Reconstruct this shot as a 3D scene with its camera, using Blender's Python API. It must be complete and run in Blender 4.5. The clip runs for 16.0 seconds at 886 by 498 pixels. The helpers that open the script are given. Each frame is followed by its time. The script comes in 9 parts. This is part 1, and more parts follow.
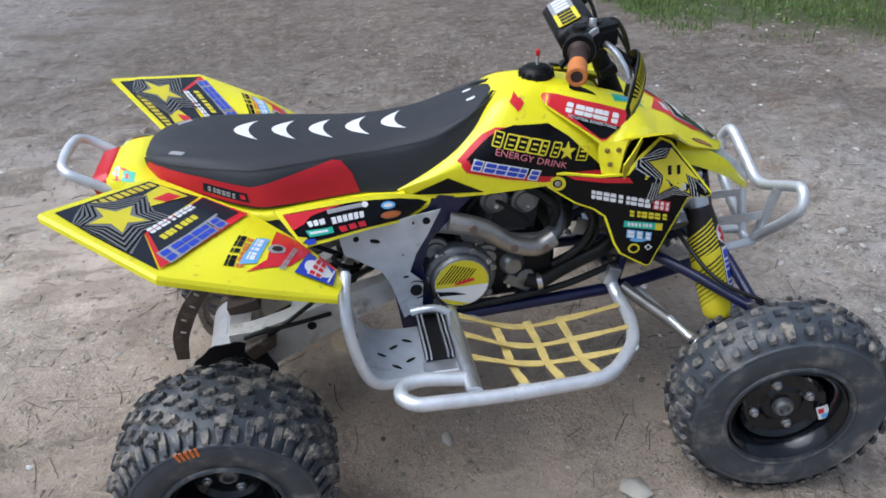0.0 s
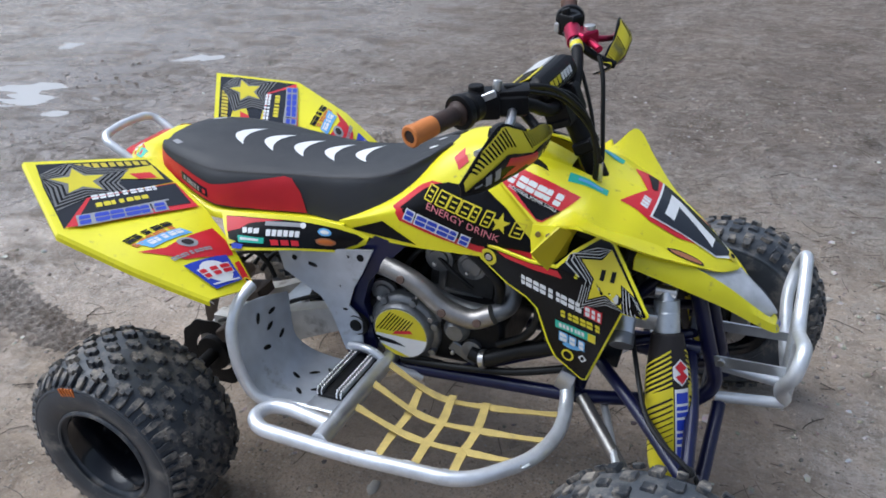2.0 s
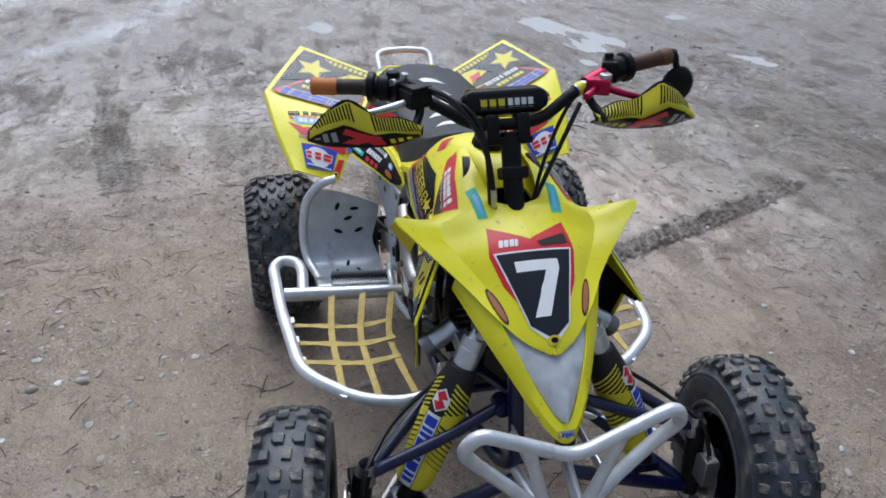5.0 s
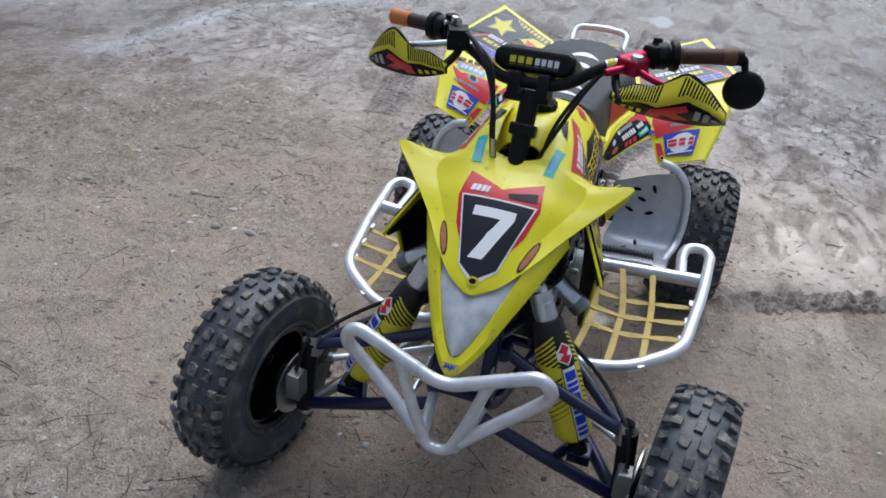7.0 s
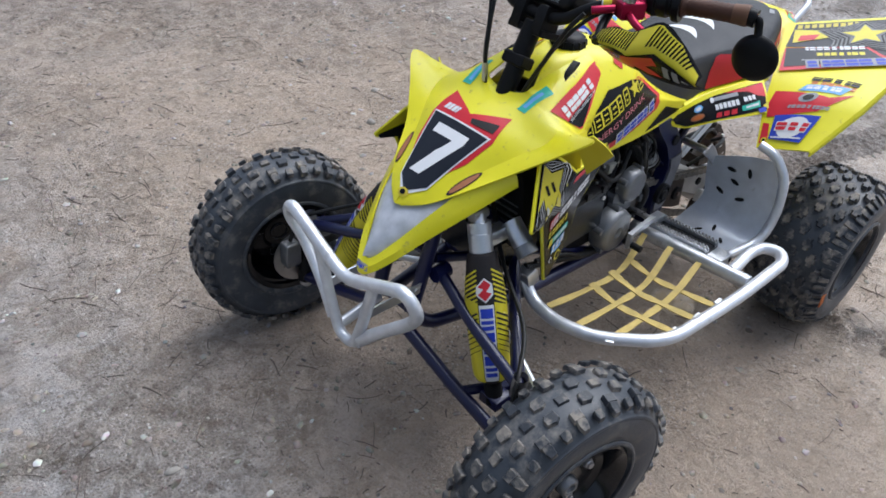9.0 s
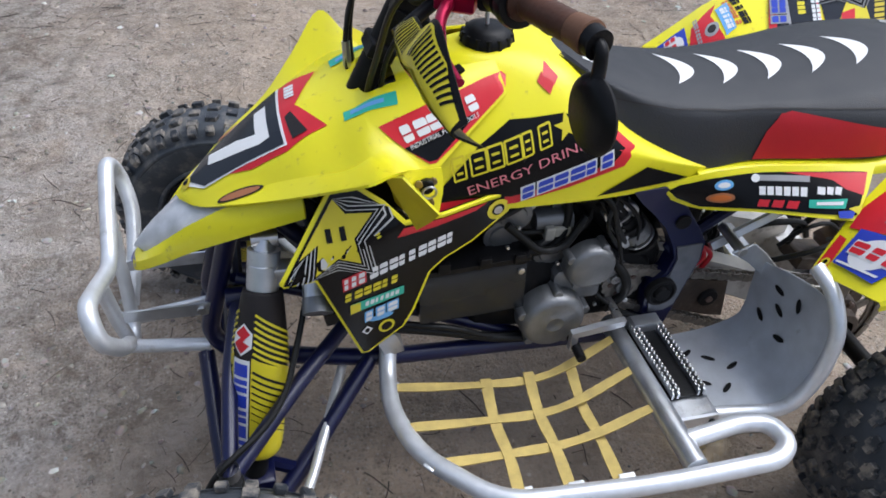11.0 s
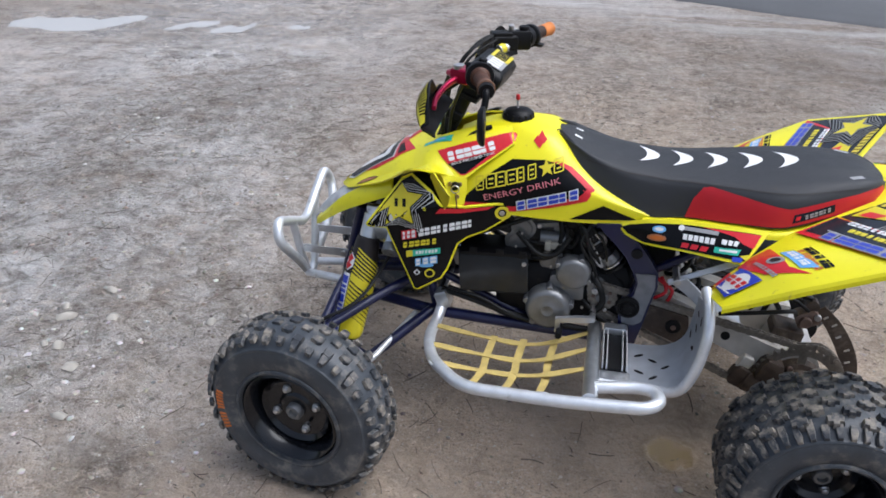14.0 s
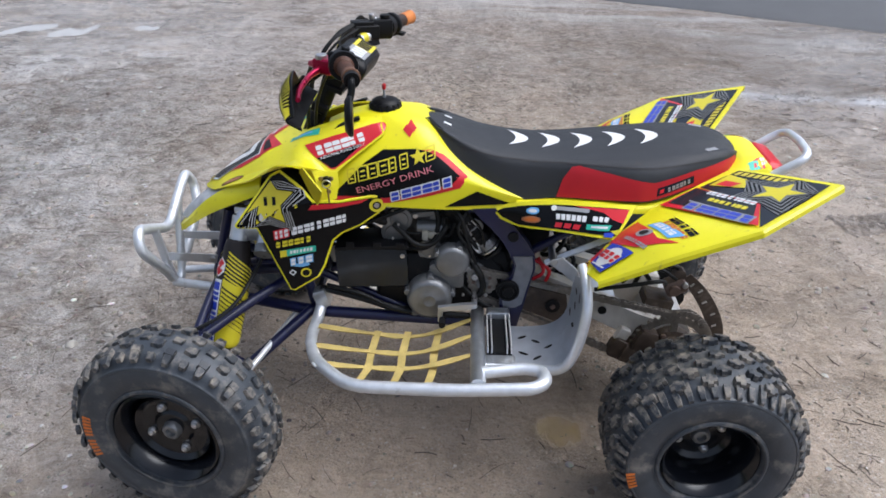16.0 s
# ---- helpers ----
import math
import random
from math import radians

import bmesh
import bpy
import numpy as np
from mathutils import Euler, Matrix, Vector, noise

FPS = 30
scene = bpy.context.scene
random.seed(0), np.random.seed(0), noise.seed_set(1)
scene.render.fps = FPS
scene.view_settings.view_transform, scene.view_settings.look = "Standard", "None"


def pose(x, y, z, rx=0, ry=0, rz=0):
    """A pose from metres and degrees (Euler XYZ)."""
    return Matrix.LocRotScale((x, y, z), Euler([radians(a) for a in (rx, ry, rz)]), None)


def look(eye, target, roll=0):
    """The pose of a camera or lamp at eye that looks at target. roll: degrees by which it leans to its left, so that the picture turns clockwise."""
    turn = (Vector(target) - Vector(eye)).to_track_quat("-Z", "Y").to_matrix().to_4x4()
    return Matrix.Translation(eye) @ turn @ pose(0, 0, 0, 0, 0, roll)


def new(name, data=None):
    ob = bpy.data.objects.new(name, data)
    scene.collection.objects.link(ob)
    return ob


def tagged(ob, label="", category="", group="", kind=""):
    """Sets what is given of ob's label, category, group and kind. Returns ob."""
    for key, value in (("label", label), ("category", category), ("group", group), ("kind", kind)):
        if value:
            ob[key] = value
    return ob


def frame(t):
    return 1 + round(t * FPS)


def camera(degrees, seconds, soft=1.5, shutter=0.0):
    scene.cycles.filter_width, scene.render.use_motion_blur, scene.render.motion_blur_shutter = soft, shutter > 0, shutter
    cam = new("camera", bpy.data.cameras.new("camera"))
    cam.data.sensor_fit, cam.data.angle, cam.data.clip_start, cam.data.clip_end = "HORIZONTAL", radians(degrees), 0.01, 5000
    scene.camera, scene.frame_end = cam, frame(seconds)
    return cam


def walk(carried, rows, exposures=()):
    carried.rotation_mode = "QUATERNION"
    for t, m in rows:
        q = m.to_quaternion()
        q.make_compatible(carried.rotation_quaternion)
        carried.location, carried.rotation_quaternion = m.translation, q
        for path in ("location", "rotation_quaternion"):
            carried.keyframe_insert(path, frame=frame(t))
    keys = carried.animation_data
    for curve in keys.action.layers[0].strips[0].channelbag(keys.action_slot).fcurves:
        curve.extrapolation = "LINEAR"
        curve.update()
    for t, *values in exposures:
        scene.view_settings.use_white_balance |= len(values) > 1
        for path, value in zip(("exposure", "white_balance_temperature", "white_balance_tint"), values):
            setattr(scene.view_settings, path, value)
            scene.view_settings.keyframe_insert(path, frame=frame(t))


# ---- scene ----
from mathutils.bvhtree import BVHTree

# ------------------------------------------------------------------ camera
cam = camera(59.3, 16.0, soft=1.7)
PATH = [
    (0, pose(0.2998, -1.6632, 1.5147, 57.067, 2.340, -10.082)),
    (0.5, pose(0.5706, -1.6724, 1.4981, 58.152, 2.748, -1.321)),
    (1, pose(0.8166, -1.6681, 1.4933, 58.252, 2.681, 6.738)),
    (1.5, pose(1.0393, -1.5340, 1.4478, 59.551, 1.102, 13.534)),
    (2, pose(1.2709, -1.4614, 1.4575, 60.976, 3.113, 22.300)),
    (2.5, pose(1.4993, -1.4280, 1.4600, 61.558, 3.112, 32.101)),
    (3, pose(1.5905, -1.2526, 1.4325, 59.968, 1.681, 39.889)),
    (3.5, pose(1.7297, -1.0194, 1.4481, 59.834, 1.488, 48.270)),
    (3.7, pose(1.8117, -0.9774, 1.4171, 61.144, 0.366, 51.431)),
    (5.8, pose(2.4874, -0.2052, 1.5549, 61.159, -2.581, 89.063)),
    (6, pose(2.4780, -0.1431, 1.5359, 61.643, -3.348, 91.477)),
    (6.5, pose(2.4463, 0.0435, 1.5199, 61.049, -4.642, 98.989)),
    (7, pose(2.5072, 0.2726, 1.4986, 58.924, -4.673, 108.311)),
    (7.5, pose(2.5399, 0.4670, 1.5173, 58.642, -3.038, 113.082)),
    (8, pose(2.4260, 0.5939, 1.5147, 59.399, -3.622, 121.106)),
    (8.5, pose(2.2932, 0.7913, 1.5055, 57.103, -3.853, 130.689)),
    (9, pose(2.1505, 0.9617, 1.5171, 52.962, -4.337, 136.538)),
    (9.5, pose(1.9120, 1.0140, 1.4951, 51.412, -4.212, 141.831)),
    (9.7, pose(1.8044, 1.0094, 1.4672, 50.745, -4.639, 143.432)),
    (11.8, pose(0.9039, 1.1026, 1.3924, 50.326, 1.314, 181.569)),
    (12, pose(0.8798, 1.1738, 1.4200, 51.210, 2.461, 184.506)),
    (12.5, pose(0.8509, 1.4116, 1.4562, 52.837, 2.904, 187.789)),
    (13, pose(0.7746, 1.6465, 1.5054, 56.261, 1.587, 188.278)),
    (13.5, pose(0.6644, 1.8264, 1.5360, 58.822, -0.324, 190.305)),
    (14, pose(0.5839, 1.9131, 1.5476, 60.929, 0.016, 191.753)),
    (14.5, pose(0.5586, 1.9173, 1.5361, 61.882, 0.691, 191.027)),
    (15, pose(0.5599, 1.9117, 1.5237, 61.895, 0.209, 188.232)),
    (15.5, pose(0.5722, 1.9059, 1.5186, 61.746, -0.254, 185.769)),
    (16, pose(0.5930, 1.8866, 1.5201, 60.773, -0.701, 181.648)),
]
walk(cam, PATH, exposures=[(0, 0.48, 5560, 8), (2, 0.44, 5560, 8), (3.7, 0.33, 5580, 8), (6, 0.12, 5560, 8), (7.5, 0.27, 5620, 9), (9.0, 0.49, 5700, 9), (12, 0.55, 5780, 10), (16, 0.58, 5780, 10)])

# ------------------------------------------------------------------ light
world = bpy.data.worlds.new("overcast_sky")
scene.world = world
world.use_nodes = True
wn = world.node_tree
sky = wn.nodes.new("ShaderNodeTexSky")
sky.sky_type = "NISHITA"
sky.sun_disc = False
sky.sun_elevation = radians(61)
sky.sun_rotation = radians(270)
sky.dust_density = 6.0
sky.ozone_density = 1.0
pale = wn.nodes.new("ShaderNodeHueSaturation")
pale.inputs["Saturation"].default_value = 0.55
wn.links.new(sky.outputs[0], pale.inputs["Color"])
back = wn.nodes["Background"]
back.inputs["Strength"].default_value = 0.115
wn.links.new(pale.outputs[0], back.inputs["Color"])

sun_data = bpy.data.lights.new("sun", "SUN")
sun_data.energy = 1.25
sun_data.angle = radians(60)
sun_data.color = (1.0, 0.97, 0.93)
sun = new("sun", sun_data)
sun.matrix_world = look((-3.6, -0.4, 6.5), (0, 0, 0))


# ------------------------------------------------------------------ materials
def nodes_of(name):
    m = bpy.data.materials.new(name)
    m.use_nodes = True
    return m, m.node_tree.nodes, m.node_tree.links


def mat(name, base, rough=0.5, metal=0.0, vary=0.12, scale=30.0, bump=0.1, bump_scale=200.0,
        dirt=0.0, dirt_col=(0.10, 0.075, 0.055), dirt_scale=9.0, coat=0.0, second=None, ior=1.45, spec=0.5):
    """A painted, moulded or metal surface: base colour mottled at two scales, fine relief and splashes of dry mud."""
    m, n, l = nodes_of(name)
    b = n["Principled BSDF"]
    b.inputs["Metallic"].default_value = metal
    b.inputs["Coat Weight"].default_value = coat
    b.inputs["Coat Roughness"].default_value = 0.12
    b.inputs["IOR"].default_value = ior
    b.inputs["Specular IOR Level"].default_value = spec
    co = n.new("ShaderNodeTexCoord")
    big = n.new("ShaderNodeTexNoise")
    big.inputs["Scale"].default_value, big.inputs["Detail"].default_value = scale, 6
    l.new(co.outputs["Object"], big.inputs["Vector"])
    mix = n.new("ShaderNodeMix")
    mix.data_type = "RGBA"
    dark = second or tuple(c * (1 - 2 * vary) for c in base)
    light = tuple(min(1, c * (1 + vary)) for c in base)
    mix.inputs[6].default_value, mix.inputs[7].default_value = (*dark, 1), (*light, 1)
    l.new(big.outputs["Fac"], mix.inputs[0])
    out = mix.outputs[2]
    rough_out = None
    rr = n.new("ShaderNodeMapRange")
    rr.inputs["To Min"].default_value, rr.inputs["To Max"].default_value = max(0.02, rough * 0.75), min(1, rough * 1.25)
    l.new(big.outputs["Fac"], rr.inputs["Value"])
    rough_out = rr.outputs[0]
    if dirt > 0:
        dn = n.new("ShaderNodeTexNoise")
        dn.inputs["Scale"].default_value, dn.inputs["Detail"].default_value = dirt_scale, 9
        dn.inputs["Roughness"].default_value = 0.68
        l.new(co.outputs["Object"], dn.inputs["Vector"])
        ramp = n.new("ShaderNodeMapRange")
        ramp.inputs["From Min"].default_value = 0.72 - 0.32 * dirt
        ramp.inputs["From Max"].default_value = 0.86 - 0.28 * dirt
        l.new(dn.outputs["Fac"], ramp.inputs["Value"])
        dm = n.new("ShaderNodeMix")
        dm.data_type = "RGBA"
        dm.inputs[7].default_value = (*dirt_col, 1)
        l.new(ramp.outputs[0], dm.inputs[0])
        l.new(out, dm.inputs[6])
        out = dm.outputs[2]
        rm = n.new("ShaderNodeMix")
        rm.inputs[3].default_value = 0.85
        l.new(ramp.outputs[0], rm.inputs[0])
        l.new(rough_out, rm.inputs[2])
        rough_out = rm.outputs[0]
        if metal > 0:
            mm = n.new("ShaderNodeMapRange")
            mm.inputs["To Min"].default_value, mm.inputs["To Max"].default_value = metal, 0.0
            l.new(ramp.outputs[0], mm.inputs["Value"])
            l.new(mm.outputs[0], b.inputs["Metallic"])
    l.new(out, b.inputs["Base Color"])
    l.new(rough_out, b.inputs["Roughness"])
    if bump > 0:
        fine = n.new("ShaderNodeTexNoise")
        fine.inputs["Scale"].default_value, fine.inputs["Detail"].default_value = bump_scale, 4
        l.new(co.outputs["Object"], fine.inputs["Vector"])
        bp = n.new("ShaderNodeBump")
        bp.inputs["Strength"].default_value, bp.inputs["Distance"].default_value = bump, 0.002
        l.new(fine.outputs["Fac"], bp.inputs["Height"])
        l.new(bp.outputs[0], b.inputs["Normal"])
    return m


YELLOW = mat("yellow_plastic", (0.84, 0.765, 0.007), 0.34, vary=0.05, scale=6, bump=0.06, bump_scale=90, dirt=0.34, dirt_col=(0.30, 0.24, 0.10), dirt_scale=42, coat=0.15)
# undersides: the same yellow plastic with shade put into a darker tone
YELLOW_SHADED = mat("yellow_plastic_shaded_underside", (0.66, 0.54, 0.010), 0.5, vary=0.08, scale=6, dirt=0.2)
V_BLACK = mat("black_vinyl", (0.004, 0.004, 0.005), 0.24, vary=0.2, bump=0.04, dirt=0.06, dirt_scale=14, spec=0.24)
V_RED = mat("red_vinyl", (0.62, 0.018, 0.03), 0.32, vary=0.08, bump=0.04, dirt=0.06, dirt_scale=14)
V_WHITE = mat("white_vinyl", (0.78, 0.78, 0.78), 0.35, vary=0.04, bump=0.03)
V_GREY = mat("grey_vinyl", (0.33, 0.33, 0.34), 0.35, vary=0.08, bump=0.03, dirt=0.08)
V_DUSK = mat("dull_grey_vinyl", (0.17, 0.17, 0.17), 0.38, vary=0.15, bump=0.03, dirt=0.1)
V_PALE = mat("pale_grey_vinyl", (0.58, 0.58, 0.58), 0.35, vary=0.06, bump=0.03)
V_BLUE = mat("blue_vinyl", (0.03, 0.06, 0.48), 0.32, vary=0.06, bump=0.03)
V_SKY = mat("light_blue_vinyl", (0.16, 0.42, 0.75), 0.32, vary=0.06, bump=0.03)
V_TEAL = mat("teal_vinyl", (0.05, 0.46, 0.33), 0.32, vary=0.06, bump=0.03)
V_YELLOW = mat("yellow_vinyl", (0.70, 0.60, 0.02), 0.32, vary=0.05, bump=0.03)
V_GOLD = mat("gold_vinyl", (0.62, 0.50, 0.03), 0.35, vary=0.08, bump=0.03)
V_ORANGE = mat("orange_vinyl", (0.62, 0.17, 0.03), 0.4, vary=0.12, bump=0.03, dirt=0.3)
V_PINK = mat("pale_red_vinyl", (0.70, 0.22, 0.26), 0.35, vary=0.06, bump=0.03)
V_COPPER = mat("copper_vinyl", (0.42, 0.16, 0.07), 0.35, vary=0.15, bump=0.03)
V_SLATE = mat("slate_vinyl", (0.016, 0.019, 0.027), 0.20, vary=0.1, bump=0.03, spec=0.34)
V_CHAR = mat("brown_black_fabric", (0.016, 0.012, 0.012), 0.6, vary=0.2, bump=0.2, dirt=0.15)
SEAT_BLACK = mat("black_seat_vinyl", (0.026, 0.028, 0.033), 0.58, vary=0.15, scale=20, bump=0.35, bump_scale=420, dirt=0.08, dirt_col=(0.06, 0.05, 0.04))
SEAT_RED = mat("red_seat_vinyl", (0.50, 0.010, 0.020), 0.45, vary=0.1, scale=20, bump=0.25, bump_scale=420, dirt=0.05)
ALLOY = mat("brushed_aluminium", (0.68, 0.70, 0.73), 0.36, metal=0.92, vary=0.14, scale=40, bump=0.14, bump_scale=260, dirt=0.34, dirt_col=(0.25, 0.235, 0.215), dirt_scale=13)
SCUFFED = mat("boot_scuffed_aluminium", (0.60, 0.63, 0.68), 0.36, metal=0.45, vary=0.16, scale=24, bump=0.14, bump_scale=220, dirt=0.40, dirt_col=(0.26, 0.25, 0.24), dirt_scale=11)
TUBE = mat("worn_aluminium_tube", (0.78, 0.80, 0.83), 0.34, metal=0.55, vary=0.15, scale=34, bump=0.16, bump_scale=150, dirt=0.34, dirt_col=(0.36, 0.34, 0.31), dirt_scale=12)
ALLOY_MUD = mat("muddy_aluminium", (0.60, 0.59, 0.58), 0.42, metal=0.6, vary=0.15, scale=30, bump=0.2, bump_scale=160, dirt=0.50, dirt_col=(0.115, 0.092, 0.070), dirt_scale=9)
STAINED = mat("heat_stained_steel", (0.36, 0.34, 0.32), 0.36, metal=0.85, vary=0.25, scale=22, bump=0.12, bump_scale=140, dirt=0.42, dirt_col=(0.10, 0.085, 0.07), dirt_scale=12)
WORN_SPAR = mat("boot_worn_spar", (0.255, 0.262, 0.285), 0.38, metal=0.7, vary=0.25, scale=35, bump=0.12, bump_scale=140, dirt=0.35, dirt_col=(0.06, 0.055, 0.055), dirt_scale=14)
ARM_MUD = mat("mud_streaked_swing_arm", (0.66, 0.64, 0.60), 0.45, metal=0.25, vary=0.18, scale=26, bump=0.2, bump_scale=150, dirt=0.46, dirt_col=(0.17, 0.135, 0.10), dirt_scale=10)
CAST = mat("cast_engine_alloy", (0.24, 0.245, 0.252), 0.42, metal=0.7, vary=0.2, scale=35, bump=0.3, bump_scale=160, dirt=0.30, dirt_col=(0.055, 0.046, 0.038), dirt_scale=18)
CAST_DULL = mat("dull_soiled_casting", (0.085, 0.082, 0.078), 0.6, metal=0.3, vary=0.3, scale=30, bump=0.35, bump_scale=140, dirt=0.45, dirt_col=(0.040, 0.033, 0.027), dirt_scale=16)
CREAM = mat("cream_plastic", (0.42, 0.40, 0.34), 0.45, vary=0.12, bump=0.05, dirt=0.25)
CAST_DARK = mat("dark_engine_casting", (0.012, 0.012, 0.013), 0.50, spec=0.2, metal=0.2, vary=0.25, scale=35, bump=0.3, bump_scale=160, dirt=0.34, dirt_col=(0.045, 0.037, 0.03), dirt_scale=18)
STEEL = mat("bright_steel", (0.58, 0.57, 0.56), 0.3, metal=0.9, vary=0.12, scale=60, bump=0.06, dirt=0.15)
RUST = mat("dull_bolt_steel", (0.16, 0.11, 0.09), 0.5, metal=0.4, vary=0.25, scale=60, bump=0.1)
GOLD_BOLT = mat("dull_brass_bolt", (0.26, 0.19, 0.09), 0.4, metal=0.6, vary=0.2, scale=60, bump=0.05)
RUSTY = mat("muddy_rusted_steel", (0.070, 0.050, 0.038), 0.6, metal=0.2, vary=0.35, scale=45, bump=0.6, bump_scale=110, dirt=0.55, dirt_col=(0.14, 0.112, 0.085), dirt_scale=24)
CHAIN_M = mat("oily_chain_steel", (0.27, 0.245, 0.215), 0.42, metal=0.6, vary=0.3, scale=120, bump=0.3, dirt=0.36, dirt_col=(0.07, 0.05, 0.035), dirt_scale=40)
NAVY = mat("navy_frame_paint", (0.004, 0.006, 0.045), 0.32, vary=0.15, scale=25, bump=0.05, dirt=0.22, dirt_col=(0.07, 0.06, 0.055), dirt_scale=20, coat=0.2)
RUBBER = mat("tyre_rubber", (0.056, 0.064, 0.076), 0.40, vary=0.25, scale=25, bump=0.3, bump_scale=180, dirt=0.66, dirt_col=(0.22, 0.203, 0.180), dirt_scale=13)
RUBBER_MUD = mat("muddy_tread_rubber", (0.041, 0.046, 0.055), 0.40, vary=0.3, scale=30, bump=0.5, bump_scale=150, dirt=0.80, dirt_col=(0.25, 0.222, 0.185), dirt_scale=30)
RIM = mat("black_wheel_paint", (0.005, 0.006, 0.009), 0.16, spec=0.35, vary=0.2, scale=30, bump=0.05, dirt=0.14, dirt_col=(0.09, 0.08, 0.07), dirt_scale=16, coat=0.35)
PLASTIC = mat("black_moulded_plastic", (0.007, 0.007, 0.008), 0.40, spec=0.22, vary=0.2, bump=0.15, dirt=0.2, dirt_col=(0.07, 0.06, 0.05))
HOSE = mat("black_cable_sheath", (0.010, 0.010, 0.010), 0.4, spec=0.3, vary=0.2, bump=0.05, dirt=0.1)
GRIP = mat("worn_rubber_grip", (0.012, 0.011, 0.011), 0.6, vary=0.35, scale=30, bump=0.4, bump_scale=120, second=(0.055, 0.024, 0.014))
GRIP_BROWN = mat("worn_brown_grip", (0.030, 0.015, 0.010), 0.6, vary=0.35, scale=30, bump=0.4, bump_scale=120, second=(0.10, 0.034, 0.014))
BEIGE_END = mat("scuffed_beige_grip_end", (0.15, 0.070, 0.036), 0.6, vary=0.2, scale=40, bump=0.2, dirt=0.3)
ORANGE_RUBBER = mat("orange_grip_end", (0.60, 0.20, 0.045), 0.6, vary=0.15, scale=30, bump=0.2, dirt=0.2)
MAGENTA = mat("magenta_anodised_metal", (0.40, 0.012, 0.06), 0.3, metal=0.7, vary=0.12, bump=0.04)
RED_PLASTIC = mat("red_plastic", (0.55, 0.01, 0.02), 0.35, vary=0.08, bump=0.03)
WEBBING = mat("yellow_webbing", (0.54, 0.41, 0.13), 0.8, vary=0.2, scale=50, bump=0.4, bump_scale=500, dirt=0.38, dirt_col=(0.26, 0.20, 0.12), dirt_scale=14)
LENS = mat("frosted_headlight_lens", (0.66, 0.68, 0.72), 0.10, second=(0.26, 0.27, 0.29), scale=26, bump=0.5, bump_scale=55, dirt=0.30, dirt_col=(0.30, 0.30, 0.31), dirt_scale=12, coat=0.5)
RADIATOR = mat("black_box_plastic", (0.014, 0.018, 0.023), 0.24, vary=0.2, bump=0.1, dirt=0.03, spec=0.5)
STONE = mat("pale_limestone", (0.42, 0.39, 0.34), 0.75, vary=0.25, scale=18, bump=0.5, bump_scale=60, dirt=0.35, dirt_col=(0.20, 0.165, 0.13), dirt_scale=8)


def island_mat(name, colours, rough, scale=60):
    """A colour for each loose piece out of a ramp, with grain."""
    m, n, l = nodes_of(name)
    b = n["Principled BSDF"]
    g = n.new("ShaderNodeNewGeometry")
    ramp = n.new("ShaderNodeValToRGB")
    e = ramp.color_ramp.elements
    while len(e) < len(colours):
        e.new(0.5)
    for i, c in enumerate(colours):
        e[i].position = i / (len(colours) - 1)
        e[i].color = (*c, 1)
    l.new(g.outputs["Random Per Island"], ramp.inputs[0])
    no = n.new("ShaderNodeTexNoise")
    no.inputs["Scale"].default_value, no.inputs["Detail"].default_value = scale, 5
    co = n.new("ShaderNodeTexCoord")
    l.new(co.outputs["Object"], no.inputs["Vector"])
    mul = n.new("ShaderNodeMix")
    mul.data_type, mul.blend_type = "RGBA", "MULTIPLY"
    mul.inputs[0].default_value = 0.55
    l.new(ramp.outputs[0], mul.inputs[6])
    l.new(no.outputs["Color"], mul.inputs[7])
    l.new(mul.outputs[2], b.inputs["Base Color"])
    b.inputs["Roughness"].default_value = rough
    return m


GRAVEL = island_mat("mixed_gravel", [(0.13, 0.11, 0.095), (0.26, 0.23, 0.20), (0.18, 0.155, 0.13), (0.40, 0.36, 0.31), (0.16, 0.16, 0.165), (0.60, 0.56, 0.50)], 0.62)
TWIG = island_mat("wet_twigs_and_straw", [(0.075, 0.058, 0.045), (0.15, 0.115, 0.088), (0.10, 0.078, 0.060), (0.25, 0.20, 0.155), (0.12, 0.092, 0.072)], 0.6)
CLODS = island_mat("wet_mud_clods", [(0.22, 0.175, 0.14), (0.40, 0.34, 0.28), (0.28, 0.225, 0.18), (0.46, 0.40, 0.335), (0.18, 0.145, 0.115)], 0.55)
CHIPS = island_mat("pale_stone_chips", [(0.36, 0.32, 0.27), (0.62, 0.59, 0.55), (0.48, 0.44, 0.39), (0.80, 0.78, 0.75), (0.42, 0.40, 0.38)], 0.6)
GRASS_M = island_mat("grass_blades", [(0.10, 0.20, 0.035), (0.15, 0.28, 0.05), (0.20, 0.25, 0.07), (0.30, 0.32, 0.14)], 0.6)


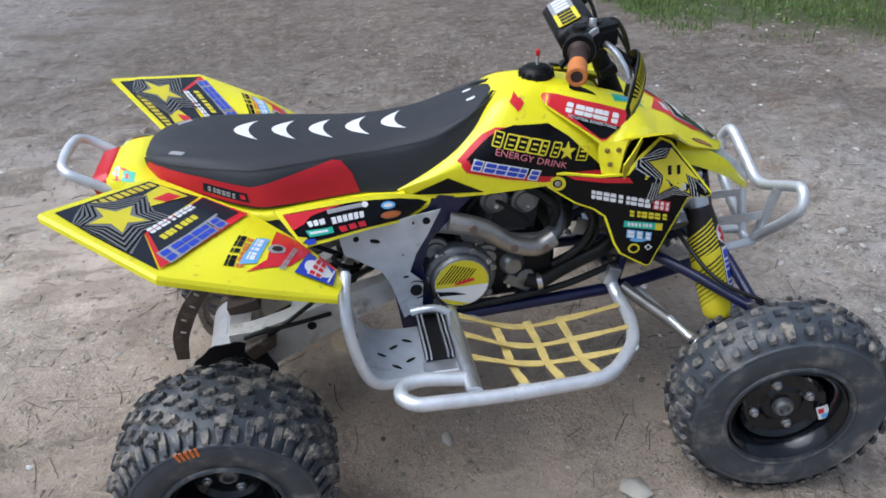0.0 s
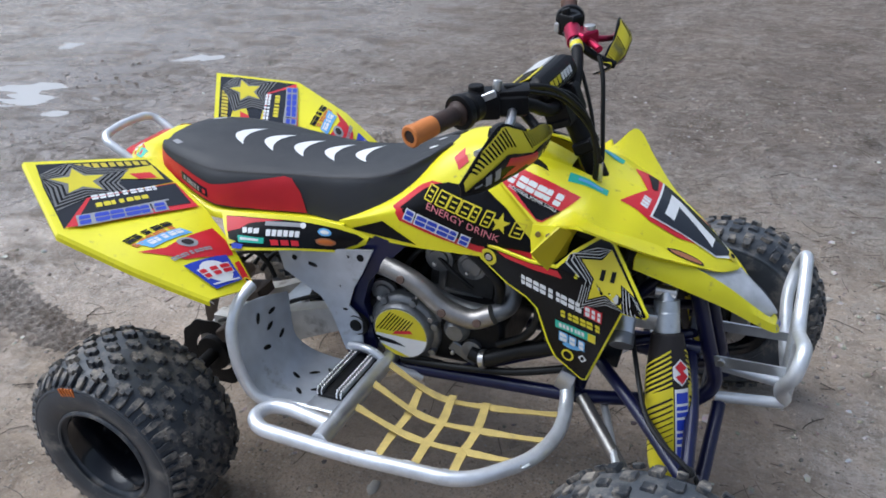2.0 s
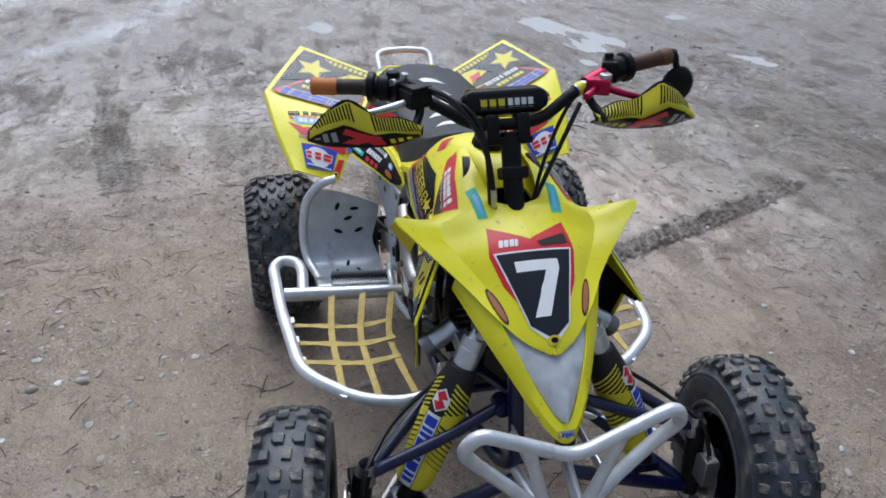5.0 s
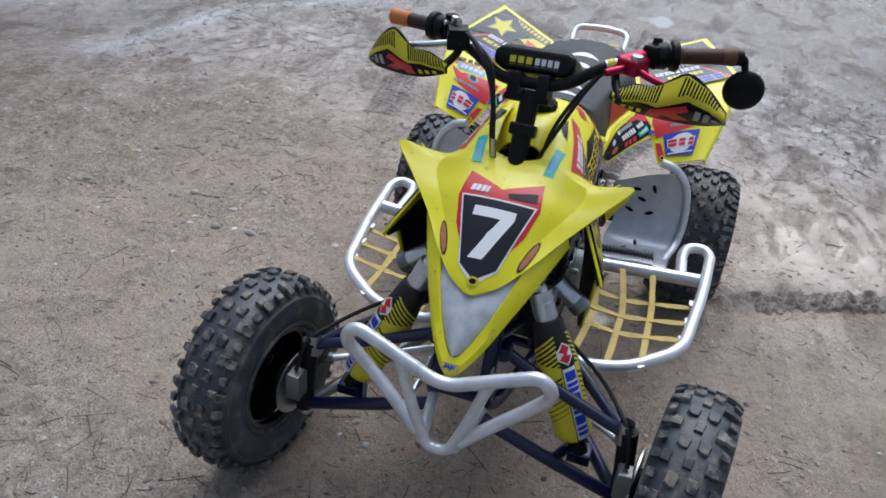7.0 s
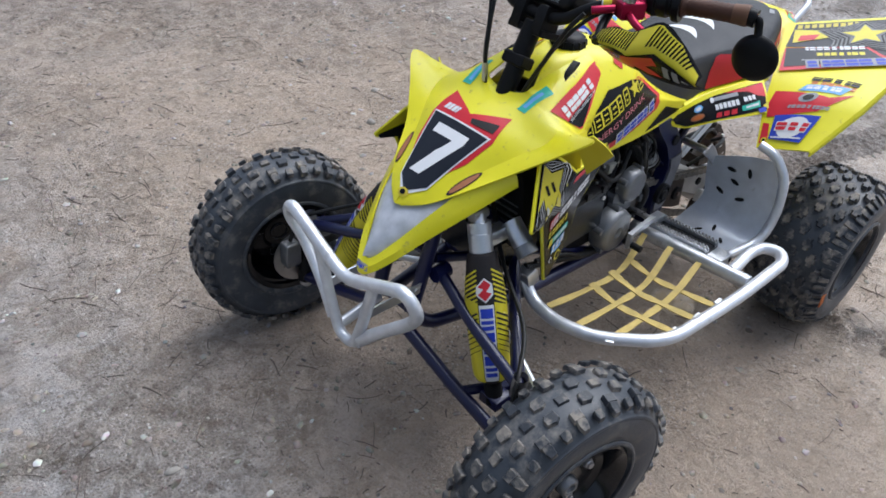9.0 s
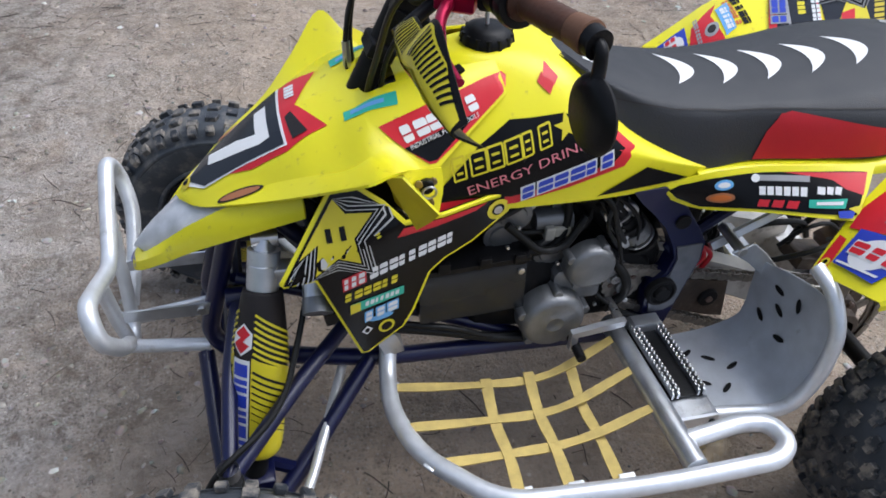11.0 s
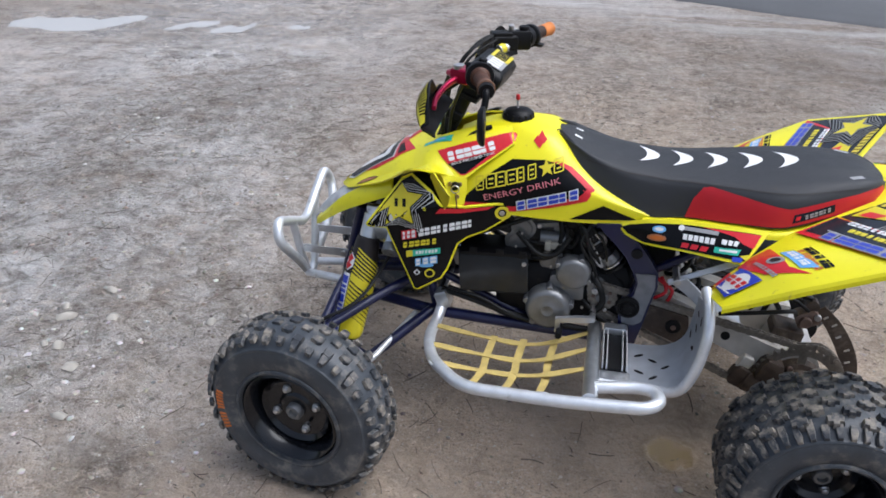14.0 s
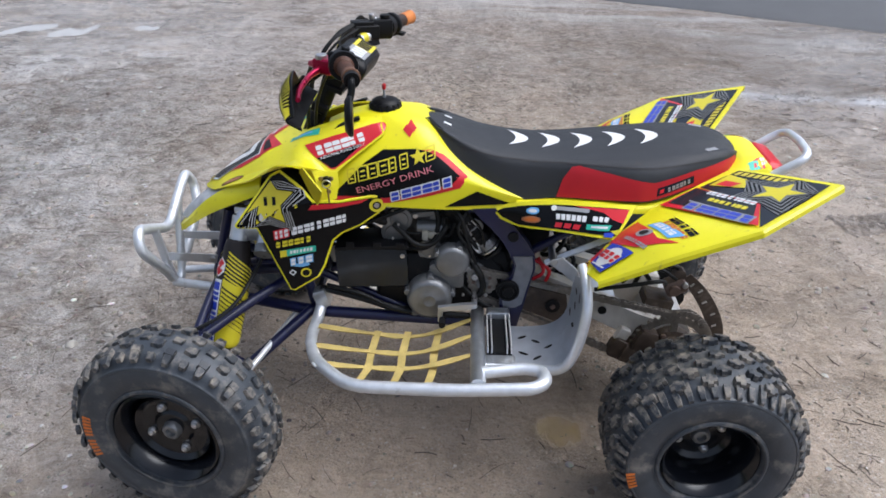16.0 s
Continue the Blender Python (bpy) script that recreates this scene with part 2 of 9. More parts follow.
def ground_material():
    """Wet, trodden mud and grit: brown patches, grey grit, pale dry bands, and a film of water that comes and goes."""
    m, n, l = nodes_of("wet_mud_and_grit")
    b = n["Principled BSDF"]
    co = n.new("ShaderNodeTexCoord")

    def tex(scale, detail=8, rough=0.6, stretch=None, dist=0.0):
        t = n.new("ShaderNodeTexNoise")
        t.inputs["Scale"].default_value, t.inputs["Detail"].default_value = scale, detail
        t.inputs["Roughness"].default_value, t.inputs["Distortion"].default_value = rough, dist
        if stretch:
            mp = n.new("ShaderNodeMapping")
            mp.inputs["Rotation"].default_value = (0, 0, stretch[0])
            mp.inputs["Scale"].default_value = (stretch[1], stretch[2], 1)
            l.new(co.outputs["Object"], mp.inputs["Vector"])
            l.new(mp.outputs[0], t.inputs["Vector"])
        else:
            l.new(co.outputs["Object"], t.inputs["Vector"])
        return t.outputs["Fac"]

    def rng(v, a, c, lo=0.0, hi=1.0):
        r = n.new("ShaderNodeMapRange")
        r.inputs["From Min"].default_value, r.inputs["From Max"].default_value = a, c
        r.inputs["To Min"].default_value, r.inputs["To Max"].default_value = lo, hi
        l.new(v, r.inputs["Value"])
        return r.outputs[0]

    def mixc(f, a, c):
        x = n.new("ShaderNodeMix")
        x.data_type = "RGBA"
        for k, v in ((0, f), (6, a), (7, c)):
            if isinstance(v, tuple):
                x.inputs[k].default_value = (*v, 1)
            elif isinstance(v, float):
                x.inputs[k].default_value = v
            else:
                l.new(v, x.inputs[k])
        return x.outputs[2]

    def math2(op, a, c):
        x = n.new("ShaderNodeMath")
        x.operation = op
        x.use_clamp = True
        for k, v in ((0, a), (1, c)):
            if isinstance(v, float):
                x.inputs[k].default_value = v
            else:
                l.new(v, x.inputs[k])
        return x.outputs[0]

    def attr(key):
        a = n.new("ShaderNodeAttribute")
        a.attribute_name = key
        return a.outputs["Fac"]

    warm = rng(tex(0.55, 6, 0.6), 0.38, 0.60)
    col = mixc(warm, (0.385, 0.300, 0.232), (0.440, 0.380, 0.332))
    col = mixc(rng(tex(2.1, 10, 0.68, dist=0.4), 0.44, 0.58), col, (0.310, 0.248, 0.198))
    col = mixc(rng(tex(4.3, 10, 0.68, dist=0.3), 0.50, 0.62, 0.0, 0.8), col, (0.400, 0.350, 0.305))
    ochre = math2("MULTIPLY", attr("ochre"), rng(tex(3.1, 9, 0.7), 0.30, 0.55))
    col = mixc(ochre, col, (0.450, 0.350, 0.250))
    # grey grit, thickest ahead of the quad, with moss in it
    grit_zone = math2("MULTIPLY", attr("grit"), rng(tex(2.2, 9, 0.7), 0.34, 0.58))
    col = mixc(grit_zone, col, (0.570, 0.565, 0.560))
    moss = math2("MULTIPLY", attr("grit"), rng(tex(5.5, 10, 0.75, dist=0.5), 0.52, 0.62, 0.0, 0.85))
    col = mixc(moss, col, (0.110, 0.112, 0.085))
    # darker soil far out and round the puddles, damp stains, churned mud
    soil_dark = math2("MULTIPLY", attr("soil_dark"), rng(tex(1.5, 9, 0.7, dist=0.4), 0.30, 0.60, 0.25, 0.85))
    col = mixc(soil_dark, col, (0.215, 0.172, 0.138))
    col = mixc(rng(tex(1.3, 10, 0.74, dist=0.7), 0.50, 0.64, 0.0, 0.7), col, (0.165, 0.127, 0.098))
    # drier, paler crust round the quad, its colour raised to offset the shade there, and on the grit
    crust = math2("MULTIPLY", attr("ochre"), rng(tex(4.5, 10, 0.75, dist=0.4), 0.38, 0.56, 0.10, 0.85))
    col = mixc(crust, col, (0.560, 0.440, 0.325))
    col = mixc(math2("MULTIPLY", attr("grit"), rng(tex(8.0, 10, 0.78, dist=0.3), 0.44, 0.60, 0.0, 0.6)), col, (0.620, 0.610, 0.600))
    lumps = tex(5.2, 12, 0.78, dist=0.6)
    col = mixc(rng(lumps, 0.38, 0.51, 0.60, 0.0), col, (0.135, 0.108, 0.085))
    col = mixc(rng(lumps, 0.52, 0.64, 0.0, 0.40), col, (0.505, 0.440, 0.375))
    # relief: shade is painted into the hollows with their wet dirt, crests are paled; some stretches are smooth, some
    # crumbly
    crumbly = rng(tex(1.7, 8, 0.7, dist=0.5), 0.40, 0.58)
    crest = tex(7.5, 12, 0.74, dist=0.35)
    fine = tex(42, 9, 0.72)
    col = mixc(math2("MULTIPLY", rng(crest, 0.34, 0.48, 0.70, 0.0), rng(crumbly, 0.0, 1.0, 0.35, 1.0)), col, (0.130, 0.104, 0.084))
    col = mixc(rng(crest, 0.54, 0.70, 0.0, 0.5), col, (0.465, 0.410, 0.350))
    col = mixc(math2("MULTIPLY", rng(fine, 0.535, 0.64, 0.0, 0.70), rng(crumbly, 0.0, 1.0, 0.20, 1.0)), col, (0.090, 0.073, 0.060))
    col = mixc(math2("MULTIPLY", rng(tex(60, 8, 0.7), 0.60, 0.72, 0.0, 0.7), crumbly), col, (0.56, 0.52, 0.47))
    # crumbs the size of a thumb: tops painted lighter, shade painted into the cracks between them
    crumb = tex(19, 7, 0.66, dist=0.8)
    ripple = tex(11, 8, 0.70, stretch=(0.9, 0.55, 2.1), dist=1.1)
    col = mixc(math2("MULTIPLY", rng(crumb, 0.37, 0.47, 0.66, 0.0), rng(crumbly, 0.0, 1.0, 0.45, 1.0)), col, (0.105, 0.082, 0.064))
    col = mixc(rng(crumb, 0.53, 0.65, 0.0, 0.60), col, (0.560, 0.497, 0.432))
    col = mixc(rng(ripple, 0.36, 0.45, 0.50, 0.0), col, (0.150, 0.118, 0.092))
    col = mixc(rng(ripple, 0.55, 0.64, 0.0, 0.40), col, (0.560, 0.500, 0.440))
    # matted dark litter in patches
    litter = math2("MULTIPLY", rng(tex(1.9, 9, 0.74, dist=0.7), 0.555, 0.63), rng(tex(24, 9, 0.76, dist=0.5), 0.45, 0.53))
    col = mixc(math2("MULTIPLY", litter, 0.8), col, (0.078, 0.062, 0.048))
    # pale wash round the quad, painted to counter the shade beneath it
    shade_lift = math2("MULTIPLY", attr("ochre"), rng(tex(3.7, 9, 0.7, dist=0.4), 0.30, 0.60, 0.30, 0.70))
    col = mixc(shade_lift, col, (0.530, 0.425, 0.325))
    churn = math2("MULTIPLY", attr("churn"), rng(tex(14, 10, 0.75), 0.34, 0.52))
    col = mixc(churn, col, (0.090, 0.072, 0.058))
    # grains and pale chips
    vor = n.new("ShaderNodeTexVoronoi")
    vor.inputs["Scale"].default_value = 120
    l.new(co.outputs["Object"], vor.inputs["Vector"])
    ramp = n.new("ShaderNodeValToRGB")
    stops = [(0.0, (0.10, 0.082, 0.068)), (0.45, (0.29, 0.25, 0.21)), (0.85, (0.46, 0.42, 0.38)), (1.0, (0.75, 0.72, 0.68))]
    for k, (pos, c) in enumerate(stops):
        if k > 1:
            ramp.color_ramp.elements.new(pos)
    for k, (pos, c) in enumerate(stops):
        ramp.color_ramp.elements[k].position, ramp.color_ramp.elements[k].color = pos, (*c, 1)
    sep = n.new("ShaderNodeSeparateColor")
    l.new(vor.outputs["Color"], sep.inputs[0])
    l.new(sep.outputs[0], ramp.inputs[0])
    grain_f = math2("MULTIPLY", rng(crumbly, 0.0, 1.0, 0.05, 0.55), rng(vor.outputs["Distance"], 0.25, 0.55, 1.0, 0.0))
    col = mixc(grain_f, col, ramp.outputs[0])
    chip = n.new("ShaderNodeTexVoronoi")
    chip.inputs["Scale"].default_value = 42
    chip.inputs["Randomness"].default_value = 1.0
    l.new(co.outputs["Object"], chip.inputs["Vector"])
    csep = n.new("ShaderNodeSeparateColor")
    l.new(chip.outputs["Color"], csep.inputs[0])
    chip_f = math2("MULTIPLY", rng(csep.outputs[1], 0.90, 0.93), rng(chip.outputs["Distance"], 0.14, 0.24, 0.9, 0.0))
    chip_f = math2("MULTIPLY", chip_f, rng(tex(1.9, 7, 0.65), 0.42, 0.58))
    col = mixc(chip_f, col, (0.72, 0.69, 0.65))
    # pale silt bands beside the road, glare of a wet strip painted pale, turf at the yard's edge
    band = math2("MULTIPLY", attr("dry"), rng(tex(1.3, 9, 0.65, stretch=(0.48, 0.35, 3.2)), 0.40, 0.60))
    col = mixc(band, col, (0.56, 0.54, 0.52))
    wet_glare = math2("MULTIPLY", attr("wet_glare"), rng(tex(3.4, 10, 0.7, dist=0.4), 0.36, 0.52))
    col = mixc(wet_glare, col, (0.62, 0.62, 0.63))
    turf = math2("MULTIPLY", attr("turf"), rng(tex(9, 9, 0.7), 0.30, 0.46))
    col = mixc(turf, col, mixc(rng(tex(30, 6, 0.7), 0.4, 0.6), (0.045, 0.090, 0.016), (0.090, 0.155, 0.030)))
    col = mixc(attr("pool"), col, (0.270, 0.195, 0.095))
    # darker, browner soil in broad uneven patches
    umber = math2("MULTIPLY", attr("umber"), rng(tex(0.9, 9, 0.66, dist=0.5), 0.30, 0.58, 0.35, 1.0))
    col = mixc(math2("MULTIPLY", umber, 0.62), col, (0.118, 0.088, 0.066))
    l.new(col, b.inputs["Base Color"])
    film = math2("MULTIPLY", attr("wet"), rng(tex(2.6, 10, 0.72, stretch=(0.3, 0.7, 1.5), dist=0.5), 0.38, 0.52))
    film = math2("MAXIMUM", film, attr("pool"))
    damp = rng(tex(3.2, 10, 0.74, dist=0.4), 0.36, 0.62, 0.46, 0.88)
    r = n.new("ShaderNodeMix")
    l.new(film, r.inputs[0])
    l.new(damp, r.inputs[2])
    r.inputs[3].default_value = 0.10
    l.new(r.outputs[0], b.inputs["Roughness"])
    l.new(math2("MAXIMUM", rng(film, 0.0, 1.0, 0.14, 1.0), rng(attr("wet"), 0.1, 1.0, 0.14, 0.5)), b.inputs["Specular IOR Level"])
    b1 = n.new("ShaderNodeBump")
    b1.inputs["Strength"].default_value, b1.inputs["Distance"].default_value = 1.0, 0.045
    l.new(crest, b1.inputs["Height"])
    l.new(rng(film, 0.2, 1.0, 1.0, 0.12), b1.inputs["Strength"])
    b2 = n.new("ShaderNodeBump")
    b2.inputs["Strength"].default_value, b2.inputs["Distance"].default_value = 1.0, 0.008
    l.new(fine, b2.inputs["Height"])
    l.new(rng(film, 0.2, 1.0, 1.0, 0.05), b2.inputs["Strength"])
    l.new(b1.outputs[0], b2.inputs["Normal"])
    b4 = n.new("ShaderNodeBump")
    b4.inputs["Distance"].default_value = 0.022
    l.new(crumb, b4.inputs["Height"])
    l.new(rng(film, 0.2, 1.0, 1.0, 0.15), b4.inputs["Strength"])
    l.new(b2.outputs[0], b4.inputs["Normal"])
    b3 = n.new("ShaderNodeBump")
    b3.inputs["Strength"].default_value, b3.inputs["Distance"].default_value = 0.8, 0.004
    l.new(grain_f, b3.inputs["Height"])
    l.new(rng(film, 0.2, 1.0, 0.8, 0.05), b3.inputs["Strength"])
    l.new(b4.outputs[0], b3.inputs["Normal"])
    l.new(b3.outputs[0], b.inputs["Normal"])
    return m


GROUND = ground_material()
ASPHALT = mat("worn_grey_asphalt", (0.098, 0.100, 0.106), 0.60, vary=0.2, scale=3, bump=0.6, bump_scale=120, dirt=0.35, dirt_col=(0.17, 0.158, 0.145), dirt_scale=1.6)
WATER, wnode, wlink = nodes_of("muddy_water_painted_sheen")
wb = wnode["Principled BSDF"]
# muddy base made paler to stand in for the bright sky it mirrors
wb.inputs["Base Color"].default_value = (0.45, 0.435, 0.42, 1)
wb.inputs["Roughness"].default_value = 0.03
wb.inputs["IOR"].default_value = 1.33


# ------------------------------------------------------------------ mesh tools
def V(*a):
    return Vector(a)


def spline(pts, k):
    """k points per span of a smooth curve through pts."""
    pts = [Vector(p) for p in pts]
    if len(pts) < 3:
        return [pts[0].lerp(pts[-1], i / k) for i in range(k + 1)]
    out = []
    q = [2 * pts[0] - pts[1]] + pts + [2 * pts[-1] - pts[-2]]
    for i in range(1, len(q) - 2):
        for j in range(k):
            t = j / k
            a, b, c, d = q[i - 1], q[i], q[i + 1], q[i + 2]
            out.append(0.5 * (2 * b + (c - a) * t + (2 * a - 5 * b + 4 * c - d) * t * t + (3 * b - a - 3 * c + d) * t ** 3))
    out.append(pts[-1])
    return out


def bent(pts, radius, k=6, closed=False):
    """A line of straight runs with its corners rounded."""
    pts = [Vector(p) for p in pts]
    out = [] if closed else [pts[0]]
    rng = range(len(pts)) if closed else range(1, len(pts) - 1)
    for i in rng:
        p, a, b = pts[i], pts[i - 1], pts[(i + 1) % len(pts)]
        da, db = (a - p), (b - p)
        r = min(radius, da.length * 0.48, db.length * 0.48)
        s, e = p + da.normalized() * r, p + db.normalized() * r
        for j in range(k + 1):
            t = j / k
            out.append(s * (1 - t) ** 2 + p * 2 * t * (1 - t) + e * t * t)
    if not closed:
        out.append(pts[-1])
    return out


class Shape:
    """Collects faces of one mesh, each with its material."""

    def __init__(self, *mats):
        self.v, self.f, self.m, self.mats = [], [], [], list(mats)

    def slot(self, material):
        if material not in self.mats:
            self.mats.append(material)
        return self.mats.index(material)

    def add(self, verts, faces, material=None):
        k, o = (self.slot(material) if material else 0), len(self.v)
        self.v += [Vector(p) for p in verts]
        self.f += [tuple(o + i for i in f) for f in faces]
        self.m += [k] * len(faces)
        return self

    def tube(self, pts, r, seg=10, material=None, closed=False, r2=None, flat=1.0):
        pts = [Vector(p) for p in pts]
        n = len(pts)
        up = Vector((0.31, 0.17, 0.93))
        verts, faces = [], []
        for i, p in enumerate(pts):
            a, b = pts[i - 1 if (i or closed) else 0], pts[(i + 1) % n if closed else min(i + 1, n - 1)]
            d = (b - a).normalized()
            side = d.cross(up)
            if side.length < 1e-4:
                side = d.orthogonal()
            side.normalize()
            up = side.cross(d).normalized()
            rr = r if r2 is None else r + (r2 - r) * i / (n - 1)
            for s in range(seg):
                w = 2 * math.pi * s / seg
                verts.append(p + side * math.cos(w) * rr + up * math.sin(w) * rr * flat)
        for i in range(n if closed else n - 1):
            for s in range(seg):
                a, b = i * seg, ((i + 1) % n) * seg
                faces.append((a + s, a + (s + 1) % seg, b + (s + 1) % seg, b + s))
        if not closed:
            faces.append(tuple(range(seg - 1, -1, -1)))
            faces.append(tuple(range((n - 1) * seg, n * seg)))
        return self.add(verts, faces, material)

    def lathe(self, profile, centre, axis, seg=32, material=None, close=False):
        """profile: (along the axis, radius)."""
        ax = Vector(axis).normalized()
        u = ax.orthogonal().normalized()
        w = ax.cross(u)
        c = Vector(centre)
        verts, faces = [], []
        for a, r in profile:
            for s in range(seg):
                t = 2 * math.pi * s / seg
                verts.append(c + ax * a + (u * math.cos(t) + w * math.sin(t)) * max(r, 1e-5))
        for i in range(len(profile) - 1):
            for s in range(seg):
                faces.append((i * seg + s, i * seg + (s + 1) % seg, (i + 1) * seg + (s + 1) % seg, (i + 1) * seg + s))
        if close:
            faces.append(tuple(range(seg - 1, -1, -1)))
            faces.append(tuple(range((len(profile) - 1) * seg, len(profile) * seg)))
        return self.add(verts, faces, material)

    def disc(self, centre, axis, r, h, seg=24, material=None, bevel=0.15):
        e = min(h, r) * bevel
        return self.lathe([(0, r), (h - e, r), (h, r - e), (h, 0)], centre, axis, seg, material)

    def block(self, m, size, material=None, taper=0.85, lip=0.2):
        """A box with its top edges drawn in; m places its middle."""
        x, y, z = (s / 2 for s in size)
        verts = [(sx * x * k, sy * y * k, h) for h, k in ((-z, taper), (-z + lip * z, 1), (z - lip * z, 1), (z, taper)) for sx, sy in ((-1, -1), (1, -1), (1, 1), (-1, 1))]
        faces = [(3, 2, 1, 0), (12, 13, 14, 15)]
        for i in range(3):
            for s in range(4):
                faces.append((i * 4 + s, i * 4 + (s + 1) % 4, i * 4 + 4 + (s + 1) % 4, i * 4 + 4 + s))
        return self.add([m @ Vector(p) for p in verts], faces, material)

    def prism(self, outline, thick, material=None, normal=None):
        """A plate: an outline in space, thickened both ways along its normal."""
        p = [Vector(q) for q in outline]
        nrm = Vector(normal) if normal else sum(((p[i] - p[0]).cross(p[i + 1] - p[0]) for i in range(1, len(p) - 1)), Vector()).normalized()
        nrm = nrm.normalized() * thick / 2
        n = len(p)
        return self.add([q + nrm for q in p] + [q - nrm for q in p],
                        [tuple(range(n)), tuple(range(2 * n - 1, n - 1, -1))] + [(i, i + n, (i + 1) % n + n, (i + 1) % n) for i in range(n)], material)

    def object(self, name, parent=None, label="", smooth=40, bevel=0.0, sheet=False):
        me = bpy.data.meshes.new(name)
        me.from_pydata([tuple(p) for p in self.v], [], self.f)
        for m in self.mats:
            me.materials.append(m)
        me.polygons.foreach_set("material_index", self.m)
        bm = bmesh.new()
        bm.from_mesh(me)
        if not sheet:
            bmesh.ops.recalc_face_normals(bm, faces=bm.faces)
        bm.to_mesh(me)
        bm.free()
        me.polygons.foreach_set("use_smooth", [True] * len(me.polygons))
        me.set_sharp_from_angle(angle=radians(smooth))
        ob = new(name, me)
        ob.parent = parent
        if label:
            tagged(ob, label)
        if bevel:
            b = ob.modifiers.new("edge", "BEVEL")
            b.width, b.segments, b.limit_method, b.angle_limit = bevel, 2, "ANGLE", radians(35)
        return ob


def loft_grid(rows, ku, kv):
    """A smooth grid of points through rows of points."""
    fine = [spline(r, kv) for r in rows]
    cols = [spline(c, ku) for c in zip(*fine)]
    return [list(r) for r in zip(*cols)]


class Shell:
    """A moulded panel: a grid of points, thickened inwards. surface holds its outer skin, for stickers."""

    def __init__(self, grid, thick, material, inside, name, parent, label="", under=None, smooth=38):
        nr, nc = len(grid), len(grid[0])
        pts = [p for r in grid for p in r]
        quads = [(i * nc + j, i * nc + j + 1, (i + 1) * nc + j + 1, (i + 1) * nc + j) for i in range(nr - 1) for j in range(nc - 1)]
        nrm = [Vector() for _ in pts]
        for q in quads:
            k = (pts[q[2]] - pts[q[0]]).cross(pts[q[3]] - pts[q[1]])
            for i in q:
                nrm[i] += k
        inside = Vector(inside)
        vote = sum(1 if nrm[i].dot(pts[i] - inside) > 0 else -1 for i in range(len(pts)))
        if vote < 0:
            quads = [q[::-1] for q in quads]
            nrm = [-k for k in nrm]
        inner = [p - k.normalized() * thick for p, k in zip(pts, nrm)]
        n = len(pts)
        sh = Shape(material)
        sh.add(pts + inner, quads, material)
        sh.f += [tuple(n + i for i in q[::-1]) for q in quads]
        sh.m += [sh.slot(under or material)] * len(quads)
        ring = [j for j in range(nc)] + [i * nc + nc - 1 for i in range(1, nr)] + [(nr - 1) * nc + j for j in range(nc - 2, -1, -1)] + [i * nc for i in range(nr - 2, 0, -1)]
        for a, b in zip(ring, ring[1:] + ring[:1]):
            sh.f.append((a, b, b + n, a + n))
            sh.m.append(0)
        self.surface = BVHTree.FromPolygons(pts, quads)
        self.ob = sh.object(name, parent, label, smooth)


# plain blocks for word marks, each split its own way in a unit square
SPLIT = [
    [[(0.10, 0), (0.90, 0), (1, 0.12), (1, 0.44), (0, 0.44), (0, 0.12)], [(0, 0.56), (1, 0.56), (1, 0.88), (0.90, 1), (0.10, 1), (0, 0.88)]],
    [[(0.10, 0), (0.90, 0), (1, 0.12), (1, 0.88), (0.90, 1), (0.10, 1), (0, 0.88), (0, 0.12)]],
    [[(0, 0), (1, 0), (1, 0.60), (0, 0.60)], [(0, 0.72), (1, 0.72), (1, 1), (0, 1)]],
]


